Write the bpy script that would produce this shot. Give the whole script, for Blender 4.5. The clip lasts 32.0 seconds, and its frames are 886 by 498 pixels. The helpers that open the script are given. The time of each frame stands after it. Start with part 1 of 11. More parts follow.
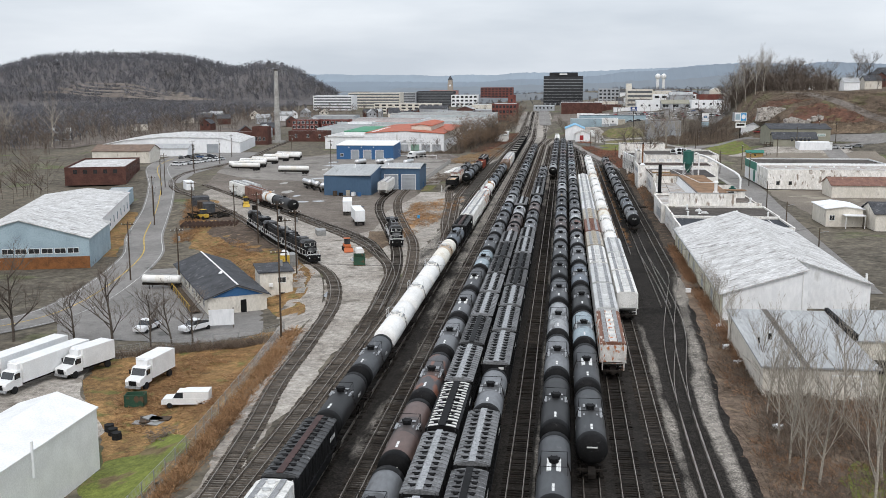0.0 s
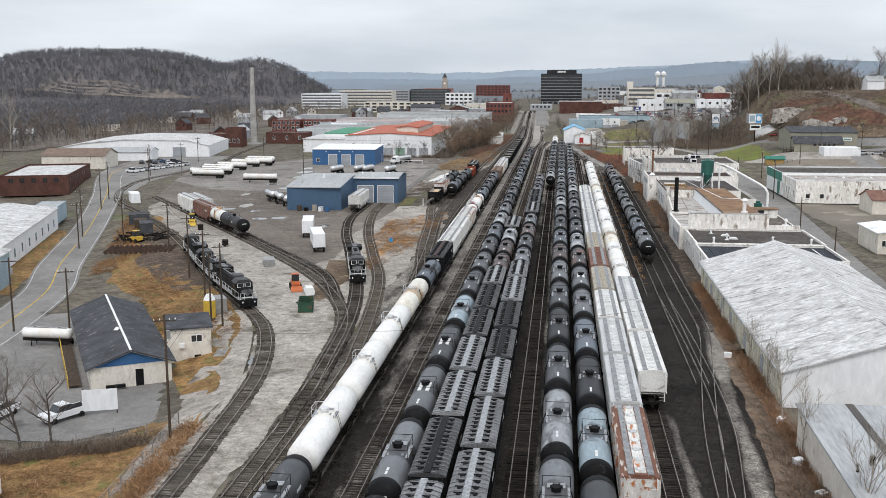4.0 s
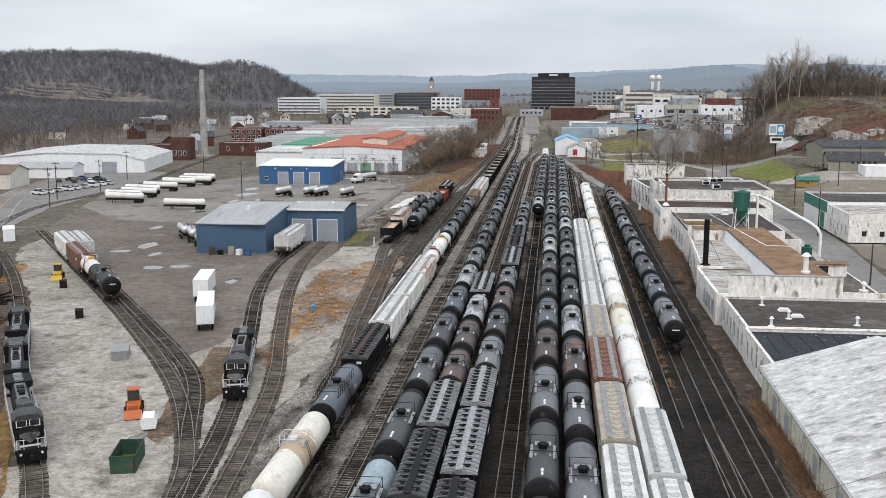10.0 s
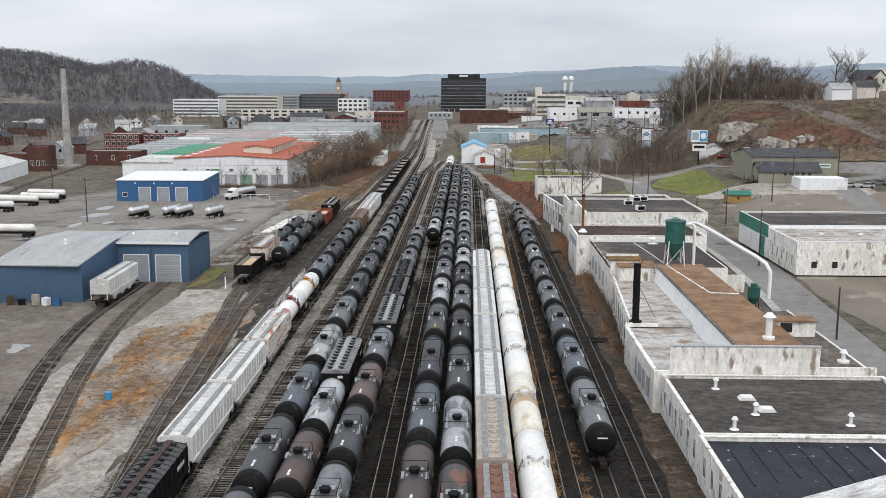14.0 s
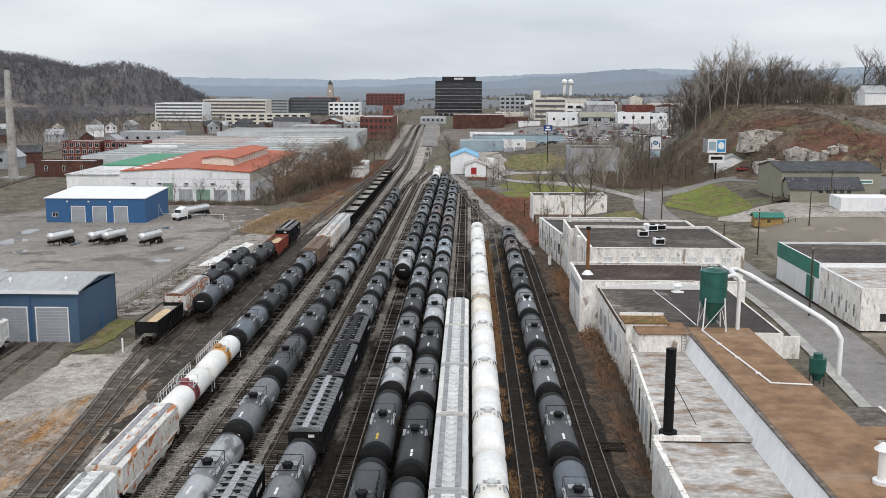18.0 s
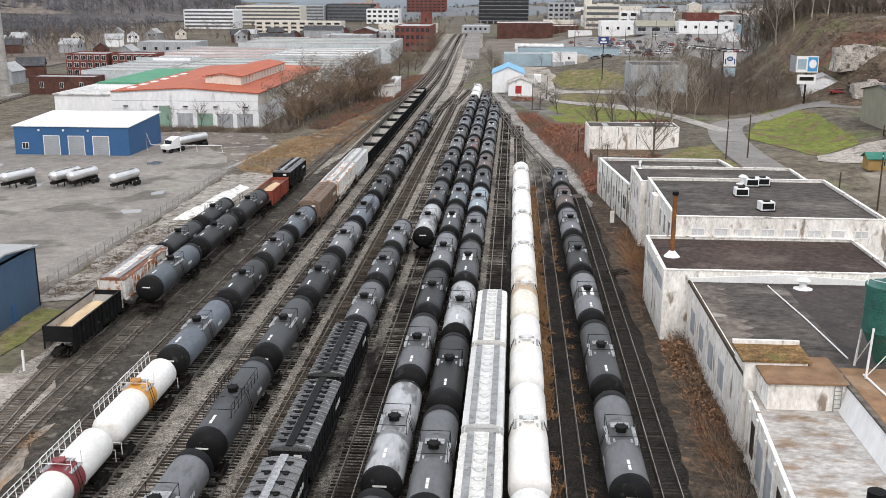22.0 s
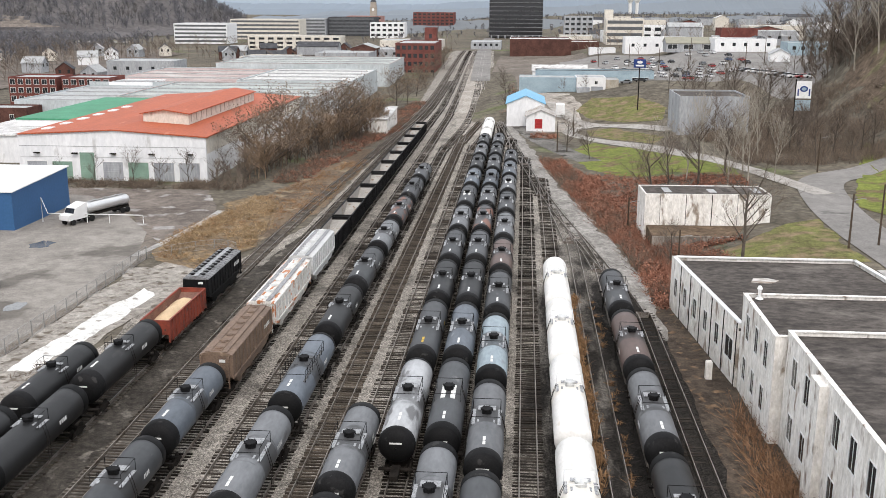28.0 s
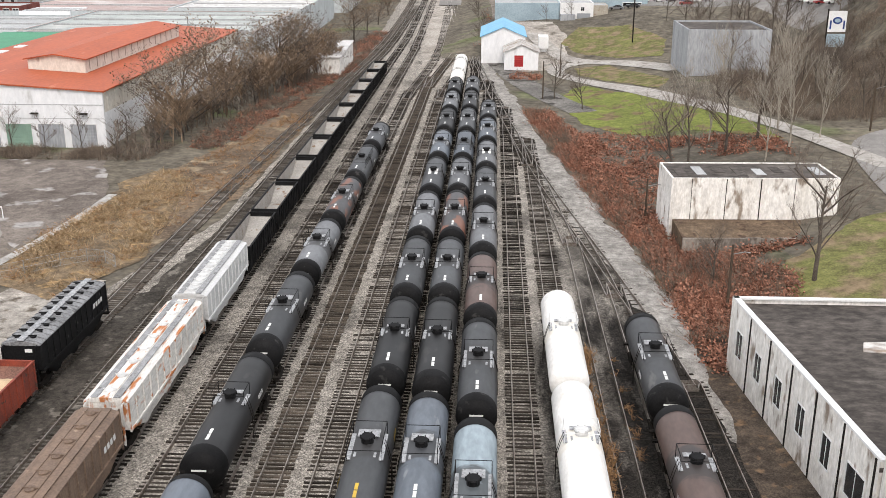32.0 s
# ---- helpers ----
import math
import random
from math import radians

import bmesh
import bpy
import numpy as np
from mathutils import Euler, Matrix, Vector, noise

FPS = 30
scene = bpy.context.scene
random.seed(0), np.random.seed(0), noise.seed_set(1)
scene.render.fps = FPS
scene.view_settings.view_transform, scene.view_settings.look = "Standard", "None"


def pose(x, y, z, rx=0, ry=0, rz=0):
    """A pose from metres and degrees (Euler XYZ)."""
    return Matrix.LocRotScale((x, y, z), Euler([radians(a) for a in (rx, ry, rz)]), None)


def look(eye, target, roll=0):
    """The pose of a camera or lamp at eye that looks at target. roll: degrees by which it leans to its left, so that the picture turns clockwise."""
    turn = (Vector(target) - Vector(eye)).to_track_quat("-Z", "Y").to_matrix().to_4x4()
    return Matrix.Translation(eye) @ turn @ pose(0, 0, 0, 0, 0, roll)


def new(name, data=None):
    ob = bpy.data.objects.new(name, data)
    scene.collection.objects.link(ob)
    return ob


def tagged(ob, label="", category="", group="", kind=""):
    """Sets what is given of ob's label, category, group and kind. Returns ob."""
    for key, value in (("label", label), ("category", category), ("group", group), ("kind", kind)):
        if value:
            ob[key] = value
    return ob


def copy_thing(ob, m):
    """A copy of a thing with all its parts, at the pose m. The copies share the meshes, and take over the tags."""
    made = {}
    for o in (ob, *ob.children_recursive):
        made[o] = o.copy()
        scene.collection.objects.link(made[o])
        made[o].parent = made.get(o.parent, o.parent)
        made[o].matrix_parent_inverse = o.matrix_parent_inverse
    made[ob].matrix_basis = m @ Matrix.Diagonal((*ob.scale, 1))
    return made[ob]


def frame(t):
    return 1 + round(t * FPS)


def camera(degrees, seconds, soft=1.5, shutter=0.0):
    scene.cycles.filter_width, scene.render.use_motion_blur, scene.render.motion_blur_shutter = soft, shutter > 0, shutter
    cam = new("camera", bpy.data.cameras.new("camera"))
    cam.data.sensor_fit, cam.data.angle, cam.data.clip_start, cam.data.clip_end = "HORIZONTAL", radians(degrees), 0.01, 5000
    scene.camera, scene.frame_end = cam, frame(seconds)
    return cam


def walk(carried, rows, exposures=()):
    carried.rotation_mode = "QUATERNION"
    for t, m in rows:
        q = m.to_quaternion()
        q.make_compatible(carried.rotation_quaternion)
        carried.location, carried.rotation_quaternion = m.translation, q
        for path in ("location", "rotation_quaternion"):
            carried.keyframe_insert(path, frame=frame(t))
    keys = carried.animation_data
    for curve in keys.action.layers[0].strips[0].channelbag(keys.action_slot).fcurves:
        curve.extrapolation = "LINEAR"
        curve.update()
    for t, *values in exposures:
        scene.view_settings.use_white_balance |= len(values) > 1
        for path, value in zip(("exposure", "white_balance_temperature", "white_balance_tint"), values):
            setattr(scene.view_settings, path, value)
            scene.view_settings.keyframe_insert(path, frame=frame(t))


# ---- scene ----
cam = camera(47.8, 32.0, soft=0.35)
METRES, EYE, TILT, LEAN, TURN = 347.0, 37.5, 0.0, -3.5, 7.5
ROWS = [
    (0.0, 0.0, 0.0, 0.0, -0.63, -9.78, 3.68),
    (0.5, 0.0018, 0.0157, -0.0001, -0.65, -9.77, 3.68),
    (1.0, 0.0037, 0.0309, -0.0002, -0.66, -9.79, 3.69),
    (1.5, 0.0055, 0.0464, -0.0004, -0.67, -9.82, 3.68),
    (2.0, 0.0074, 0.0621, -0.0006, -0.67, -9.84, 3.65),
    (2.5, 0.0093, 0.0776, -0.0007, -0.69, -9.86, 3.65),
    (3.0, 0.0112, 0.0933, -0.0008, -0.71, -9.87, 3.63),
    (3.5, 0.013, 0.1089, -0.001, -0.74, -9.9, 3.6),
    (5.5, 0.0209, 0.1704, -0.0012, -0.86, -9.99, 3.57),
    (6.0, 0.0229, 0.186, -0.0014, -1.01, -10.01, 3.57),
    (6.5, 0.025, 0.2016, -0.0015, -1.17, -10.02, 3.54),
    (7.0, 0.0271, 0.2171, -0.0016, -1.19, -10.03, 3.52),
    (7.5, 0.0292, 0.2328, -0.0018, -1.19, -10.02, 3.51),
    (8.0, 0.0314, 0.2483, -0.0017, -1.2, -10.03, 3.51),
    (8.5, 0.0338, 0.2638, -0.0018, -1.19, -9.96, 3.5),
    (9.0, 0.0362, 0.2794, -0.0021, -1.18, -9.8, 3.49),
    (9.5, 0.0386, 0.2949, -0.0022, -1.18, -9.78, 3.47),
    (10.0, 0.0411, 0.3105, -0.0022, -1.17, -9.78, 3.48),
    (10.5, 0.0436, 0.3262, -0.0023, -1.17, -9.78, 3.47),
    (11.0, 0.0463, 0.3419, -0.0025, -1.17, -9.76, 3.46),
    (11.5, 0.0495, 0.3575, -0.0025, -1.16, -9.75, 3.47),
    (12.0, 0.053, 0.3727, -0.0027, -1.28, -9.74, 3.46),
    (12.5, 0.0568, 0.3882, -0.003, -2.78, -9.82, 3.41),
    (13.0, 0.0607, 0.4037, -0.0033, -4.78, -9.94, 3.34),
    (13.5, 0.0648, 0.4188, -0.0035, -5.86, -10.01, 3.33),
    (14.0, 0.069, 0.434, -0.0036, -6.0, -10.02, 3.32),
    (14.5, 0.0733, 0.4491, -0.0038, -6.01, -10.01, 3.32),
    (16.5, 0.088, 0.5107, -0.0053, -6.0, -10.02, 3.31),
    (17.0, 0.091, 0.5259, -0.0055, -6.03, -10.03, 3.3),
    (17.5, 0.0938, 0.5408, -0.0058, -6.02, -10.02, 3.31),
    (18.0, 0.0965, 0.5561, -0.006, -6.03, -9.85, 3.3),
    (18.5, 0.0991, 0.5715, -0.0062, -6.03, -10.31, 3.27),
    (19.0, 0.1017, 0.587, -0.0064, -6.02, -11.69, 3.27),
    (19.5, 0.1042, 0.6024, -0.0066, -6.01, -13.31, 3.26),
    (20.0, 0.1066, 0.618, -0.0067, -5.74, -14.83, 3.27),
    (20.5, 0.1087, 0.6336, -0.0068, -5.37, -15.05, 3.27),
    (21.0, 0.1106, 0.6493, -0.007, -4.73, -15.0, 3.29),
    (21.5, 0.1123, 0.6648, -0.007, -4.12, -14.94, 3.29),
    (22.0, 0.114, 0.6805, -0.0072, -3.48, -14.9, 3.32),
    (22.5, 0.1155, 0.6959, -0.0071, -3.06, -14.86, 3.32),
    (23.0, 0.1169, 0.7116, -0.0073, -3.02, -14.84, 3.32),
    (23.5, 0.1184, 0.7271, -0.0073, -3.01, -14.84, 3.33),
    (24.0, 0.1197, 0.7423, -0.0073, -3.0, -14.83, 3.32),
    (24.5, 0.1211, 0.7581, -0.0075, -2.99, -14.8, 3.33),
    (25.0, 0.1224, 0.7738, -0.0075, -2.97, -14.79, 3.31),
    (25.5, 0.1237, 0.7894, -0.0076, -2.98, -14.78, 3.31),
    (26.0, 0.1249, 0.8051, -0.0078, -2.98, -14.77, 3.32),
    (26.5, 0.1262, 0.8206, -0.0078, -2.97, -14.49, 3.32),
    (28.5, 0.1311, 0.8808, -0.0075, -2.92, -14.22, 3.34),
    (29.0, 0.1324, 0.8962, -0.0076, -2.91, -14.6, 3.37),
    (29.5, 0.1337, 0.9115, -0.0077, -2.9, -14.98, 3.38),
    (30.0, 0.1351, 0.927, -0.0078, -2.89, -15.36, 3.4),
    (30.5, 0.1364, 0.9425, -0.0079, -2.97, -15.61, 3.41),
    (31.0, 0.1379, 0.9579, -0.0081, -3.57, -15.7, 3.44),
    (31.5, 0.1396, 0.9732, -0.0084, -4.12, -16.5, 3.45),
    (32.0, 0.1413, 0.9884, -0.0085, -4.62, -18.93, 3.46),
]
walk(cam, [(t, pose(0, 0, EYE, TILT, LEAN, TURN) @ pose(METRES * x, METRES * y, METRES * z, 90 + pitch, roll, yaw)) for t, x, y, z, yaw, pitch, roll in ROWS],
     exposures=[(0.0, 0.52, 6360, 12), (13.0, 0.48, 6420, 12), (17.0, 0.45, 6440, 12), (19.0, 0.52, 6490, 13), (20.0, 0.625, 6515, 13), (23.0, 0.77, 6590, 14), (28.0, 0.86, 6640, 14), (32.0, 0.93, 6780, 15)])

# ---- world, sun, exposure ----
world = bpy.data.worlds.new("overcast_sky")
scene.world = world
world.use_nodes = True
_n, _l = world.node_tree.nodes, world.node_tree.links
_bg = _n["Background"]
_sky = _n.new("ShaderNodeTexSky")
_sky.sky_type, _sky.sun_disc = "NISHITA", False
_sky.sun_elevation, _sky.sun_rotation = radians(38), radians(200)
_sky.air_density, _sky.dust_density, _sky.ozone_density = 1.0, 4.0, 1.0
_tc, _mp = _n.new("ShaderNodeTexCoord"), _n.new("ShaderNodeMapping")
_mp.inputs["Scale"].default_value = (1.1, 1.1, 5.5)
_cl = _n.new("ShaderNodeTexNoise")
_cl.inputs["Scale"].default_value, _cl.inputs["Detail"].default_value, _cl.inputs["Roughness"].default_value = 2.1, 6.0, 0.52
_rp = _n.new("ShaderNodeValToRGB")
_rp.color_ramp.elements[0].position, _rp.color_ramp.elements[0].color = 0.36, (5.25, 5.75, 6.2, 1)
_rp.color_ramp.elements[1].position, _rp.color_ramp.elements[1].color = 0.64, (7.35, 7.75, 8.0, 1)
_mx = _n.new("ShaderNodeMix")
_mx.data_type = "RGBA"
_mx.inputs["Factor"].default_value = 0.88
_l.new(_tc.outputs["Generated"], _mp.inputs["Vector"])
_l.new(_mp.outputs["Vector"], _cl.inputs["Vector"])
_l.new(_cl.outputs["Fac"], _rp.inputs["Fac"])
_l.new(_sky.outputs["Color"], _mx.inputs["A"])
_l.new(_rp.outputs["Color"], _mx.inputs["B"])
_sep, _dome, _mul = _n.new("ShaderNodeSeparateXYZ"), _n.new("ShaderNodeMapRange"), _n.new("ShaderNodeVectorMath")
_dome.inputs["From Min"].default_value, _dome.inputs["From Max"].default_value = 0.0, 0.9
_dome.inputs["To Min"].default_value, _dome.inputs["To Max"].default_value = 0.88, 1.32
_mul.operation = "MULTIPLY"
_l.new(_tc.outputs["Generated"], _sep.inputs[0])
_l.new(_sep.outputs["Z"], _dome.inputs["Value"])
_l.new(_mx.outputs["Result"], _mul.inputs[0])
_l.new(_dome.outputs["Result"], _mul.inputs[1])
_l.new(_mul.outputs[0], _bg.inputs["Color"])
_bg.inputs["Strength"].default_value = 0.1

sun = new("sun", bpy.data.lights.new("sun", "SUN"))
sun.data.energy, sun.data.angle, sun.data.color = 0.9, radians(25), (1.0, 0.96, 0.9)
sun.matrix_world = look((0, 0, 300), (-30, 130, 140))

# ---- materials ----


def mat(name, a, b=None, scale=1.0, rough=0.8, metal=0.0, bump=0.0, fine=12.0, c=None, cpos=0.62, vary=0.0, spec=0.35, stretch=(1, 1, 1), rot=0.0, grain=0.0, gscale=0.9, island=0.0, csoft=0.07):
    """Two-scale noise material: colours a and b by fine and coarse grain, c as patches of wear."""
    m = bpy.data.materials.new(name)
    m.use_nodes = True
    n, l = m.node_tree.nodes, m.node_tree.links
    p = n["Principled BSDF"]
    p.inputs["Roughness"].default_value, p.inputs["Metallic"].default_value = rough, metal
    p.inputs["Specular IOR Level"].default_value = min(spec, 0.1) if rough >= 0.85 else spec
    b = b or tuple(x * 0.7 for x in a)
    tc, info, add, mp = n.new("ShaderNodeTexCoord"), n.new("ShaderNodeObjectInfo"), n.new("ShaderNodeVectorMath"), n.new("ShaderNodeMapping")
    mul = n.new("ShaderNodeMath")
    mul.operation = "MULTIPLY"
    mul.inputs[1].default_value = 211.0
    l.new(info.outputs["Random"], mul.inputs[0])
    l.new(tc.outputs["Object"], mp.inputs["Vector"])
    mp.inputs["Scale"].default_value = stretch
    mp.inputs["Rotation"].default_value = (0, 0, radians(rot))
    l.new(mp.outputs["Vector"], add.inputs[0])
    l.new(mul.outputs[0], add.inputs[1])

    def noise_tex(s, d=4.0):
        t = n.new("ShaderNodeTexNoise")
        t.inputs["Scale"].default_value, t.inputs["Detail"].default_value = s, d
        l.new(add.outputs[0], t.inputs["Vector"])
        return t
    big, small = noise_tex(scale), noise_tex(scale * fine, 3.0)
    mixf = n.new("ShaderNodeMath")
    mixf.operation = "MULTIPLY_ADD"
    mixf.inputs[1].default_value, mixf.inputs[2].default_value = 0.55, -0.02
    l.new(small.outputs["Fac"], mixf.inputs[0])
    mixg = n.new("ShaderNodeMath")
    mixg.operation = "MULTIPLY_ADD"
    mixg.inputs[1].default_value = 0.5
    l.new(big.outputs["Fac"], mixg.inputs[0])
    l.new(mixf.outputs[0], mixg.inputs[2])
    r = n.new("ShaderNodeValToRGB")
    r.color_ramp.elements[0].position, r.color_ramp.elements[0].color = 0.39, (*b, 1)
    r.color_ramp.elements[1].position, r.color_ramp.elements[1].color = 0.61, (*a, 1)
    l.new(mixg.outputs[0], r.inputs["Fac"])
    out = r.outputs["Color"]
    if c:
        wear = noise_tex(scale * 2.3, 6.0)
        wr = n.new("ShaderNodeValToRGB")
        wr.color_ramp.elements[0].position, wr.color_ramp.elements[1].position = cpos, min(cpos + csoft, 1)
        l.new(wear.outputs["Fac"], wr.inputs["Fac"])
        mx = n.new("ShaderNodeMix")
        mx.data_type = "RGBA"
        l.new(wr.outputs["Color"], mx.inputs["Factor"])
        l.new(out, mx.inputs["A"])
        mx.inputs["B"].default_value = (*c, 1)
        out = mx.outputs["Result"]
    if vary:
        hs, mr = n.new("ShaderNodeHueSaturation"), n.new("ShaderNodeMapRange")
        mr.inputs["To Min"].default_value, mr.inputs["To Max"].default_value = 1 - vary, 1 + vary
        l.new(info.outputs["Random"], mr.inputs["Value"])
        l.new(mr.outputs["Result"], hs.inputs["Value"])
        l.new(out, hs.inputs["Color"])
        out = hs.outputs["Color"]
    if island:
        ge, mi, vi = n.new("ShaderNodeNewGeometry"), n.new("ShaderNodeMapRange"), n.new("ShaderNodeVectorMath")
        mi.inputs["To Min"].default_value, mi.inputs["To Max"].default_value = 1 - island, 1 + island
        l.new(ge.outputs["Random Per Island"], mi.inputs["Value"])
        vi.operation = "MULTIPLY"
        l.new(out, vi.inputs[0])
        l.new(mi.outputs["Result"], vi.inputs[1])
        out = vi.outputs[0]
    if grain:
        sp, mr2, vm = n.new("ShaderNodeTexNoise"), n.new("ShaderNodeMapRange"), n.new("ShaderNodeVectorMath")
        sp.inputs["Scale"].default_value, sp.inputs["Detail"].default_value, sp.inputs["Roughness"].default_value = gscale, 9.0, 0.78
        l.new(add.outputs[0], sp.inputs["Vector"])
        mr2.inputs["From Min"].default_value, mr2.inputs["From Max"].default_value = 0.32, 0.68
        mr2.inputs["To Min"].default_value, mr2.inputs["To Max"].default_value = 1 - grain, 1 + grain
        l.new(sp.outputs["Fac"], mr2.inputs["Value"])
        vm.operation = "MULTIPLY"
        l.new(out, vm.inputs[0])
        l.new(mr2.outputs["Result"], vm.inputs[1])
        out = vm.outputs[0]
    l.new(out, p.inputs["Base Color"])
    if bump:
        bp = n.new("ShaderNodeBump")
        bp.inputs["Strength"].default_value, bp.inputs["Distance"].default_value = bump, 0.08
        l.new(small.outputs["Fac"], bp.inputs["Height"])
        l.new(bp.outputs["Normal"], p.inputs["Normal"])
    return m


M = {}
M["ballast"] = mat("dark_ballast", (0.066, 0.058, 0.05), (0.023, 0.0205, 0.018), 0.11, 0.95, bump=0.9, fine=70, c=(0.085, 0.074, 0.062), cpos=0.6, grain=0.65, gscale=1.1)
M["ballast_light"] = mat("pale_ballast", (0.33, 0.312, 0.288), (0.165, 0.155, 0.142), 0.2, 0.95, bump=0.9, fine=40, grain=0.6, gscale=1.2)
M["ballast_spill"] = mat("spilled_ballast", (0.2, 0.19, 0.174), (0.085, 0.08, 0.074), 0.35, 0.95, bump=0.9, fine=60, c=(0.05, 0.046, 0.042), cpos=0.48, grain=0.7, gscale=1.6)
M["ballast_grey"] = mat("grey_ballast", (0.23, 0.218, 0.2), (0.095, 0.089, 0.082), 0.09, 0.95, bump=0.9, fine=60, c=(0.055, 0.05, 0.045), cpos=0.56, grain=0.6, gscale=1.2)
M["gravel"] = mat("gravel_yard", (0.4, 0.368, 0.328), (0.225, 0.2, 0.172), 0.09, 0.95, bump=0.6, fine=60, c=(0.135, 0.117, 0.097), cpos=0.58, csoft=0.12, grain=0.5, gscale=0.9)
M["dirt"] = mat("dirt_scrub", (0.185, 0.137, 0.095), (0.085, 0.063, 0.046), 0.1, 0.98, bump=0.9, fine=30, c=(0.24, 0.19, 0.13), cpos=0.58, grain=0.6)
M["hillside"] = mat("hillside_scrub", (0.15, 0.113, 0.082), (0.07, 0.054, 0.042), 0.05, 0.98, bump=0.9, fine=30, c=(0.125, 0.112, 0.065), cpos=0.54, grain=0.6, gscale=0.3)
M["land"] = mat("far_land", (0.15, 0.13, 0.1), (0.085, 0.076, 0.062), 0.02, 0.98, bump=0.5, fine=40, c=(0.11, 0.12, 0.06), cpos=0.6, grain=0.6, gscale=0.25)
M["asphalt"] = mat("worn_asphalt", (0.25, 0.238, 0.225), (0.17, 0.162, 0.152), 0.06, 0.9, bump=0.25, fine=90, c=(0.11, 0.106, 0.1), cpos=0.64, grain=0.22, gscale=0.5)
M["lot"] = mat("old_asphalt_lot", (0.2, 0.172, 0.147), (0.108, 0.092, 0.078), 0.045, 0.92, bump=0.3, fine=120, c=(0.25, 0.225, 0.195), cpos=0.58, csoft=0.16, grain=0.4, gscale=0.5)
M["concrete"] = mat("concrete", (0.42, 0.41, 0.385), (0.29, 0.28, 0.262), 0.09, 0.9, bump=0.3, fine=60, c=(0.22, 0.21, 0.195), cpos=0.64, grain=0.3, gscale=0.5)
M["lawn"] = mat("lawn", (0.176, 0.203, 0.050), (0.111, 0.124, 0.039), 0.1, 0.98, bump=0.9, fine=40, c=(0.15, 0.115, 0.065), cpos=0.53, grain=0.45, gscale=0.7)
M["drygrass"] = mat("dry_grass", (0.31, 0.185, 0.078), (0.135, 0.086, 0.044), 0.16, 0.98, bump=0.9, fine=30, c=(0.13, 0.125, 0.045), cpos=0.54, csoft=0.14, grain=0.65, gscale=0.9)
M["mud"] = mat("dark_mud", (0.1, 0.088, 0.078), (0.05, 0.045, 0.04), 0.15, 0.7, bump=0.5, fine=30)
M["rail"] = mat("rail_steel", (0.36, 0.33, 0.3), (0.16, 0.125, 0.1), 0.5, 0.45, 0.6)
M["tie"] = mat("wood_tie", (0.047, 0.039, 0.032), (0.02, 0.017, 0.0145), 0.9, 0.95, bump=0.5, vary=0.5, stretch=(0.5, 4, 1), grain=0.5, gscale=2, island=0.45)
M["tie_old"] = mat("weathered_tie", (0.105, 0.087, 0.07), (0.042, 0.035, 0.029), 0.9, 0.95, bump=0.5, vary=0.5, stretch=(0.5, 4, 1), grain=0.5, gscale=2, island=0.45)
M["roughlawn"] = mat("rough_winter_grass", (0.165, 0.168, 0.06), (0.105, 0.1, 0.045), 0.14, 0.98, bump=0.9, fine=40, c=(0.2, 0.15, 0.095), cpos=0.47, csoft=0.16, grain=0.5, gscale=0.7)
M["weedgravel"] = mat("weedy_gravel", (0.34, 0.305, 0.262), (0.165, 0.142, 0.118), 0.14, 0.95, bump=0.6, fine=40, c=(0.33, 0.185, 0.08), cpos=0.5, csoft=0.14, stretch=(1.5, 0.3, 1), rot=-8, grain=0.55, gscale=0.9)
M["black"] = mat("black_steel", (0.013, 0.013, 0.014), (0.006, 0.006, 0.006), 1.5, 0.65, spec=0.1)
M["under"] = mat("grimy_steel", (0.03, 0.0255, 0.022), (0.01, 0.009, 0.008), 1.5, 0.8, bump=0.2, spec=0.06)
M["grate"] = mat("grey_grating", (0.4, 0.41, 0.42), (0.2, 0.205, 0.21), 3.0, 0.6, 0.2, c=(0.12, 0.115, 0.11), grain=0.3, gscale=6)
M["fouled"] = mat("fouled_ballast", (0.15, 0.135, 0.118), (0.058, 0.052, 0.045), 0.2, 0.95, bump=0.9, fine=50, c=(0.24, 0.218, 0.19), cpos=0.55, csoft=0.12, grain=0.65, gscale=1.3)
M["walkway"] = mat("worn_grey_walkway", (0.3, 0.305, 0.31), (0.17, 0.172, 0.175), 1.2, 0.7, c=(0.1, 0.09, 0.085), cpos=0.62, grain=0.3, gscale=3)
M["roadwhite"] = mat("worn_white_line", (0.62, 0.62, 0.6), (0.36, 0.355, 0.34), 0.3, 0.9, grain=0.5)
M["roadyellow"] = mat("worn_yellow_line", (0.6, 0.42, 0.1), (0.36, 0.26, 0.09), 0.3, 0.9, grain=0.4)
M["stencil"] = mat("white_stencil", (0.72, 0.72, 0.7), (0.6, 0.6, 0.58), 3.0, 0.7)
M["yellow"] = mat("yellow_paint", (0.6, 0.4, 0.05), (0.45, 0.29, 0.04), 2.0, 0.6)


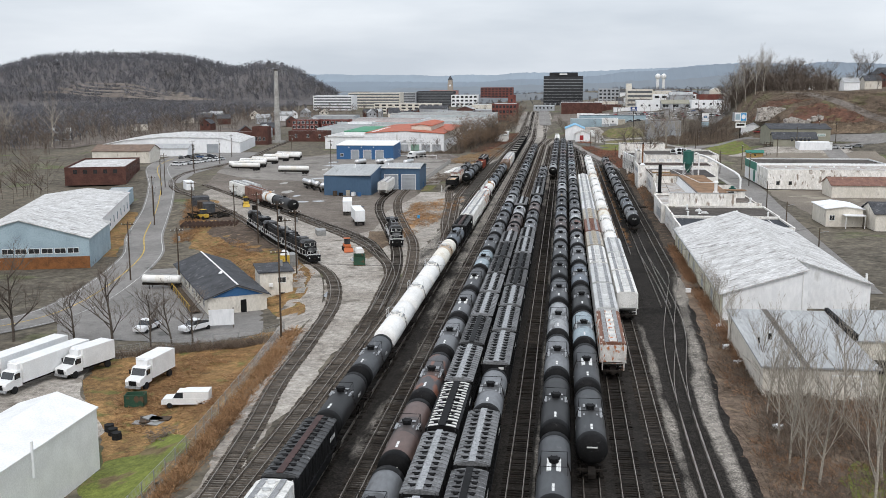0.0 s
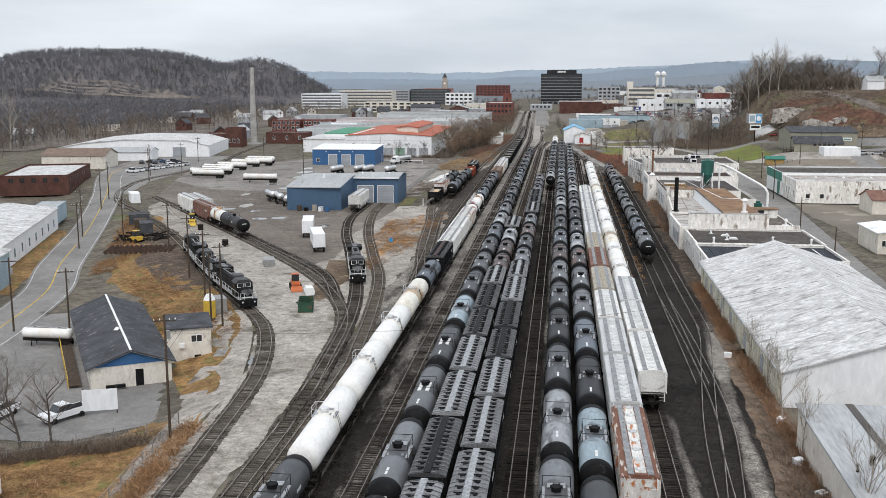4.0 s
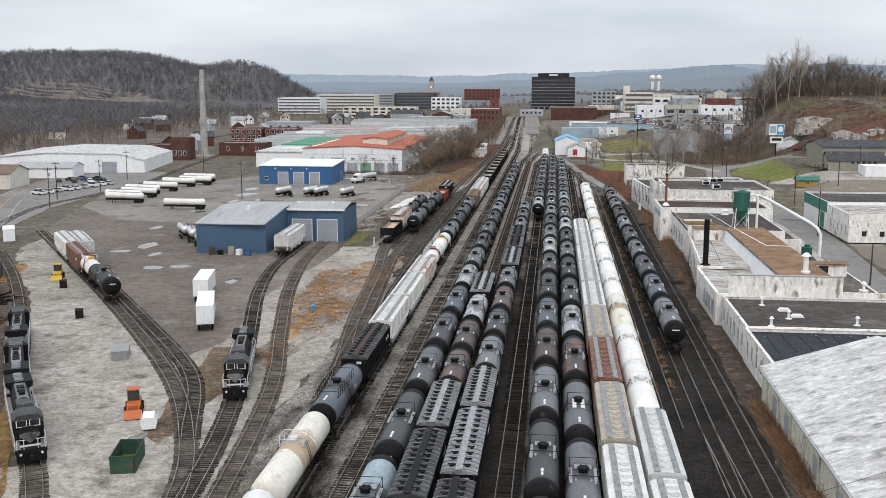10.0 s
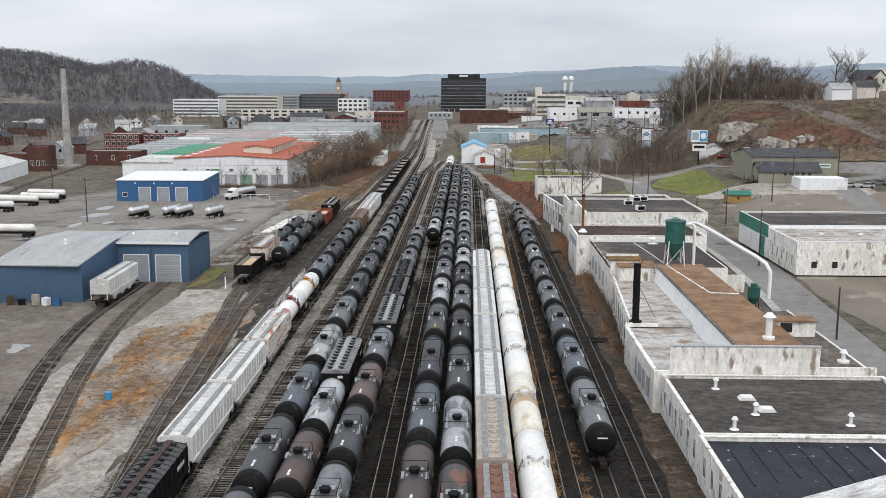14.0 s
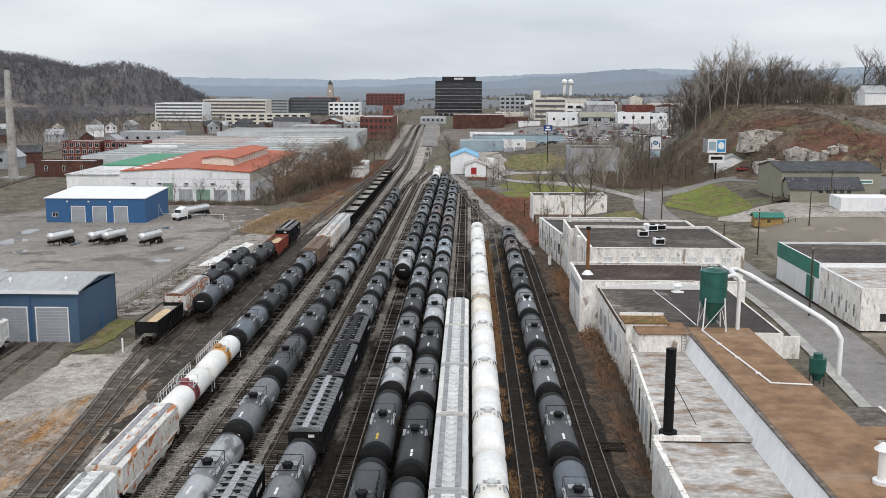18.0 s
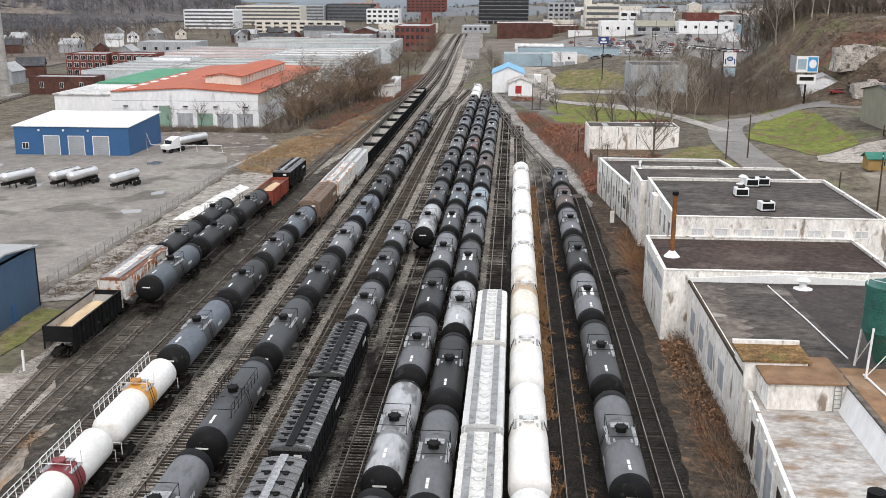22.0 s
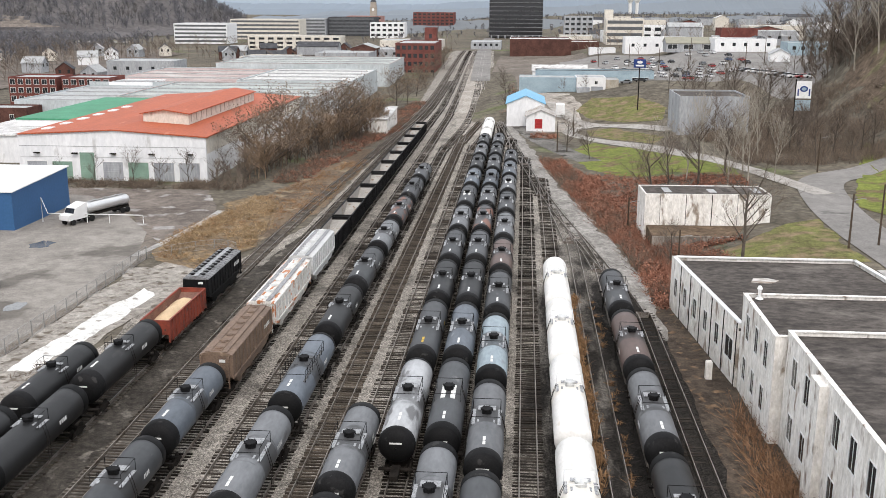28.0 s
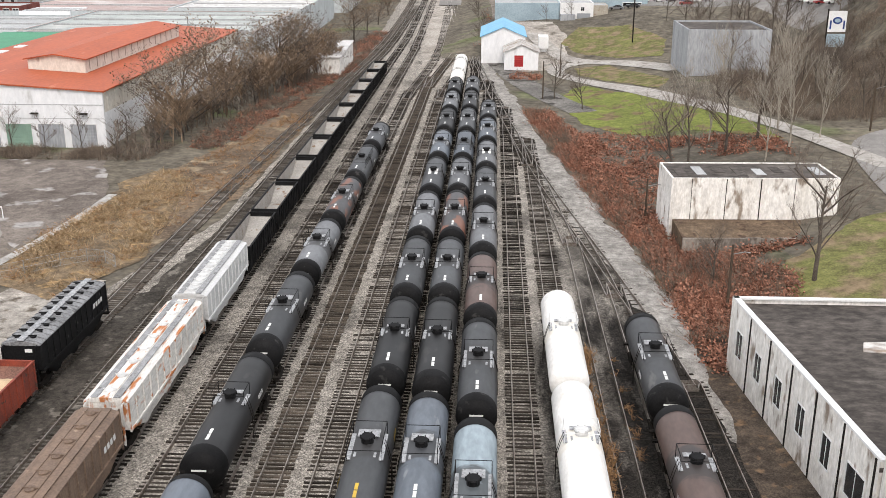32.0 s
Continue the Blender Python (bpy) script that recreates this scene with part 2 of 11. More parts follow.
def spill(m, colour, reach=2.0, amount=1.0):
    """Old spillage round the manway at the middle of a car, in uneven streaks."""
    n, l = m.node_tree.nodes, m.node_tree.links
    p = n["Principled BSDF"]
    base = p.inputs["Base Color"].links[0].from_socket
    tc, sep, ab = n.new("ShaderNodeTexCoord"), n.new("ShaderNodeSeparateXYZ"), n.new("ShaderNodeMath")
    ab.operation = "ABSOLUTE"
    l.new(tc.outputs["Object"], sep.inputs[0])
    l.new(sep.outputs["Y"], ab.inputs[0])
    near = n.new("ShaderNodeMapRange")
    for key, v in (("From Min", reach * 0.4), ("From Max", reach * 1.5), ("To Min", 0.34), ("To Max", -0.3)):
        near.inputs[key].default_value = v
    l.new(ab.outputs[0], near.inputs["Value"])
    info, off, t = n.new("ShaderNodeObjectInfo"), n.new("ShaderNodeVectorMath"), n.new("ShaderNodeTexNoise")
    mul, mp = n.new("ShaderNodeMath"), n.new("ShaderNodeMapping")
    mul.operation = "MULTIPLY"
    mul.inputs[1].default_value = 97.0
    mp.inputs["Scale"].default_value = (0.5, 1.6, 0.4)
    l.new(info.outputs["Random"], mul.inputs[0])
    l.new(tc.outputs["Object"], mp.inputs["Vector"])
    l.new(mp.outputs["Vector"], off.inputs[0])
    l.new(mul.outputs[0], off.inputs[1])
    t.inputs["Scale"].default_value, t.inputs["Detail"].default_value = 0.9, 6.0
    l.new(off.outputs[0], t.inputs["Vector"])
    add, fac = n.new("ShaderNodeMath"), n.new("ShaderNodeMapRange")
    l.new(t.outputs["Fac"], add.inputs[0])
    l.new(near.outputs["Result"], add.inputs[1])
    for key, v in (("From Min", 0.5), ("From Max", 0.66), ("To Min", 0.0), ("To Max", amount)):
        fac.inputs[key].default_value = v
    l.new(add.outputs[0], fac.inputs["Value"])
    mx = n.new("ShaderNodeMix")
    mx.data_type = "RGBA"
    l.new(fac.outputs["Result"], mx.inputs["Factor"])
    l.new(base, mx.inputs["A"])
    mx.inputs["B"].default_value = (*colour, 1)
    l.new(mx.outputs["Result"], p.inputs["Base Color"])
    return m


def tank_paint(name, a, c=None, cpos=0.64, rough=0.5):
    return mat(name, a, tuple(x * 0.74 for x in a), 0.35, rough, bump=0.05, fine=9, c=c, cpos=cpos, vary=0.25, stretch=(1, 0.35, 1), grain=0.09, gscale=1.4, spec=0.4)


M["tank_end"] = mat("tank_end_black", (0.011, 0.011, 0.0115), (0.006, 0.006, 0.006), 0.6, 0.6, c=(0.03, 0.029, 0.028), cpos=0.62, spec=0.1, vary=0.3)
M["tank_dark"] = tank_paint("tank_charcoal", (0.054, 0.057, 0.061), (0.1, 0.1, 0.1))
M["tank_black"] = tank_paint("tank_black", (0.0125, 0.0125, 0.013), (0.026, 0.025, 0.024))
M["tank_grey"] = tank_paint("tank_grey", (0.146, 0.152, 0.16), (0.088, 0.09, 0.093))
M["tank_blue"] = tank_paint("tank_slate_blue", (0.106, 0.123, 0.145), (0.165, 0.178, 0.19))
M["tank_pale"] = tank_paint("tank_pale_blue", (0.3, 0.37, 0.41), (0.2, 0.23, 0.25))
M["tank_brown"] = tank_paint("tank_sooty_brown", (0.105, 0.07, 0.06), (0.045, 0.038, 0.036))
M["tank_rust"] = tank_paint("tank_rust_patched", (0.075, 0.073, 0.076), (0.21, 0.088, 0.055), 0.5)
M["tank_silver"] = tank_paint("tank_silver_streaked", (0.36, 0.37, 0.38), (0.11, 0.11, 0.112), 0.54, 0.35)
M["tank_white"] = mat("tank_white", (0.8, 0.79, 0.765), (0.7, 0.685, 0.65), 0.3, 0.5, c=(0.66, 0.625, 0.56), cpos=0.64, stretch=(1, 0.5, 1), grain=0.12, gscale=0.8)
for _k in ("dark", "grey", "blue", "brown", "rust", "pale"):
    spill(M["tank_" + _k], (0.032, 0.031, 0.031), 2.2, 0.8)
spill(M["tank_silver"], (0.06, 0.06, 0.06), 2.6, 0.7)
spill(M["tank_white"], (0.68, 0.62, 0.52), 1.6, 0.45)
M["tank_cream"] = mat("tank_cream_stained", (0.74, 0.71, 0.63), (0.62, 0.585, 0.5), 0.3, 0.5, c=(0.5, 0.42, 0.3), cpos=0.6, csoft=0.16, stretch=(1, 0.5, 1), grain=0.15, gscale=0.8)
spill(M["tank_cream"], (0.36, 0.22, 0.1), 2.6, 0.75)
M["band_orange"] = tank_paint("band_orange", (0.58, 0.28, 0.06))
M["band_red"] = tank_paint("band_maroon", (0.2, 0.04, 0.045))
M["hop_black"] = mat("hopper_black", (0.015, 0.015, 0.016), (0.007, 0.007, 0.007), 0.6, 0.6, spec=0.1, vary=0.3, c=(0.09, 0.088, 0.085), cpos=0.66)
M["hop_grey"] = mat("hopper_grey_roof", (0.24, 0.245, 0.25), (0.1, 0.102, 0.105), 0.5, 0.6, vary=0.25, c=(0.06, 0.06, 0.06), cpos=0.62)
M["hop_roofdk"] = mat("hopper_dark_roof", (0.085, 0.086, 0.088), (0.035, 0.035, 0.036), 0.5, 0.6, vary=0.35, c=(0.3, 0.3, 0.3), cpos=0.66)
M["hop_rustroof"] = mat("rusted_white_roof", (0.22, 0.1, 0.062), (0.14, 0.062, 0.04), 0.5, 0.8, vary=0.1, c=(0.55, 0.5, 0.44), cpos=0.56, stretch=(2.5, 0.4, 1))
M["hop_white"] = mat("hopper_white", (0.74, 0.73, 0.7), (0.52, 0.51, 0.485), 0.4, 0.6, vary=0.1, c=(0.4, 0.39, 0.37), cpos=0.66)
M["hop_pale"] = mat("hopper_pale_grey", (0.62, 0.625, 0.62), (0.48, 0.485, 0.48), 0.4, 0.6, vary=0.12, c=(0.34, 0.33, 0.32), cpos=0.68)
M["hop_tan"] = mat("hopper_tan", (0.46, 0.42, 0.35), (0.3, 0.27, 0.22), 0.5, 0.7, c=(0.3, 0.22, 0.15), cpos=0.64)
M["hop_rust"] = mat("hopper_rusty", (0.24, 0.125, 0.09), (0.12, 0.062, 0.048), 0.6, 0.8, c=(0.36, 0.33, 0.29), cpos=0.66)
M["hop_whrust"] = mat("hopper_white_rusting", (0.72, 0.7, 0.66), (0.5, 0.48, 0.45), 0.5, 0.65, c=(0.42, 0.155, 0.055), cpos=0.54, csoft=0.07, stretch=(1.8, 0.3, 0.8), grain=0.2)
M["hop_brown"] = mat("hopper_brown", (0.205, 0.14, 0.1), (0.12, 0.083, 0.062), 0.5, 0.65, c=(0.3, 0.22, 0.16), cpos=0.64)
M["gon_red"] = mat("gondola_red", (0.3, 0.062, 0.035), (0.16, 0.04, 0.028), 0.7, 0.65, c=(0.08, 0.05, 0.04), cpos=0.62)
M["gon_inside"] = mat("gondola_scoured_steel", (0.38, 0.36, 0.33), (0.25, 0.235, 0.215), 0.5, 0.7, c=(0.18, 0.11, 0.07), cpos=0.6)
M["sand"] = mat("sand_load", (0.62, 0.47, 0.3), (0.5, 0.37, 0.24), 0.8, 0.95, bump=0.5)
M["white"] = mat("white_paint", (0.8, 0.8, 0.79), (0.68, 0.68, 0.67), 0.5, 0.55)
M["dirtywhite"] = mat("peeling_white_wall", (0.82, 0.8, 0.765), (0.67, 0.64, 0.59), 0.4, 0.85, bump=0.25, c=(0.28, 0.23, 0.185), cpos=0.585, csoft=0.1, stretch=(1, 1, 0.4), grain=0.24, gscale=1.6)
M["creamwall"] = mat("peeling_cream_wall", (0.68, 0.66, 0.56), (0.5, 0.475, 0.36), 0.4, 0.85, bump=0.2, c=(0.26, 0.24, 0.17), cpos=0.56, csoft=0.14, stretch=(1, 1, 0.5), grain=0.25, gscale=1.4)
M["whitesheet"] = mat("white_sheet_wall", (0.8, 0.805, 0.81), (0.72, 0.73, 0.74), 0.12, 0.6, c=(0.55, 0.55, 0.54), cpos=0.66, stretch=(1.2, 1.2, 0.5), grain=0.1, gscale=0.8)
M["roofwhite"] = mat("weathered_white_roof", (0.62, 0.615, 0.605), (0.42, 0.41, 0.395), 0.25, 0.7, bump=0.15, c=(0.27, 0.255, 0.24), cpos=0.54, csoft=0.13, stretch=(0.75, 1.5, 1), fine=9, grain=0.4, gscale=0.9)
M["roofrust"] = mat("patched_tar_roof", (0.5, 0.485, 0.465), (0.33, 0.305, 0.28), 0.22, 0.85, bump=0.2, fine=9, c=(0.25, 0.185, 0.135), cpos=0.5, csoft=0.16, stretch=(0.75, 1.15, 1), grain=0.4, gscale=0.7)
M["roofdark"] = mat("tar_roof", (0.1, 0.088, 0.079), (0.052, 0.046, 0.042), 0.1, 0.85, bump=0.2, fine=14, c=(0.18, 0.162, 0.145), cpos=0.55, csoft=0.22, stretch=(0.6, 1, 1), grain=0.5, gscale=1.5)
M["rooftar"] = mat("brown_black_bitumen", (0.052, 0.04, 0.035), (0.028, 0.023, 0.021), 0.15, 0.8, bump=0.2, c=(0.09, 0.07, 0.058), cpos=0.62, grain=0.45, gscale=0.6)
M["roofgravel"] = mat("worn_gravel_roof", (0.17, 0.145, 0.125), (0.085, 0.074, 0.066), 0.12, 0.9, bump=0.2, c=(0.3, 0.28, 0.25), cpos=0.64, grain=0.45, gscale=0.6)
M["roofbrown"] = mat("brown_roof", (0.27, 0.168, 0.1), (0.175, 0.108, 0.067), 0.07, 0.85, bump=0.2, fine=9, c=(0.32, 0.235, 0.168), cpos=0.56, csoft=0.2, grain=0.28, gscale=0.35)
M["rooftarp"] = mat("blue_black_tarp", (0.032, 0.037, 0.046), (0.016, 0.018, 0.022), 0.4, 0.7, spec=0.2, bump=0.4, c=(0.45, 0.45, 0.45), cpos=0.67)
M["roofgrey"] = mat("grey_metal_roof", (0.4, 0.41, 0.41), (0.29, 0.295, 0.295), 0.12, 0.6, c=(0.22, 0.22, 0.21), cpos=0.64, stretch=(3, 0.4, 1), grain=0.2)
M["roofslate"] = mat("shingle_dark", (0.085, 0.088, 0.095), (0.045, 0.046, 0.05), 0.4, 0.85, bump=0.3, c=(0.14, 0.14, 0.145), cpos=0.6)
M["roofsage"] = mat("pale_sage_roof", (0.4, 0.43, 0.41), (0.28, 0.3, 0.29), 0.06, 0.7, c=(0.5, 0.49, 0.47), cpos=0.55, csoft=0.15, stretch=(0.5, 1.5, 1), grain=0.3, gscale=0.4)
M["roofpink"] = mat("faded_red_roof", (0.42, 0.33, 0.31), (0.3, 0.22, 0.2), 0.06, 0.75, c=(0.5, 0.47, 0.45), cpos=0.52, csoft=0.15, stretch=(0.5, 1.5, 1), grain=0.3, gscale=0.4)
M["shedwall"] = mat("pale_blue_grey_sheet", (0.52, 0.56, 0.57), (0.42, 0.455, 0.465), 0.12, 0.65, c=(0.36, 0.38, 0.38), cpos=0.62, stretch=(1.2, 1.2, 0.5), grain=0.15, gscale=0.6)
M["cream"] = mat("cream_wall", (0.68, 0.64, 0.57), (0.58, 0.54, 0.47), 0.25, 0.7, c=(0.38, 0.33, 0.27), cpos=0.64, stretch=(1.2, 1.2, 0.6), grain=0.15)
M["blue"] = mat("blue_metal_wall", (0.06, 0.112, 0.185), (0.052, 0.098, 0.163), 0.2, 0.55, c=(0.075, 0.12, 0.185), cpos=0.66, stretch=(1, 1, 0.4))
M["blue2"] = mat("bright_blue_wall", (0.038, 0.115, 0.26), (0.03, 0.1, 0.225), 0.2, 0.5)
M["bluepale"] = mat("pale_blue_metal", (0.35, 0.45, 0.5), (0.25, 0.33, 0.38), 0.3, 0.6)
M["brick"] = mat("red_brick", (0.195, 0.072, 0.06), (0.12, 0.045, 0.038), 0.3, 0.9, fine=30, grain=0.25)
M["brickdk"] = mat("brown_brick", (0.125, 0.062, 0.05), (0.07, 0.036, 0.03), 0.3, 0.9, fine=30, grain=0.25)
M["ledgestone"] = mat("buff_stone", (0.4, 0.35, 0.3), (0.3, 0.26, 0.22), 0.2, 0.9)
M["pink"] = mat("pink_stone", (0.42, 0.24, 0.21), (0.32, 0.18, 0.16), 0.2, 0.9)
M["orange"] = mat("orange_red_roof", (0.42, 0.095, 0.035), (0.32, 0.07, 0.028), 0.1, 0.6, c=(0.46, 0.15, 0.08), cpos=0.64, stretch=(2, 0.5, 1))
M["green"] = mat("green_metal", (0.03, 0.2, 0.145), (0.02, 0.13, 0.095), 0.4, 0.55)
M["greenroof"] = mat("green_roof", (0.05, 0.26, 0.14), (0.035, 0.19, 0.1), 0.2, 0.6)
M["silo"] = mat("silo_green", (0.025, 0.13, 0.105), (0.014, 0.07, 0.058), 0.5, 0.5, c=(0.06, 0.09, 0.075), cpos=0.62)
M["olive"] = mat("olive_siding", (0.29, 0.28, 0.22), (0.23, 0.222, 0.175), 0.4, 0.75)
M["greysiding"] = mat("grey_block_wall", (0.4, 0.415, 0.43), (0.29, 0.3, 0.315), 0.2, 0.85, c=(0.2, 0.2, 0.2), cpos=0.64, stretch=(1.5, 1.5, 0.3), grain=0.2)
M["glass"] = mat("dark_window_glass", (0.03, 0.034, 0.038), (0.018, 0.02, 0.022), 0.5, 0.12, spec=0.8)
M["bandglass"] = mat("grey_window_band", (0.13, 0.138, 0.148), (0.08, 0.085, 0.09), 0.5, 0.3)
M["glassblack"] = mat("black_curtain_wall", (0.03, 0.032, 0.036), (0.02, 0.021, 0.024), 0.1, 0.15, spec=0.7)
M["panelblack"] = mat("black_spandrel", (0.022, 0.022, 0.024), (0.014, 0.014, 0.015), 0.2, 0.4)
M["door"] = mat("grey_roller_door", (0.33, 0.35, 0.37), (0.26, 0.28, 0.3), 0.5, 0.6)
M["doorgreen"] = mat("pale_green_door", (0.25, 0.38, 0.3), (0.18, 0.28, 0.22), 0.5, 0.7)
M["oldwood"] = mat("pole_wood", (0.1, 0.075, 0.055), (0.05, 0.038, 0.03), 0.6, 0.9, bump=0.3, stretch=(4, 4, 0.4))
M["rust"] = mat("rust", (0.26, 0.115, 0.045), (0.13, 0.06, 0.03), 0.8, 0.85, bump=0.3)
M["alu"] = mat("polished_tanker_steel", (0.7, 0.7, 0.7), (0.55, 0.55, 0.55), 0.4, 0.3, 0.6)
M["tyre"] = mat("tyre_rubber", (0.025, 0.025, 0.025), (0.015, 0.015, 0.015), 2.0, 0.85)
M["bark"] = mat("grey_bark", (0.125, 0.105, 0.088), (0.06, 0.05, 0.042), 0.8, 0.95)
M["barkpale"] = mat("sycamore_bark", (0.42, 0.38, 0.32), (0.2, 0.175, 0.145), 0.5, 0.9)
M["twig"] = mat("bare_twigs", (0.19, 0.155, 0.128), (0.11, 0.088, 0.072), 0.3, 0.95, vary=0.25)
# distance haze is put into this pale blue-grey base colour of the far woods
M["wood_hazed"] = mat("winter_woods", (0.2, 0.195, 0.205), (0.13, 0.128, 0.137), 0.012, 0.98, fine=30, c=(0.16, 0.15, 0.145), cpos=0.56, grain=0.3, gscale=0.03, island=0.2)
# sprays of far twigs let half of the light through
_t = M["wood_hazed"].node_tree
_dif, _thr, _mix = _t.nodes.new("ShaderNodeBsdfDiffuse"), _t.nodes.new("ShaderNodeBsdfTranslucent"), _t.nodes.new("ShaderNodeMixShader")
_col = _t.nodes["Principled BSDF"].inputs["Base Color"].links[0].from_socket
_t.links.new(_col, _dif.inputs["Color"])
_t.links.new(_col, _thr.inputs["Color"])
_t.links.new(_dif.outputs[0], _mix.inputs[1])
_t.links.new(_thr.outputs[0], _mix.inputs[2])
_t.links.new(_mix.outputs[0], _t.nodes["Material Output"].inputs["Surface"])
M["leaf"] = mat("brown_leaves", (0.25, 0.18, 0.125), (0.16, 0.115, 0.08), 0.3, 0.9, vary=0.2, island=0.45)
M["weed"] = mat("rusty_weeds", (0.37, 0.225, 0.12), (0.22, 0.13, 0.072), 0.25, 0.95, island=0.45)
M["shrub"] = mat("rusty_shrub", (0.31, 0.18, 0.105), (0.17, 0.1, 0.062), 0.25, 0.95, island=0.5)
M["weedred"] = mat("red_brown_thicket", (0.32, 0.15, 0.1), (0.17, 0.085, 0.06), 0.25, 0.95, island=0.55)
M["weedgrey"] = mat("grey_brush", (0.21, 0.165, 0.128), (0.11, 0.086, 0.068), 0.25, 0.95, island=0.45)
M["drystalk"] = mat("tan_grass", (0.42, 0.31, 0.19), (0.24, 0.17, 0.1), 0.3, 0.95, island=0.4)
M["snow"] = mat("white_spill", (0.74, 0.73, 0.7), (0.55, 0.54, 0.51), 0.3, 0.9, bump=0.4, c=(0.3, 0.28, 0.25), cpos=0.58, grain=0.3)
M["paintred"] = mat("red_paint", (0.42, 0.03, 0.03), (0.3, 0.02, 0.02), 1.0, 0.45)
M["skip"] = mat("dark_green_skip", (0.028, 0.085, 0.05), (0.016, 0.05, 0.03), 0.6, 0.7, c=(0.1, 0.06, 0.035), cpos=0.58)
M["fence"] = mat("galvanised_wire", (0.36, 0.36, 0.35), (0.25, 0.25, 0.245), 2.0, 0.55, 0.4)
M["sign_navy"] = mat("sign_navy", (0.02, 0.05, 0.2), (0.015, 0.04, 0.15), 1.0, 0.5)
M["sign_blue"] = mat("sign_blue", (0.05, 0.3, 0.6), (0.04, 0.24, 0.5), 1.0, 0.5)
M["ledge"] = mat("brown_ledge", (0.19, 0.165, 0.145), (0.13, 0.113, 0.1), 0.1, 0.95, grain=0.4, gscale=0.2)
M["rock"] = mat("exposed_rock", (0.5, 0.47, 0.43), (0.24, 0.215, 0.19), 0.3, 0.95, bump=0.6, c=(0.12, 0.1, 0.085), cpos=0.55, csoft=0.1, grain=0.4)

# ---- mesh helpers ----


class Geo:
    """A list of vertices and faces for one mesh."""

    def __init__(self):
        self.v, self.f, self.s = [], [], []

    def face(self, pts, smooth=False):
        i = len(self.v)
        self.v += [tuple(p) for p in pts]
        self.f.append(tuple(range(i, i + len(pts))))
        self.s.append(smooth)
        return self

    def box(self, x0, x1, y0, y1, z0, z1):
        i = len(self.v)
        self.v += [(x, y, z) for z in (z0, z1) for x, y in ((x0, y0), (x1, y0), (x1, y1), (x0, y1))]
        self.f += [(i, i + 3, i + 2, i + 1), (i + 4, i + 5, i + 6, i + 7), (i, i + 1, i + 5, i + 4), (i + 1, i + 2, i + 6, i + 5), (i + 2, i + 3, i + 7, i + 6), (i + 3, i, i + 4, i + 7)]
        self.s += [False] * 6
        return self

    def cbox(self, x, y, z, sx, sy, sz):
        return self.box(x - sx / 2, x + sx / 2, y - sy / 2, y + sy / 2, z, z + sz)

    def rings(self, rings, smooth=True, cap=True):
        """Skin a list of rings of equal point count."""
        n, i = len(rings[0]), len(self.v)
        for r in rings:
            self.v += [tuple(p) for p in r]
        for k in range(len(rings) - 1):
            for j in range(n):
                a, b = i + k * n + j, i + k * n + (j + 1) % n
                self.f.append((a, b, b + n, a + n))
                self.s.append(smooth)
        if cap:
            self.face(list(reversed(rings[0])))
            self.face(rings[-1])
        return self

    def prism(self, prof, a, b, axis="y"):
        """A profile of (u, w) carried along an axis from a to b."""
        put = {"y": lambda u, w, t: (u, t, w), "x": lambda u, w, t: (t, u, w), "z": lambda u, w, t: (u, w, t)}[axis]
        self.rings([[put(u, w, a) for u, w in prof], [put(u, w, b) for u, w in prof]], smooth=False)
        return self

    def cyl(self, x, y, z0, z1, r0, r1=None, n=10):
        r1 = r0 if r1 is None else r1
        ring = lambda z, r: [(x + r * math.cos(6.2832 * k / n), y + r * math.sin(6.2832 * k / n), z) for k in range(n)]
        return self.rings([ring(z0, r0), ring(z1, r1)])

    def tube(self, pts, r, n=5, r1=None, cap=True):
        """A round bar along points, tapering to r1."""
        pts = [Vector(p) for p in pts]
        rs = []
        for k, p in enumerate(pts):
            d = (pts[min(k + 1, len(pts) - 1)] - pts[max(k - 1, 0)])
            d = d.normalized() if d.length > 1e-9 else Vector((0, 0, 1))
            u = d.cross(Vector((0, 0, 1)) if abs(d.z) < 0.9 else Vector((1, 0, 0))).normalized()
            w = d.cross(u)
            rr = r if r1 is None else r + (r1 - r) * k / max(len(pts) - 1, 1)
            rs.append([p + rr * (u * math.cos(6.2832 * j / n) + w * math.sin(6.2832 * j / n)) for j in range(n)])
        return self.rings(rs, cap=cap)

    def add(self, other, m=None):
        i = len(self.v)
        self.v += [tuple(m @ Vector(p)) for p in other.v] if m else other.v
        self.f += [tuple(k + i for k in f) for f in other.f]
        self.s += other.s
        return self

    def mesh(self, name, material):
        me = bpy.data.meshes.new(name)
        me.from_pydata(self.v, [], self.f)
        me.polygons.foreach_set("use_smooth", self.s)
        me.materials.append(material)
        me.update()
        return me


def part(name, geo, material, parent, label="", at=None, kind=""):
    data = geo.mesh(name, material) if isinstance(geo, Geo) else geo
    ob = new(name, data)
    ob.parent = parent
    if at is not None:
        ob.matrix_basis = at
    return tagged(ob, label, kind=kind)


def thing(name, label, category, m=None, group="", kind=""):
    ob = new(name)
    if m is not None:
        ob.matrix_basis = m
    ob.empty_display_size = 0.2
    return tagged(ob, label, category, group, kind)


def solo(name, geo, material, label, category, m=None, group="", kind=""):
    ob = new(name, geo.mesh(name, material))
    if m is not None:
        ob.matrix_basis = m
    return tagged(ob, label, category, group, kind)


def ss(a, b, x):
    t = min(1.0, max(0.0, (x - a) / (b - a)))
    return t * t * (3 - 2 * t)


# ---- terrain ----
FLAT = -0.36


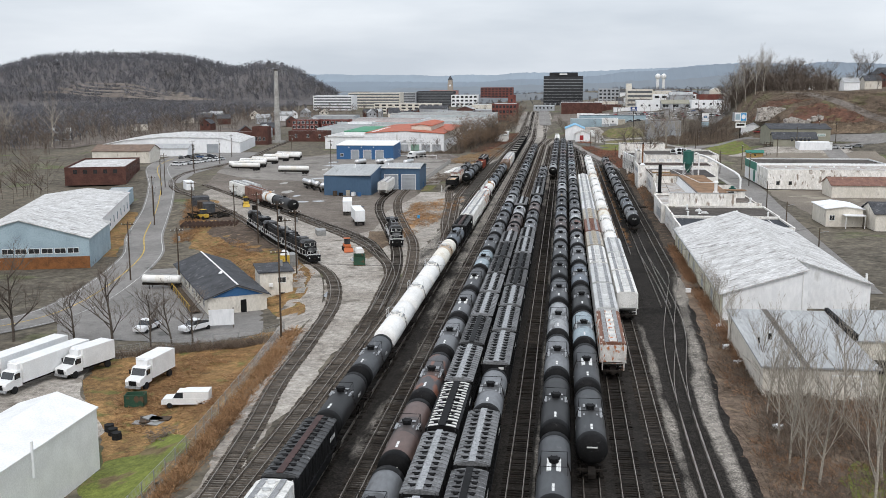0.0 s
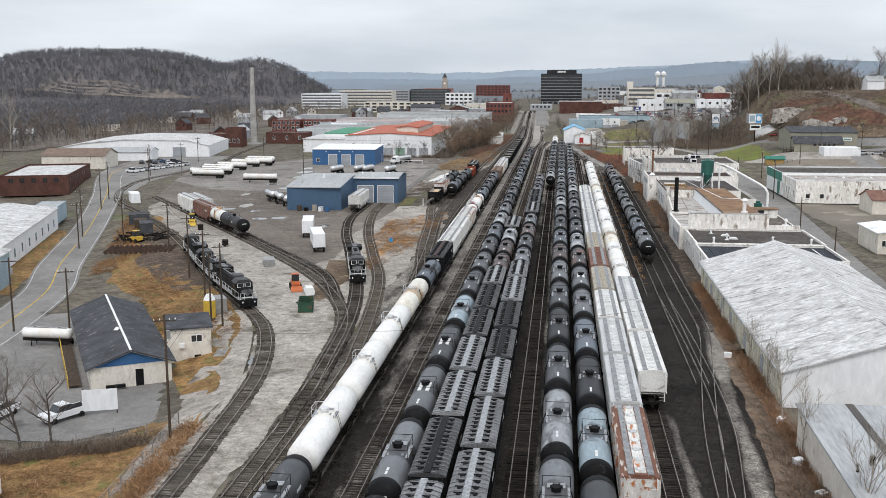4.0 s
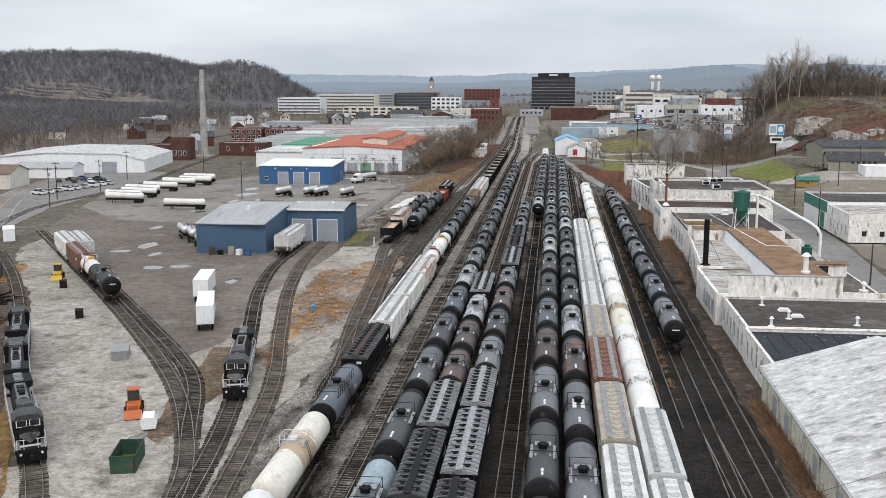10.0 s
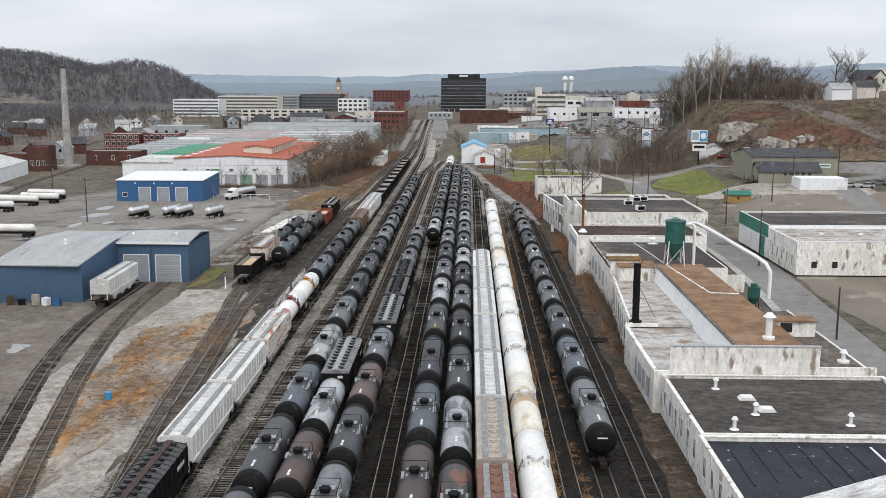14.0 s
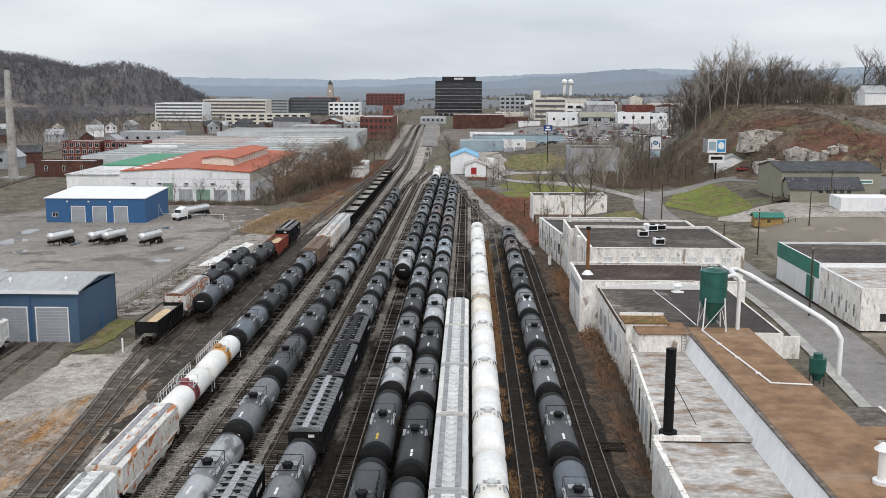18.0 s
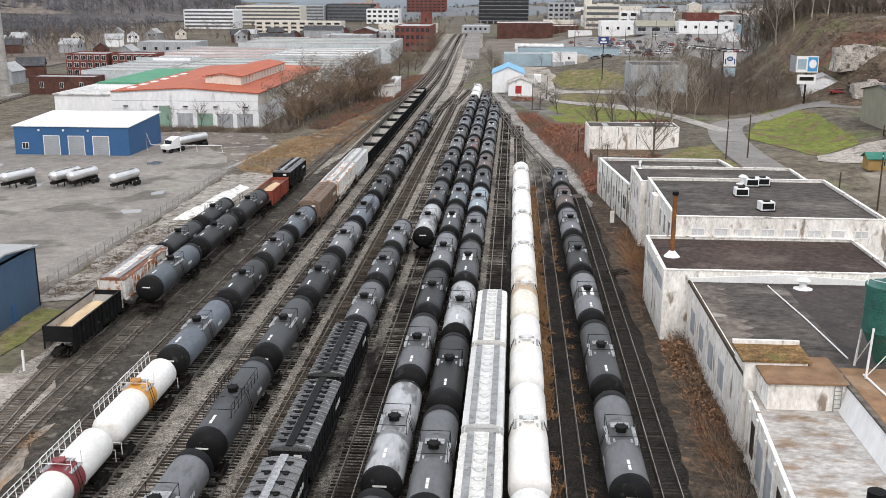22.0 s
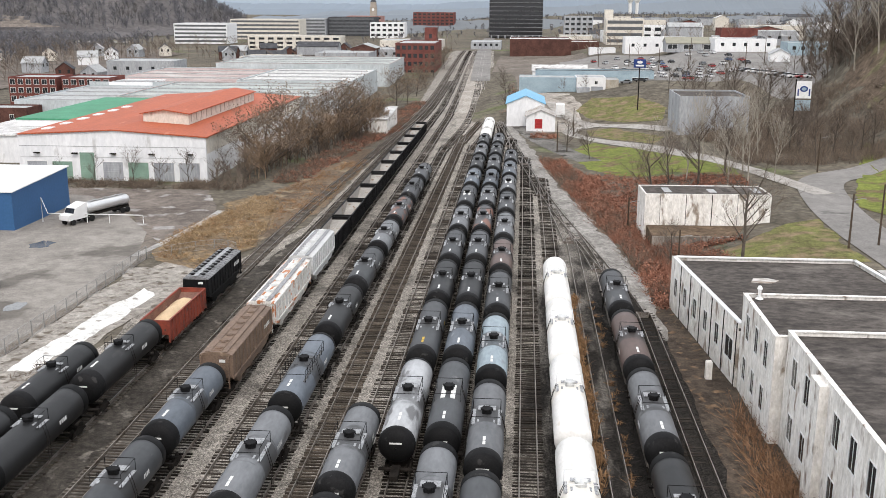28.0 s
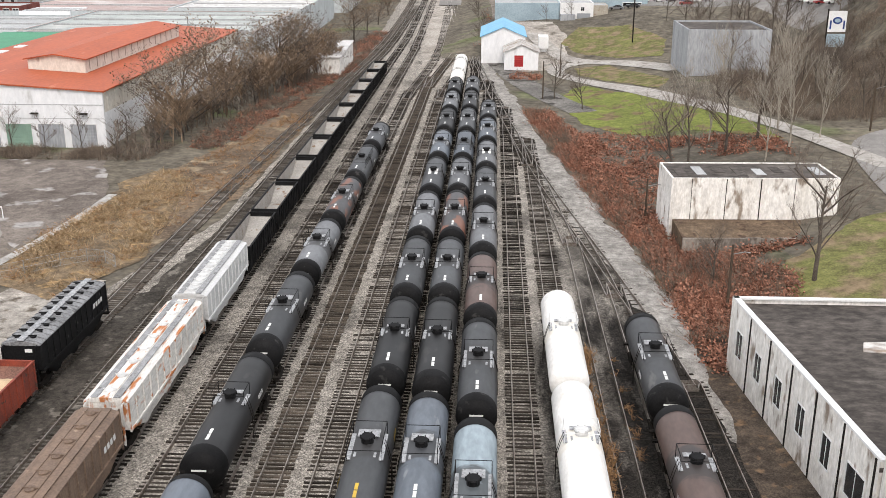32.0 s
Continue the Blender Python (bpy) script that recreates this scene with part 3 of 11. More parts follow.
def ground_z(x, y):
    """Height of the land: the flat yard, the low ground by the road, the street above and the hills."""
    d = (x + 46) * -0.857 + (y - 190) * -0.514
    z = FLAT - 2.2 * ss(3, 20, d) * ss(-37, -47, x)
    z += 3.7 * ss(385, 450, y) * ss(23, 50, x) * (1 - 0.5 * ss(540, 600, y) * ss(60, 20, x))
    z += 3.6 * ss(72, 92, x) * ss(395, 455, y)
    z += 5.5 * max(ss(640, 950, y) * ss(-140, -40, x), ss(610, 664, y) * ss(-4, 7, x))
    e = math.hypot((x - 185) / 90, (y - 590) / 95)
    z += 22 * (1 - ss(0.8, 1.36, e)) * ss(82, 108, x) + 7 * (1 - ss(0.2, 1.2, math.hypot((x - 330) / 190, (y - 560) / 240)))
    r = math.hypot((x + 745) / 385, (y - 1640) / 420)
    z += 67 * (1 - ss(0.16, 1.0, r))
    z += 30 * (1 - ss(0.1, 1.0, math.hypot((x + 472) / 92, (y - 1660) / 300)))
    z += 13 * (1 - ss(0.1, 1.0, math.hypot((x + 1150) / 460, (y - 1350) / 500)))
    return z


def axis_steps(spans):
    out = []
    for a, b, s in spans:
        n = max(1, round((b - a) / s))
        out += [a + (b - a) * k / n for k in range(n)]
    return out + [spans[-1][1]]


GX = axis_steps([(-4200, -1600, 325), (-1600, -300, 26), (-300, -28, 4), (-28, 20, 16), (20, 380, 4), (380, 1000, 62), (1000, 4200, 320)])
GY = axis_steps([(-900, 0, 150), (0, 800, 4), (800, 2200, 28), (2200, 4600, 300)])
g = Geo()
nx = len(GX)
for yy in GY:
    for xx in GX:
        g.v.append((xx, yy, ground_z(xx, yy)))
for j in range(len(GY) - 1):
    for i in range(nx - 1):
        a = j * nx + i
        g.f.append((a, a + 1, a + 1 + nx, a + nx))
        g.s.append(True)
tagged(new("ground", g.mesh("ground", M["land"])), "brown winter land with dry grass and bare soil", "ground", kind="structure")


def wobble(pts, amount, step=1.3, seed=1):
    """A closed outline with an uneven edge."""
    out = []
    for (x0, y0), (x1, y1) in zip(pts, pts[1:] + pts[:1]):
        n = max(1, min(260, int(math.hypot(x1 - x0, y1 - y0) / step)))
        for k in range(n):
            x, y = x0 + (x1 - x0) * k / n, y0 + (y1 - y0) * k / n
            j = [amount * (1.5 * noise.noise((x * 0.14, y * 0.14, seed + q)) + 0.7 * noise.noise((x * 0.6, y * 0.6, seed + q + 9))) for q in (0.0, 40.0)]
            out.append((x + j[0], y + j[1]))
    return out


def patch(name, pts, material, lift, label, category="ground", wob=0.0, seed=1, kind="structure"):
    """A sheet laid on the land, cut on the land's own grid so that it follows it."""
    bm = bmesh.new()
    pts = wobble(pts, wob, seed=seed) if wob else pts
    bm.faces.new([bm.verts.new((x, y, 0)) for x, y in pts])
    xs, ys = [p[0] for p in pts], [p[1] for p in pts]
    if min(ground_z(x, y) for x, y in pts) < FLAT - 0.05 or max(ground_z(x, y) for x, y in pts) > FLAT + 0.05:
        for k, (lo, hi, lines) in enumerate(((min(xs), max(xs), GX), (min(ys), max(ys), GY))):
            for c in lines:
                if lo < c < hi:
                    co, no = ((c, 0, 0), (1, 0, 0)) if k == 0 else ((0, c, 0), (0, 1, 0))
                    bmesh.ops.bisect_plane(bm, geom=bm.verts[:] + bm.edges[:] + bm.faces[:], plane_co=co, plane_no=no)
    bmesh.ops.triangulate(bm, faces=bm.faces[:])
    for v in bm.verts:
        v.co.z = ground_z(v.co.x, v.co.y) + lift
    bmesh.ops.recalc_face_normals(bm, faces=bm.faces[:])
    if bm.faces and sum(f.normal.z for f in bm.faces) < 0:
        bmesh.ops.reverse_faces(bm, faces=bm.faces[:])
    me = bpy.data.meshes.new(name)
    bm.to_mesh(me)
    bm.free()
    me.materials.append(material)
    return tagged(new(name, me), label, category, kind=kind)


def curve(pts, step=2.0):
    """Catmull-Rom points along a few given ones."""
    p = [Vector((*q, 0)) for q in pts]
    p = [2 * p[0] - p[1]] + p + [2 * p[-1] - p[-2]]
    out = []
    for a, b, c, d in zip(p, p[1:], p[2:], p[3:]):
        n = max(2, int((c - b).length / step))
        for k in range(n):
            t = k / n
            out.append(0.5 * (2 * b + (c - a) * t + (2 * a - 5 * b + 4 * c - d) * t * t + (3 * b - a - 3 * c + d) * t ** 3))
    return out + [p[-2]]


def strip(name, pts, width, material, lift, label, category, parent=None, off=0.0, step=2.0):
    """A band of the given width along a curve over the land."""
    c = curve(pts, step)
    g, rows = Geo(), []
    for k, p in enumerate(c):
        d = (c[min(k + 1, len(c) - 1)] - c[max(k - 1, 0)]).normalized()
        nrm = Vector((-d.y, d.x, 0))
        cols = max(2, int(width / 4) + 2)
        rows.append([p + nrm * (off + width * (0.5 - j / (cols - 1))) for j in range(cols)])
    for a, b in zip(rows, rows[1:]):
        for j in range(len(a) - 1):
            q = [(v.x, v.y, ground_z(v.x, v.y) + lift) for v in (a[j], a[j + 1], b[j + 1], b[j])]
            g.face(list(reversed(q)), True)
    if parent:
        return part(name, g, material, parent, label)
    return solo(name, g, material, label, category, kind="structure")


def bed_mat():
    """Oily dark ballast in the south that gives way, patch by patch, to grey stone in the north and west."""
    m = bpy.data.materials.new("yard_ballast")
    m.use_nodes = True
    n, l = m.node_tree.nodes, m.node_tree.links
    p = n["Principled BSDF"]
    p.inputs["Roughness"].default_value = 0.95
    p.inputs["Specular IOR Level"].default_value = 0.1
    tc, sep = n.new("ShaderNodeTexCoord"), n.new("ShaderNodeSeparateXYZ")
    l.new(tc.outputs["Object"], sep.inputs[0])

    def math_node(op, u, v, w=None):
        q = n.new("ShaderNodeMath")
        q.operation = op
        for i, val in enumerate((u, v, w)):
            if val is None:
                continue
            if isinstance(val, float):
                q.inputs[i].default_value = val
            else:
                l.new(val, q.inputs[i])
        return q.outputs[0]

    def noise_node(sc, det=6.0, rough=0.6, stretch=(1, 1, 1)):
        mp, t = n.new("ShaderNodeMapping"), n.new("ShaderNodeTexNoise")
        mp.inputs["Scale"].default_value = stretch
        t.inputs["Scale"].default_value, t.inputs["Detail"].default_value, t.inputs["Roughness"].default_value = sc, det, rough
        l.new(tc.outputs["Object"], mp.inputs["Vector"])
        l.new(mp.outputs["Vector"], t.inputs["Vector"])
        return t.outputs["Fac"]

    def range_node(val, a0, a1, b0, b1):
        q = n.new("ShaderNodeMapRange")
        for key, x in (("From Min", a0), ("From Max", a1), ("To Min", b0), ("To Max", b1)):
            q.inputs[key].default_value = x
        l.new(val, q.inputs["Value"])
        return q.outputs["Result"]
    drift = range_node(math_node("MULTIPLY_ADD", sep.outputs["X"], -6.0, sep.outputs["Y"]), 250.0, 480.0, -0.28, 0.36)
    blot = noise_node(0.32, 7.0, 0.62, (1.0, 0.22, 1.0))
    level = math_node("ADD", blot, drift)
    for x0, slope, half, ya, yb, amount in ((-19.2, 0.0, 1.9, 60, 430, 0.2), (-21.3, 0.0, 1.1, 360, 560, 0.22), (16.8, 0.0, 0.8, 30, 118, 0.42), (17.0, 0.055, 0.9, 108, 190, 0.42), (12.2, 0.0, 0.6, 40, 150, 0.34), (22.5, 0.0, 0.8, 90, 196, 0.34), (-26.4, 0.0, 1.1, 60, 152, 0.4), (-11.4, 0.0, 2.1, 262, 700, 0.36), (5.0, 0.0, 0.5, 240, 420, 0.2), (-2.1, 0.0, 0.4, 60, 300, 0.3)):
        # spills of pale stone along a line
        across = math_node("ABSOLUTE", math_node("SUBTRACT", math_node("MULTIPLY_ADD", sep.outputs["Y"], -slope, sep.outputs["X"]), x0 - slope * ya), None)
        bump_ = math_node("MULTIPLY", range_node(across, half * 0.5, half * 1.7, amount, 0.0), math_node("MULTIPLY", range_node(sep.outputs["Y"], ya - 12.0, ya + 8.0, 0.0, 1.0), range_node(sep.outputs["Y"], yb - 8.0, yb + 14.0, 1.0, 0.0)))
        level = math_node("ADD", level, bump_)
    fac = range_node(level, 0.42, 0.68, 0.0, 1.0)
    mix = n.new("ShaderNodeMix")
    mix.data_type = "RGBA"
    l.new(fac, mix.inputs["Factor"])
    mix.inputs["A"].default_value, mix.inputs["B"].default_value = (0.0255, 0.0224, 0.0197, 1), (0.25, 0.228, 0.2, 1)
    stain = range_node(noise_node(0.12, 5.0), 0.52, 0.64, 1.0, 0.55)
    grain = math_node("MULTIPLY", range_node(noise_node(1.3, 9.0, 0.8), 0.32, 0.68, 0.35, 1.65), range_node(noise_node(5.5, 2.0, 0.6), 0.35, 0.65, 0.5, 1.55))
    grain = math_node("MULTIPLY", grain, range_node(noise_node(15.0, 1.0, 0.5), 0.35, 0.65, 0.5, 1.5))
    vm = n.new("ShaderNodeVectorMath")
    vm.operation = "MULTIPLY"
    l.new(mix.outputs["Result"], vm.inputs[0])
    l.new(math_node("MULTIPLY", stain, grain), vm.inputs[1])
    l.new(vm.outputs[0], p.inputs["Base Color"])
    bp = n.new("ShaderNodeBump")
    bp.inputs["Strength"].default_value, bp.inputs["Distance"].default_value = 0.9, 0.08
    l.new(noise_node(7.0, 3.0), bp.inputs["Height"])
    l.new(bp.outputs["Normal"], p.inputs["Normal"])
    return m


M["lane_gravel"] = mat("worn_lane_gravel", (0.4, 0.38, 0.35), (0.27, 0.25, 0.228), 0.15, 0.95, bump=0.4, fine=40, c=(0.2, 0.185, 0.16), cpos=0.58, csoft=0.12, grain=0.35, gscale=0.8)
# surfaces of the yard and round it
patch("ballast_bed", [(-30, -60), (21.6, -60), (21.8, 100), (23.4, 150), (24, 300), (25, 400), (23, 440), (12, 520), (4, 600), (-6, 700), (-14, 960), (-40, 960), (-34, 700), (-30, 600), (-31, 470), (-41, 420), (-41, 330), (-31, 300)], bed_mat(), 0.03, "dark oily ballast under the yard tracks", wob=0.5, seed=2)
patch("gravel_apron", [(-31, 60), (-38, 120), (-40, 160), (-46, 190), (-90, 262), (-120, 320), (-122, 345), (-90, 350), (-60, 318), (-48, 318), (-47, 330), (-36, 330), (-31, 300)], M["gravel"], 0.05, "pale trodden gravel of the engine yard", wob=0.8, seed=3)
M["backlot"] = mat("stained_lot", (0.2, 0.172, 0.15), (0.105, 0.088, 0.077), 0.09, 0.93, bump=0.4, fine=60, c=(0.3, 0.285, 0.27), cpos=0.6, csoft=0.06, grain=0.45, gscale=0.5)
M["darksoil"] = mat("oily_soil", (0.13, 0.098, 0.075), (0.06, 0.047, 0.038), 0.3, 0.98, bump=0.9, fine=20, c=(0.21, 0.15, 0.1), cpos=0.57, csoft=0.1, grain=0.6)
patch("truck_lot", [(-126, 340), (-90, 296), (-72, 264), (-52, 232), (-47, 246), (-50, 280), (-47, 318), (-50, 340), (-50.5, 445), (-52, 462), (-62, 470), (-78, 500), (-112, 500), (-150, 430)], M["lot"], 0.075, "wide worn asphalt lot with puddle stains", "pavement", wob=0.4, seed=4)
patch("stone_bank", [(23.2, 408), (25.6, 408), (23.4, 440), (17.6, 480), (11.4, 530), (5.4, 590), (0.6, 640), (-2.4, 640), (0.8, 590), (7.2, 530), (14.2, 470), (20.6, 432)], M["ballast_light"], 0.052, "bank of pale stone beside the curving lead", wob=0.9, seed=52)
patch("lot_north", [(-148, 428), (-140, 392), (-118, 366), (-80, 358), (-51.4, 362), (-51.4, 444), (-57, 463), (-79, 495), (-111, 495)], mat("pale_asphalt", (0.27, 0.25, 0.225), (0.175, 0.16, 0.145), 0.04, 0.92, bump=0.3, fine=120, c=(0.14, 0.128, 0.114), cpos=0.58, grain=0.3, gscale=0.4), 0.081, "paler worn end of the asphalt lot", "pavement", wob=0.3, seed=53)
patch("grass_verge", [(-48, 331), (-45.5, 334), (-44.6, 342), (-44, 350), (-47.8, 351)], M["roughlawn"], 0.1, "patch of green grass beside the shop", wob=0.7, seed=54)
patch("brown_patch", [(-48, 243), (-41, 243), (-39.2, 225), (-40, 205), (-43, 207), (-46, 225)], M["dirt"], 0.07, "brown dirt with weeds between the tracks", wob=0.8, seed=57)
patch("road_verge", [(-108.5, 213), (-100.5, 213), (-112.6, 248), (-127.6, 287), (-135, 290), (-120, 248)], M["drygrass"], 0.1, "grassy verge between warehouse and road", wob=0.6, seed=58)
patch("grass_bank", [(-53, 172), (-50.4, 178), (-46.9, 176.5), (-45.6, 169), (-42.6, 158.6), (-46, 157), (-49, 161)], M["drygrass"], 0.115, "brown grass slope beside the office", wob=0.6, seed=133)
patch("stone_spill", [(-48.6, 176.6), (-46.6, 176.4), (-46.2, 173), (-48, 173.4)], M["ballast_light"], 0.125, "spill of pale stone on the grass slope", wob=0.5, seed=134)
patch("fence_strip", [(-50.2, 352), (-45, 354), (-44.4, 376), (-42.6, 402), (-39.8, 428), (-40, 442), (-45.6, 441), (-50.2, 440)], mat("broken_concrete", (0.36, 0.335, 0.3), (0.2, 0.18, 0.158), 0.3, 0.95, bump=0.6, fine=30, c=(0.12, 0.1, 0.08), cpos=0.54, csoft=0.1, grain=0.5, gscale=0.9), 0.088, "strip of broken pale concrete inside the fence", wob=0.8, seed=131)
patch("scrap_ground", [(-108, 284), (-96, 280), (-86, 262), (-68, 224), (-62, 212), (-68, 212), (-86, 236), (-100, 268)], M["darksoil"], 0.105, "dark oily soil under stacked wheelsets and scrap", wob=0.8, seed=132)
patch("oily_ground", [(-33.5, 296), (-25, 296), (-24.6, 430), (-30, 470), (-33, 440), (-36, 400), (-39.6, 390), (-39.6, 332), (-35, 326)], mat("oily_gravel", (0.085, 0.075, 0.064), (0.036, 0.032, 0.027), 0.25, 0.95, bump=0.9, fine=50, c=(0.16, 0.145, 0.125), cpos=0.6, grain=0.7, gscale=1.6), 0.042, "dark oily gravel round the siding tracks", wob=0.9, seed=68)
patch("rough_grass", [(27.5, 70), (34, 74), (34.6, 95), (30, 99), (26.4, 93), (25.6, 80)], M["lawn"], 0.1, "patch of rough green grass on the slope", wob=1.0, seed=67)
patch("far_lane", [(-14, 590), (-4, 590), (-8, 700), (-19, 960), (-27, 960), (-20, 700)], M["gravel"], 0.06, "pale gravel lane where the yard tracks join", wob=0.8, seed=7)
patch("trackside_dirt", [(18.4, 30), (60, 30), (60, 118), (25, 118), (25, 196), (22.8, 196), (20.9, 150), (19.0, 115)], mat("dark_soil", (0.21, 0.155, 0.115), (0.09, 0.068, 0.052), 0.3, 0.98, bump=0.9, fine=20, c=(0.2, 0.15, 0.105), cpos=0.57, grain=0.6), 0.05, "brown trackside dirt with dead weeds", wob=0.4, seed=8)
patch("wall_dirt", [(22.9, 195), (26.6, 195), (28.4, 320), (28.6, 425), (24.2, 440), (22.6, 440), (23.2, 300)], mat("black_soil", (0.1, 0.078, 0.06), (0.042, 0.034, 0.028), 0.35, 0.98, bump=0.9, fine=20, c=(0.19, 0.125, 0.078), cpos=0.58, csoft=0.12, grain=0.6, gscale=1.2), 0.058, "dark soil with dead leaves along the works walls", wob=0.5, seed=69)
patch("field", [(-38.4, 60), (-37.6, 95), (-39.5, 130), (-41, 150), (-47, 152), (-52, 140), (-66, 132), (-62, 118), (-52, 104), (-46.5, 92), (-46, 60)], M["drygrass"], 0.06, "dry orange-brown grass field inside the fence", wob=0.7, seed=11)
patch("green_verge", [(-38.8, 60), (-38.2, 96), (-43, 104), (-47.5, 97), (-46.4, 60)], M["lawn"], 0.11, "patchy green grass beside the white shed", wob=0.8, seed=12)
patch("office_lot", [(-47, 150), (-54, 143), (-78, 143), (-92, 170), (-86, 200), (-74, 204), (-61, 176), (-51, 163)], M["asphalt"], 0.07, "worn grey asphalt car park by the office", "pavement", wob=0.3, seed=13)
patch("truck_yard", [(-52, 104), (-62, 118), (-67, 131), (-100, 132), (-100, 80), (-52, 84)], M["gravel"], 0.07, "gravel yard where the box trucks stand", wob=0.6, seed=14)
patch("embankment", [(-53, 172), (-60, 180), (-72, 207), (-88, 226), (-104, 270), (-113, 300), (-108, 302), (-96, 276), (-66, 222), (-49, 190), (-45, 168), (-49, 165)], M["drygrass"], 0.09, "grassy bank of dead orange and brown grass", wob=0.8, seed=15)
patch("weed_island", [(-45, 300), (-31.5, 320), (-30.5, 285), (-33, 262), (-36.5, 232), (-40, 236), (-44, 268)], M["weedgravel"], 0.09, "island of orange weeds between the curving tracks", wob=1.0, seed=16)
patch("weed_island", [(-52, 470), (-43, 505), (-36, 560), (-31, 560), (-31, 480), (-40, 440), (-49.6, 446)], M["dirt"], 0.06, "strip of dead weeds along the boundary", wob=0.9, seed=17)
patch("street_lot", [(69, 262), (130, 262), (130, 440), (76, 440), (72, 380), (67, 330)], mat("brown_lot", (0.24, 0.21, 0.17), (0.15, 0.13, 0.11), 0.05, 0.95, bump=0.4, fine=90, c=(0.3, 0.27, 0.22), cpos=0.6), 0.06, "bare brown lot beside the street", wob=0.6, seed=18)
patch("lawn", [(63, 476), (72, 452), (83, 458), (84, 470), (86, 500), (84, 540), (74, 512)], M["lawn"], 0.09, "green winter lawn on the slope", wob=0.6, seed=19)
patch("shed_yard", [(0, 618), (1, 664), (22, 664), (25, 640), (22, 604), (14, 598), (8, 596)], M["gravel"], 0.075, "grey gravel yard round the sheds", wob=0.6, seed=130)
patch("lawn", [(36, 452), (44, 458), (53, 466), (52.5, 440), (44, 430), (33.5, 432), (33, 441)], M["roughlawn"], 0.08, "patchy lawn round a bare tree", wob=0.9, seed=20)
patch("lawn", [(17, 553), (21, 571), (25, 577), (35, 558), (42.5, 536), (49.5, 515), (50, 505), (37, 519), (31, 519), (21, 533)], M["lawn"], 0.08, "lawn beside the curving lane", wob=0.8, seed=21)
patch("lawn", [(24.5, 604), (33, 605), (43, 570), (39.5, 562), (32.5, 578), (25, 592)], M["roughlawn"], 0.085, "tongue of lawn between the two lanes", wob=0.8, seed=121)
patch("lawn", [(22.5, 634), (29, 652), (43, 646), (51, 627), (46.5, 606), (36.5, 614), (28, 624)], M["roughlawn"], 0.085, "rough grass bank behind the sheds", wob=0.8, seed=22)
patch("gravel_lot", [(70, 446), (84, 436), (120, 436), (122, 456), (84, 456), (73, 453)], M["gravel"], 0.12, "gravel car park below the lawn", wob=0.6, seed=23)
patch("west_apron", [(-178, 425), (-152, 352), (-139, 350), (-147, 385), (-148.5, 415), (-147, 455), (-154, 500), (-184, 505)], M["asphalt"], 0.112, "worn asphalt apron between road and track", "pavement", wob=0.3, seed=70)
M["puddle"] = mat("puddle_water", (0.16, 0.16, 0.155), (0.1, 0.098, 0.094), 0.3, 0.08, spec=0.9)
for k, (x, y, a, b) in enumerate(((-92.1, 326, 2.2, 5), (-75.3, 301.7, 2.6, 2.2), (-86, 315, 1.4, 3), (-101, 353, 1.5, 4), (-103.6, 443.7, 2.4, 6), (-101, 426, 3.2, 3.4), (-99, 409, 1.4, 5), (-92, 413.7, 1.8, 3), (-84, 425, 1.0, 4), (-66, 330, 1.2, 3), (-58, 420, 1.4, 2.4), (-70, 452, 2, 3), (-60, 288, 1.2, 2.2), (-41, 170, 1.0, 3), (-43.5, 205, 1.2, 3.5))):
    patch("puddle", [(x + a * (0.85 + 0.18 * math.sin(q * 2.6 + k)) * math.cos(q * 0.5236), y + b * (0.85 + 0.15 * math.cos(q * 1.9 + k)) * math.sin(q * 0.5236)) for q in range(12)], M["puddle"] if k % 3 else M["concrete"], 0.091, "shallow puddle on worn asphalt", "puddle")
patch("town_yard", [(-5, 684), (24, 684), (24, 845), (40, 858), (40, 903), (-9, 903), (-10, 800)], M["lot"], 0.13, "grey asphalt yards between depot and market hall", "pavement", wob=0.4, seed=135)
patch("parking_lot", [(24, 690), (80, 672), (86, 622), (98, 618), (106, 662), (130, 660), (140, 800), (40, 860), (22, 860)], M["asphalt"], 0.1, "big asphalt car park full of cars", "pavement", wob=0.3, seed=24)
patch("hill_bare", [(94, 512), (92, 560), (96, 600), (120, 610), (150, 600), (205, 590), (215, 540), (190, 495), (150, 484), (120, 494)], M["hillside"], 0.25, "bare reddish-brown hillside", wob=2.0, seed=25)
M["redearth"] = mat("red_earth", (0.16, 0.082, 0.058), (0.085, 0.05, 0.038), 0.12, 0.98, bump=0.9, fine=30, c=(0.14, 0.115, 0.06), cpos=0.56, csoft=0.1, grain=0.6, gscale=0.4)
patch("red_bank", [(110, 519), (116, 527), (126, 521), (136, 506), (142, 495), (132, 496), (120, 504)], M["redearth"], 0.4, "red earth bank on the bare hillside", wob=1.5, seed=125)
patch("red_bank", [(97, 545), (104, 552), (116, 540), (124, 528), (118, 529), (108, 536)], M["redearth"], 0.4, "red earth slope below the hill crest", wob=1.5, seed=126)
patch("slope_grass", [(124, 505), (134, 498), (146, 488), (140, 485), (126, 492), (118, 500)], M["dirt"], 0.42, "strip of tan dry grass under the bank", wob=1.0, seed=127)
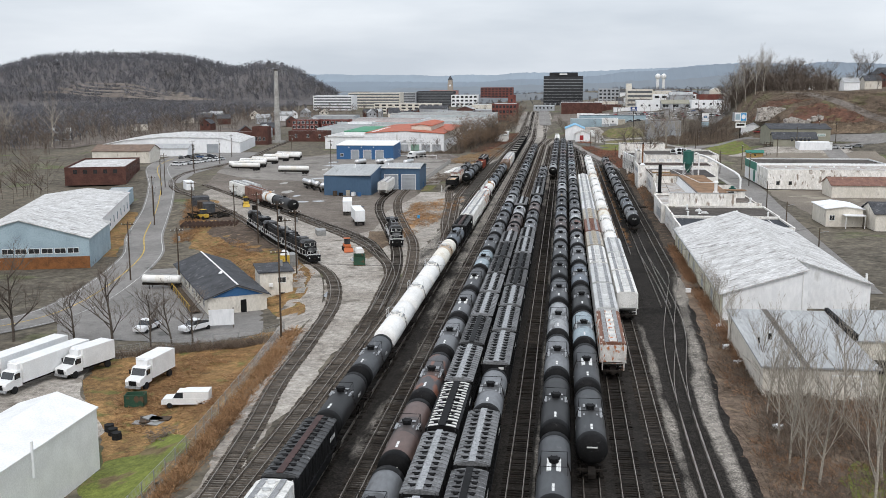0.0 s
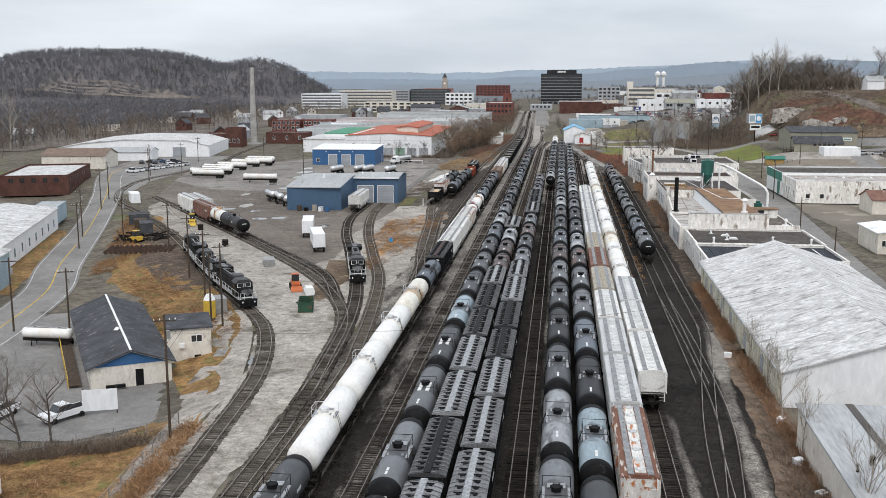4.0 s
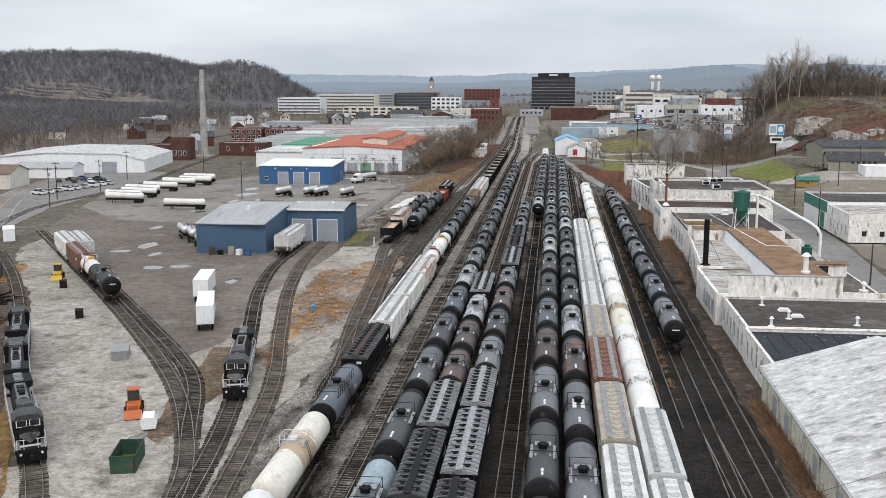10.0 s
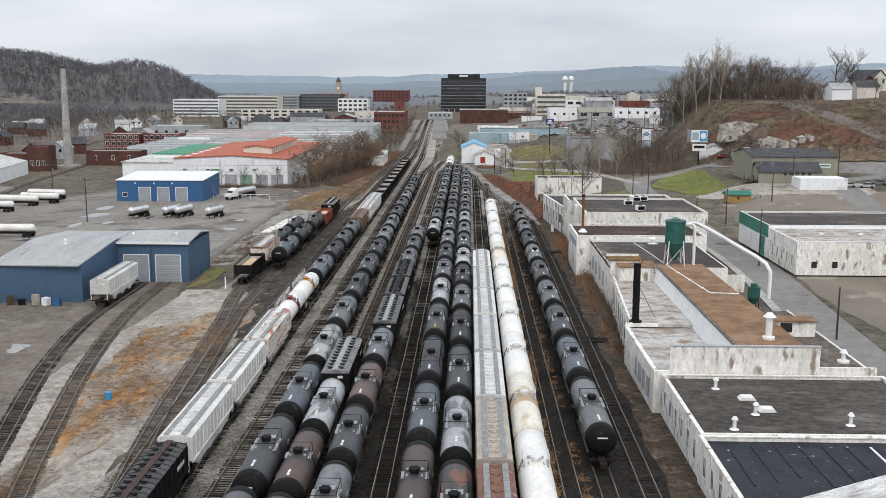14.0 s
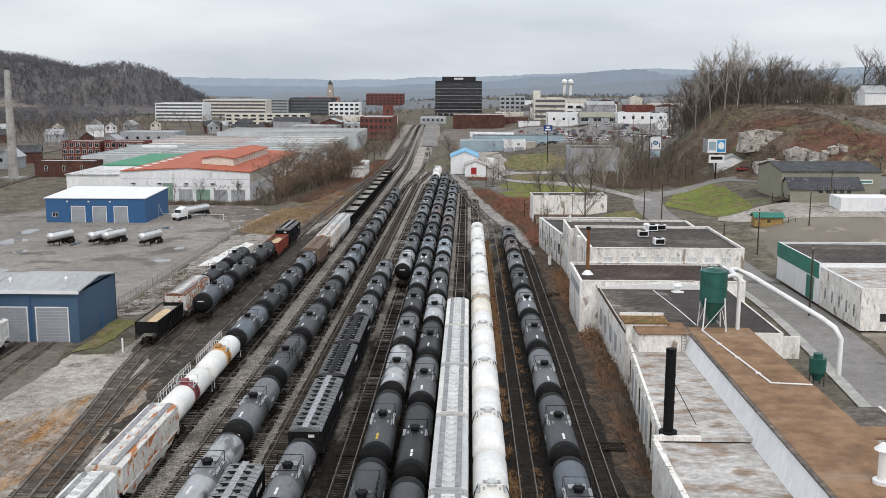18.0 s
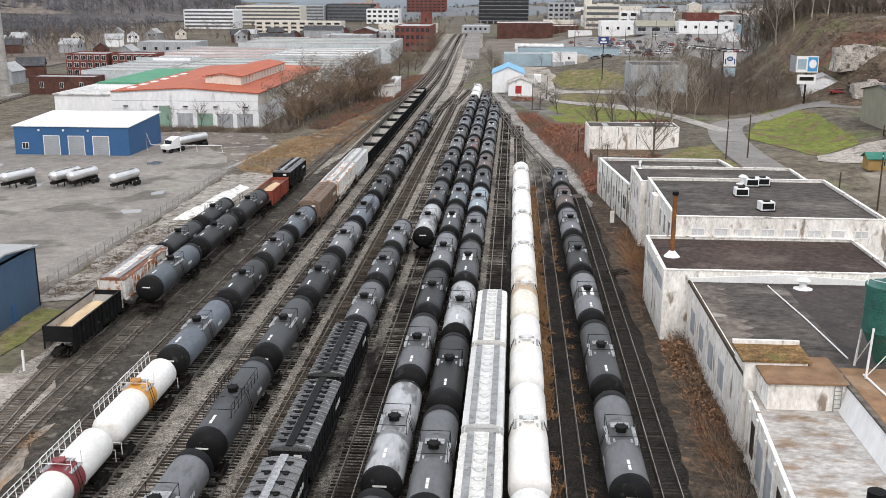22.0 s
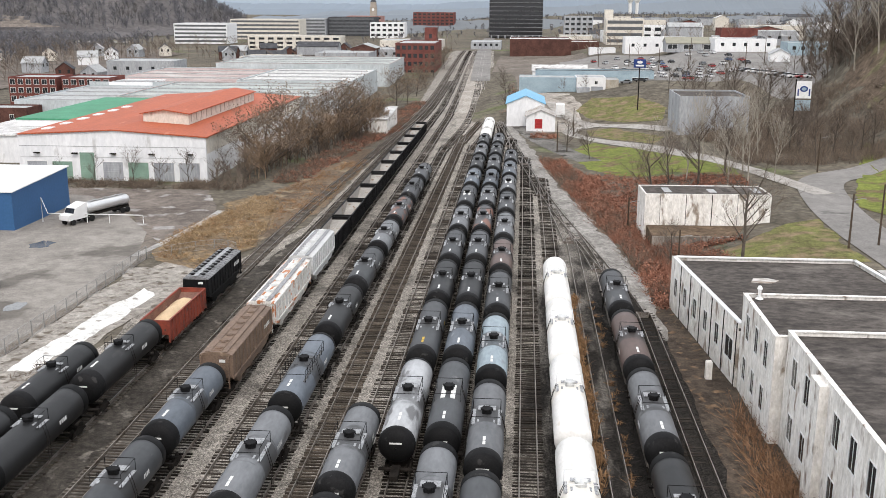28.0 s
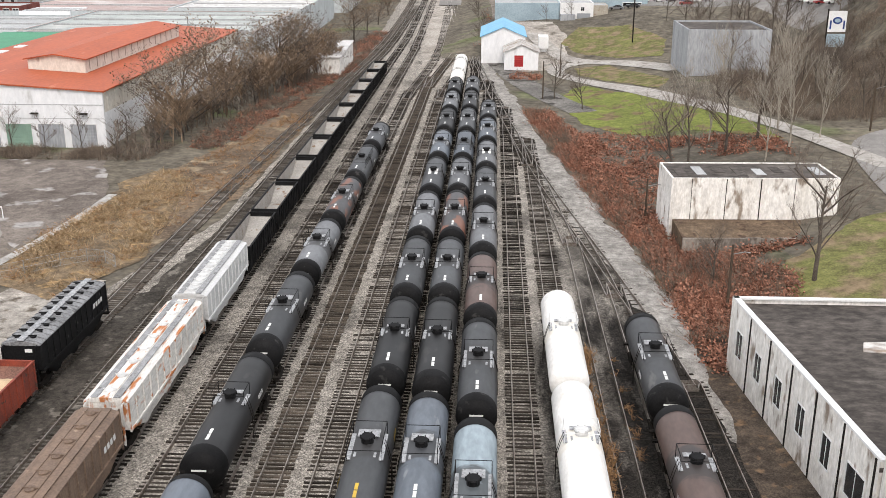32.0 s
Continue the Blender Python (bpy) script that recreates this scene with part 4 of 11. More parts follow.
# bare ground at the end of the lot, before the factory
patch("back_lot", [(-112, 497), (-79, 500), (-58, 500), (-51.5, 484), (-49, 476), (-52.5, 456), (-58, 464), (-66, 478), (-79, 492)], M["backlot"], 0.086, "stained brown asphalt before the factory", "pavement", wob=0.5, seed=128)
patch("weed_verge", [(-52, 452), (-48.5, 476), (-51, 486), (-46.5, 496), (-41, 490), (-38, 470), (-36.5, 452), (-41, 440), (-48.6, 444)], mat("dry_stalks", (0.225, 0.165, 0.105), (0.1, 0.076, 0.052), 0.3, 0.98, bump=0.9, fine=30, c=(0.3, 0.2, 0.1), cpos=0.55, csoft=0.14, grain=0.6, gscale=1.0), 0.095, "verge of orange dead grass along the lot", wob=0.8, seed=129)
strip("kerb", [(-52.6, 446), (-51.2, 455), (-49.8, 468), (-49.4, 480)], 1.3, M["concrete"], 0.14, "old concrete kerb strip in the weeds", "kerb")

# ---- tracks ----
TIE = Geo().box(-1.3, 1.3, -0.115, 0.115, -0.4, -0.17)


BEDS = []


def along(c):
    out, d = [0.0], 0.0
    for a, b in zip(c, c[1:]):
        d += (b - a).length
        out.append(d)
    return out


def track(pts, label="steel rails on dark wooden ties in oily ballast", singles=None, sink=0.0, old=False):
    """Two rails on ties along a curve; singles is a stretch of y whose ties are parts of their own."""
    root = thing("railway_track", label, "railway track", group="yard tracks", kind="structure")
    straight = len(pts) == 2
    c = curve(pts, 6.0 if straight else 2.0)
    dirs = [(c[min(k + 1, len(c) - 1)] - c[max(k - 1, 0)]).normalized() for k in range(len(c))]
    zs = [ground_z(p.x, p.y) - FLAT for p in c]
    for side in (-0.755, 0.755):
        rs = []
        for p, d, z in zip(c, dirs, zs):
            nrm = Vector((d.y, -d.x, 0))
            q = p + nrm * side
            rs.append([(q.x + nrm.x * u, q.y + nrm.y * u, z + w) for u, w in ((-0.07, -0.36), (0.07, -0.36), (0.038, 0.0), (-0.038, 0.0))])
        part("rail", Geo().rings(rs, smooth=False), M["rail"], root)
    if sink > 0.08 and old:
        BEDS.append(root)
        bed = Geo()
        for k, (p, d, z) in enumerate(zip(c, dirs, zs)):
            nrm = Vector((d.y, -d.x, 0))
            wl, wr = (1.2 + 0.45 * noise.noise((p.x * 0.3, p.y * 0.3, q)) for q in (1.0, 7.0))
            row_ = [(q.x, q.y, z + FLAT + 0.094 + 0.002 * len(BEDS)) for q in (p - nrm * wl, p, p + nrm * wr)]
            if k:
                for a in range(2):
                    bed.face([last_row[a], last_row[a + 1], row_[a + 1], row_[a]], True)
            last_row = row_
        part("track_bed", bed, M["fouled"], root, "dark fouled stone between the rails")
    dist = along(c)
    g, shared, n, k = Geo(), None, int(dist[-1] / 0.56), 0
    rnd = random.Random(int(pts[0][0] * 10))
    for t in range(n):
        s = t * 0.56
        while k < len(c) - 2 and dist[k + 1] < s:
            k += 1
        f = (s - dist[k]) / max(dist[k + 1] - dist[k], 1e-6)
        p, d = c[k].lerp(c[k + 1], f), dirs[k].lerp(dirs[k + 1], f)
        m = pose(p.x + rnd.uniform(-0.07, 0.07), p.y, zs[k] - (0.02 if old else 0.085) - sink * (0.15 if old else 0.75) + (rnd.uniform(-0.05, 0.02) if old else rnd.uniform(-0.08, 0.03)), rnd.uniform(-2, 2), rnd.uniform(-1.2, 1.2), math.degrees(math.atan2(-d.x, d.y)) + rnd.uniform(-1.5, 1.5))
        if singles and singles[0] < p.y < singles[1]:
            shared = shared or TIE.mesh("tie", M["tie_old" if old else "tie"])
            part("tie", shared, None, root, at=m)
        else:
            g.add(TIE, m)
    if g.f:
        part("ties", g, M["tie_old" if old else "tie"], root, kind="stuff")
    return root


XS = {"T1": -23.4, "T3": -14.7, "H1": -11.2, "H2": -7.5, "A": -4.0, "B": -0.4, "C": 3.1, "R1": 6.6, "W": 10.2, "K": 17.3}
track([(-27.3, 20), (-27.3, 148), (-28.5, 178), (-33.5, 221), (-40.5, 252), (-47, 281), (-51.5, 310), (-53, 336)], sink=0.085, old=True)
track([(-23.4, 20), (-23.4, 600), (-24, 700), (-29, 960)])
track([(-18.9, 20), (-18.9, 590), (-19.5, 660), (-25, 960)])
track([(-14.7, 20), (-14.7, 520), (-14.4, 560), (-12, 620), (-13, 700), (-20, 960)])
track([(-11.2, 20), (-11.2, 540), (-10.6, 575), (-6.5, 640)], "steel rails on weathered ties in pale stone", singles=(395, 470), sink=0.04, old=True)
track([(-7.5, 20), (-7.5, 520), (-7, 560), (-4.6, 600)], singles=(388, 440))
track([(-4.0, 20), (-4.0, 600), (-6, 660), (-12, 760)], singles=(140, 215))
track([(-0.4, 20), (-0.4, 570), (-2, 610), (-5, 650)])
track([(3.1, 20), (3.1, 535), (1.5, 570), (-2, 620)])
track([(6.6, 20), (6.6, 500), (5.8, 540), (3.0, 570)], singles=(350, 440))
track([(10.2, 20), (10.2, 480), (9.4, 500), (7.8, 522)])
track([(13.9, 215), (13.9, 440), (13.2, 462), (11.4, 488)], singles=(232, 280), sink=0.15)
track([(17.3, 165), (17.3, 420), (16.6, 445), (14.4, 468)], sink=0.15)
track([(21.2, 192), (21.2, 400), (20.3, 425), (16.9, 452), (11.5, 490), (6.0, 540), (0.5, 600), (-5, 650), (-14, 760)], singles=(215, 270), sink=0.06)
track([(14.0, 20), (14.2, 100), (15.4, 140), (18.6, 170), (20.6, 186), (21.2, 196)], sink=0.15)
track([(13.9, 80), (14.6, 118), (17.8, 150), (18.2, 180), (17.3, 215)], sink=0.15)
track([(-31.5, 20), (-31.2, 70), (-33, 98), (-35.2, 118), (-36.4, 139), (-38.6, 163), (-43.5, 183), (-50.3, 197), (-66, 222), (-78, 245), (-99, 281), (-117, 308), (-131.7, 328), (-143, 352), (-150, 377), (-152, 396), (-150, 414), (-149, 459), (-157, 518), (-166, 600)], sink=0.085, old=True)
track([(-29.6, 40), (-29.6, 114), (-30, 149), (-31.6, 172), (-33.4, 190), (-38, 206), (-49, 229), (-73.6, 267), (-98, 302), (-128, 345)], sink=0.085, old=True)
track([(-29.7, 142), (-31, 170), (-33.2, 195), (-37.2, 219), (-44.5, 249), (-52, 279), (-56.2, 305), (-57.2, 336)], sink=0.085, old=True)
track([(-38, 206.5), (-46, 229), (-62, 254), (-84, 286), (-110, 324)], sink=0.085, old=True)
track([(-24.2, 190), (-26.5, 225), (-31, 262), (-34.5, 302), (-37.2, 325), (-37.8, 345), (-37.8, 425)], sink=0.085, old=True)
track([(-26.8, 220), (-29.5, 262), (-32.5, 300), (-34, 335), (-34, 470), (-31.5, 560), (-29.5, 680), (-33, 960)], sink=0.085, old=True)
track([(-23.6, 215), (-26, 262), (-28.4, 310), (-28.6, 560), (-27, 640), (-27.4, 760)], sink=0.085, old=True)

# ---- rail vehicles ----
WHEEL = Geo()
for sx in (-0.76, 0.76):
    WHEEL.rings([[(sx + u, 0.45 * rr * math.cos(6.2832 * k / 12), 0.45 + 0.45 * rr * math.sin(6.2832 * k / 12)) for k in range(12)] for u, rr in ((-0.06, 1), (0.06, 1))])
WHEEL.rings([[(u, 0.08 * math.cos(6.2832 * k / 6), 0.45 + 0.08 * math.sin(6.2832 * k / 6)) for k in range(6)] for u in (-0.7, 0.7)])
FRAME = Geo()
for sx in (-1, 1):
    FRAME.prism([(-1.25, 0.3), (-1.0, 0.62), (-0.5, 0.66), (0, 0.86), (0.5, 0.66), (1.0, 0.62), (1.25, 0.3), (0.8, 0.36), (0.45, 0.2), (-0.45, 0.2), (-0.8, 0.36)], sx * 1.02 - 0.08, sx * 1.02 + 0.08, "x")
FRAME.box(-1.0, 1.0, -0.2, 0.2, 0.4, 0.85)
PAIR = Geo().add(WHEEL, pose(0, -0.88, 0)).add(WHEEL, pose(0, 0.88, 0))
COUPLER = Geo().box(-0.11, 0.11, -0.42, 0.3, 0.72, 0.98).box(-0.2, 0.2, -0.6, -0.36, 0.66, 1.04)
SHARED = {}


def shared(key, geo, material):
    if key not in SHARED:
        SHARED[key] = geo.mesh(key, material)
    return SHARED[key]


def bogies(root, ys):
    for y in ys:
        t = part("truck", shared("truck", Geo().add(FRAME).add(PAIR), M["under"]), None, root, at=pose(0, y, 0), kind="stuff")


def couplers(root, half):
    for s in (-1, 1):
        part("coupler", shared("coupler", COUPLER, M["under"]), None, root, at=pose(0, s * (half - 0.28), 0, 0, 0, 0 if s < 0 else 180))


def bars(n, w, h, gap, x=0.0, y=0.0, z=0.0, m=None):
    """Plain bars that stand for lettering."""
    g = Geo()
    for k in range(n):
        g.face([(x + k * (w + gap), y, z), (x + k * (w + gap) + w, y, z), (x + k * (w + gap) + w, y + h, z), (x + k * (w + gap), y + h, z)])
    return g


def tank_car(paint, label, half=9.15, r=1.5, top=4.32, platform="full", stencil=True, band=None, dark_ends=1.0):
    """A tank car along y, rail heads at z 0, with half its coupled length."""
    root = thing("tank_car", label, "tank car", group="tank cars")
    zc, yl, n = top - r, half - 1.35, 26
    rings = []
    for y, f in [(-yl - 0.62, 0.02), (-yl - 0.6, 0.3), (-yl - 0.5, 0.6), (-yl - 0.32, 0.82), (-yl - 0.12, 0.95), (-yl, 1.0)] + [(-yl + 2 * yl * k / 6, 1.0) for k in range(1, 6)] + [(yl, 1.0), (yl + 0.12, 0.95), (yl + 0.32, 0.82), (yl + 0.5, 0.6), (yl + 0.6, 0.3), (yl + 0.62, 0.02)]:
        rings.append([(r * f * math.cos(6.2832 * k / n), y, zc + r * f * math.sin(6.2832 * k / n)) for k in range(n)])
    if dark_ends:
        part("shell", Geo().rings(rings[4:-4], cap=False), paint, root)
        for s in (-1, 1):
            g = Geo().rings([[(x * 1.012, yy * s, zc + (z - zc) * 1.012) for x, yy, z in ring][::s] for ring in [[(r * math.cos(6.2832 * k / n), yl - dark_ends, zc + r * math.sin(6.2832 * k / n)) for k in range(n)]] + rings[-6:]], cap=False)
            part("tank_head", g, M["tank_end"], root, "black-painted tank end")
    else:
        part("shell", Geo().rings(rings, cap=False), paint, root)
    if band:
        part("band", Geo().rings([[((r + 0.02) * math.cos(6.2832 * k / n), u, zc + (r + 0.02) * math.sin(6.2832 * k / n)) for k in range(n)] for u in (-1.0, 1.0)], cap=False), band, root, "painted band round the dome")
    man = Geo().cyl(0, 0, top - 0.1, top + 0.34, 0.42, n=12).cyl(0, 0, top + 0.34, top + 0.42, 0.5, 0.44, n=12)
    for k in range(6):
        man.cyl(0.47 * math.cos(k * 1.047), 0.47 * math.sin(k * 1.047), top + 0.2, top + 0.46, 0.05, n=5)
    part("manway", man, (M["hop_pale"] if paint in (M["tank_white"], M["tank_cream"]) else M["black"]) if band is None else band, root, "bolted manway")
    a, b = {"full": (1.7, 1.5), "long": (4.4, 3.6)}.get(platform, (0.6, 1.1))
    zp = top + 0.03
    if platform in ("full", "half"):
        g = Geo()
        for sx in (-1, 1):
            g.box(sx * 0.98 - 0.24, sx * 0.98 + 0.24, -a, b, zp - 0.42, zp - 0.36)
        g.box(-0.74, 0.74, -a, -a + 0.55, zp - 0.2, zp - 0.15).box(-0.74, 0.74, 0.6, b, zp - 0.08, zp - 0.03)
        part("platform", g, M["grate"], root, "grey grating platform")
    elif platform == "plate":
        part("platform", Geo().box(-0.62, 0.62, -1.9, 0.9, zp - 0.16, zp - 0.05), M["stencil"], root, "white walkway plate")
        a, b = 1.9, 0.9
    elif platform == "long":
        g = Geo()
        for sx in (-1, 1):
            g.box(sx * 0.92 - 0.2, sx * 0.92 + 0.2, -a, b, zp - 0.42, zp - 0.36)
        g.box(-0.72, 0.72, -1.1, -0.55, zp - 0.1, zp - 0.05).box(-0.72, 0.72, 0.55, 1.1, zp - 0.1, zp - 0.05)
        part("platform", g, M["hop_roofdk"], root, "dark grating walkway along the top")
    rail = Geo()
    if platform == "long":
        for sx in (-1.15, 1.15):
            for k in range(9):
                y = -a + (a + b) * k / 8
                rail.tube([(sx, y, zp - 0.45), (sx, y, zp + 0.6)], 0.028, 4)
            rail.tube([(sx, -a, zp + 0.1), (sx, b, zp + 0.1)], 0.024, 4)
    if band:
        # one handrail runs the whole length of the car
        for k in range(14):
            y = -yl + 2 * yl * k / 13
            rail.tube([(-1.05, y, top - 0.42), (-1.12, y, top + 0.62)], 0.03, 4)
        for z in (0.62, 0.2):
            rail.tube([(-1.12, -yl, top + z), (-1.12, yl, top + z)], 0.035, 4)
        for s in (-1, 1):
            rail.tube([(-1.2, s * (yl + 0.7), 1.1), (-1.2, s * (yl + 0.7), 2.1), (1.2, s * (yl + 0.7), 2.1), (1.2, s * (yl + 0.7), 1.1)], 0.04, 4)
    for sx in (-1.15, 1.15):
        rail.tube([(sx, -a, zp - 0.45), (sx, -a, zp + 0.6), (sx, b, zp + 0.6), (sx, b, zp - 0.45)], 0.028, 4)
    rail.tube([(-1.15, b, zp + 0.6), (1.15, b, zp + 0.6)], 0.028, 4).tube([(-1.15, -a, zp + 0.3), (1.15, -a, zp + 0.3)], 0.028, 4)
    part("handrail", rail, M["white"] if paint in (M["tank_white"], M["tank_cream"]) else M["black"], root)
    for sx in (-1, 1):
        g = Geo()
        for dy in (-0.22, 0.22):
            g.tube([(sx * (r + 0.08), dy, 0.9), (sx * (r + 0.08), dy, zc), (sx * (r * 0.83 + 0.1), dy, zc + r * 0.62), (sx * 1.15, dy, zp)], 0.024, 4)
        for k in range(7):
            g.tube([(sx * (r + 0.08), -0.22, 1.0 + 0.3 * k), (sx * (r + 0.08), 0.22, 1.0 + 0.3 * k)], 0.018, 4)
        part("ladder", g, M["under"], root)
    for s in (-1, 1):
        g = Geo().box(-0.35, 0.35, s * (half - 0.75) - 1.7, s * (half - 0.75) + 0.35, 0.78, 1.22)
        g.box(-1.4, 1.4, s * (half - 0.72) - 0.16, s * (half - 0.72) + 0.16, 0.95, 1.1)
        g.add(COUPLER, pose(0, s * (half - 0.28), 0, 0, 0, 0 if s < 0 else 180))
        part("end_sill", g, M["under"], root)
    if stencil:
        g = Geo().add(bars(1, 0.22, 0.7, 0.1, -0.11, -yl + 1.5, top + 0.016)).add(bars(1, 0.22, 0.7, 0.1, -0.11, -yl + 2.3, top + 0.016))
        g.face([(-0.5, -yl - 0.66, zc + 0.35), (0.5, -yl - 0.66, zc + 0.35), (0.5, -yl - 0.66, zc + 0.5), (-0.5, -yl - 0.66, zc + 0.5)])
        for sx in (-1, 1):
            for k in range(4):
                y0 = (2.2 + k * 0.34) * sx
                g.face([(sx * (r + 0.015), y0, zc + 0.15), (sx * (r + 0.015), y0 + 0.24 * sx, zc + 0.15), (sx * r, y0 + 0.24 * sx, zc + 0.5), (sx * r, y0, zc + 0.5)])
        part("stencil", g, M["stencil"] if stencil is True else M["yellow"], root, "stencilled bars", kind="stuff")
    bogies(root, (-half + 2.6, half - 2.6))
    return root


def hopper_car(paint, roof, label, half=7.65, rows=2, hatches=8, top=4.55, board=None, ribs=12, batten=None, slat=None):
    """A covered hopper along y with sloped ends, hatches and a running board."""
    root = thing("covered_hopper_car", label, "hopper car", group="hopper cars")
    L, w, zt = half - 0.75, 1.56, top - 0.32
    body = Geo()
    prof = [(-L, 2.05), (-L, zt), (L, zt), (L, 2.05), (L - 2.6, 1.15), (-L + 2.6, 1.15)]
    body.prism(prof, -w, w, "x")
    for yb in (-L * 0.52, 0, L * 0.52):
        body.prism([(yb - L * 0.24, 1.3), (yb + L * 0.24, 1.3), (yb + 0.35, 0.42), (yb - 0.35, 0.42)], -1.2, 1.2, "x")
    part("body", body, paint, root)
    arch = [(-w - 0.04, zt - 0.05), (w + 0.04, zt - 0.05), (w + 0.04, zt + 0.03), (1.36, zt + 0.15), (1.02, top - 0.09), (0.6, top - 0.02), (0, top), (-0.6, top - 0.02), (-1.02, top - 0.09), (-1.36, zt + 0.15), (-w - 0.04, zt + 0.03)]
    part("roof", Geo().prism(arch, -L - 0.05, L + 0.05), roof, root)
    if rows == 2:
        # battens over the arch between the hatches
        g, m_ = Geo(), 16
        hw = 0.17 if slat else 0.035
        for k in range(m_ + 1):
            y = -L + 0.2 + (2 * L - 0.4) * k / m_
            for sx in (-1, 1):
                edge = [(0.4, top + 0.01), (0.6, top - 0.01), (1.02, top - 0.08), (1.36, zt + 0.16)] + ([] if slat else [(w + 0.06, zt + 0.03)])
                q = [(sx * u, z) for u, z in edge] + [(sx * u, z + 0.06) for u, z in edge[::-1]]
                g.prism(q[::sx], y - hw, y + hw)
        part("roof_batten", g, slat or batten or roof, root, "white slats across the roof" if slat else "", kind="stuff")
    for s in (-1, 1):
        g = Geo()
        for k in range(ribs + 1):
            y = -L + 0.08 + (2 * L - 0.16) * k / ribs
            g.box(s * w - 0.0 if s > 0 else s * w - 0.09, s * w + 0.09 if s > 0 else s * w, y - 0.06, y + 0.06, 2.05, zt - 0.05)
        g.box(min(s * w, s * (w + 0.12)), max(s * w, s * (w + 0.12)), -L, L, 1.9, 2.08)
        part("side_ribs", g, paint, root)
        e = Geo()
        for x in (-1.35, 1.35):
            e.box(x - 0.06, x + 0.06, s * (L + 0.5) - 0.06, s * (L + 0.5) + 0.06, 0.95, zt)
            e.tube([(x, s * (L + 0.5), zt), (x, s * L, zt)], 0.05, 4)
        for z in (1.2, 1.6, 2.0, 2.4, 2.8, 3.2, 3.6):
            e.tube([(0.75, s * (L + 0.52), z), (1.35, s * (L + 0.52), z)], 0.022, 4)
        e.tube([(-1.35, s * (L + 0.5), 2.0), (1.35, s * (L + 0.5), 2.0)], 0.03, 4).tube([(-1.35, s * (L + 0.5), 3.0), (0, s * (L - 0.4), 1.9)], 0.03, 4).tube([(1.35, s * (L + 0.5), 3.0), (0, s * (L - 0.4), 1.9)], 0.03, 4)
        part("end_frame", e, paint, root)
        part("end_sill", Geo().box(-0.35, 0.35, s * (half - 1.3) - 1.4, s * (half - 1.3) + 0.75, 0.8, 1.15).box(-1.45, 1.45, s * (L + 0.5) - 0.14, s * (L + 0.5) + 0.14, 0.95, 1.12).add(COUPLER, pose(0, s * (half - 0.28), 0, 0, 0, 0 if s < 0 else 180)), M["under"], root)
    hx = (-0.66, 0.66) if rows == 2 else (0.0,)
    if rows == 2:
        part("running_board", Geo().box(-0.3, 0.3, -L - 0.1, L + 0.1, top + 0.06, top + 0.12), board or M["grate"], root)
        hg = Geo().cyl(0, 0, -0.04, 0.1, 0.22, n=9).cyl(0, 0, 0.1, 0.15, 0.25, 0.14, n=9).box(-0.4, 0.3, -0.035, 0.035, 0.1, 0.19)
        hz = top - 0.03
    else:
        g = Geo()
        for s in (-1, 1):
            g.box(s * 0.82 - 0.26, s * 0.82 + 0.26, -L, L, top - 0.02, top + 0.03)
        part("running_board", g, board or M["walkway"], root)
        part("coaming", Geo().box(-0.46, 0.46, -L + 0.3, L - 0.3, top - 0.05, top + 0.05), paint, root, "raised hatch trough")
        hg = Geo().cyl(0, 0, -0.02, 0.1, 0.34, n=12).cyl(0, 0, 0.1, 0.14, 0.3, 0.22, n=12).box(-0.5, 0.5, -0.04, 0.04, 0.1, 0.18).box(-0.04, 0.04, -0.2, 0.2, 0.12, 0.17)
        hz = top + 0.05
    hmat = M["hop_black"] if rows == 2 else paint if paint in (M["hop_brown"], M["hop_rust"], M["hop_tan"]) else M["hop_pale"]
    hm = hg.mesh("hatch", hmat) if rows == 1 else None
    for x in hx:
        ys_ = [-L + 0.9 + (2 * L - 1.8) * k / (hatches - 1) for k in range(hatches)]
        if rows == 1:
            for y in ys_:
                part("hatch", hm, None, root, at=pose(x, y, hz))
        else:
            g = Geo()
            for y in ys_:
                g.add(hg, pose(x, y, hz))
            part("hatch_strip", g, hmat, root, kind="stuff")
    g = Geo()
    for s in (-1, 1):
        for k in range(4):
            g.face([(s * (w + 0.1), s * (L - 3.3 + k * 0.55), 3.0), (s * (w + 0.1), s * (L - 2.9 + k * 0.55), 3.0), (s * (w + 0.1), s * (L - 2.9 + k * 0.55), 3.45), (s * (w + 0.1), s * (L - 3.3 + k * 0.55), 3.45)])
        g.face([(s * -0.9, s * (L + 0.06), 3.6), (s * -0.3, s * (L + 0.06), 3.6), (s * -0.3, s * (L + 0.06), 3.9), (s * -0.9, s * (L + 0.06), 3.9)])
    part("stencil", g, M["stencil"], root, kind="stuff")
    bogies(root, (-half + 2.2, half - 2.2))
    return root


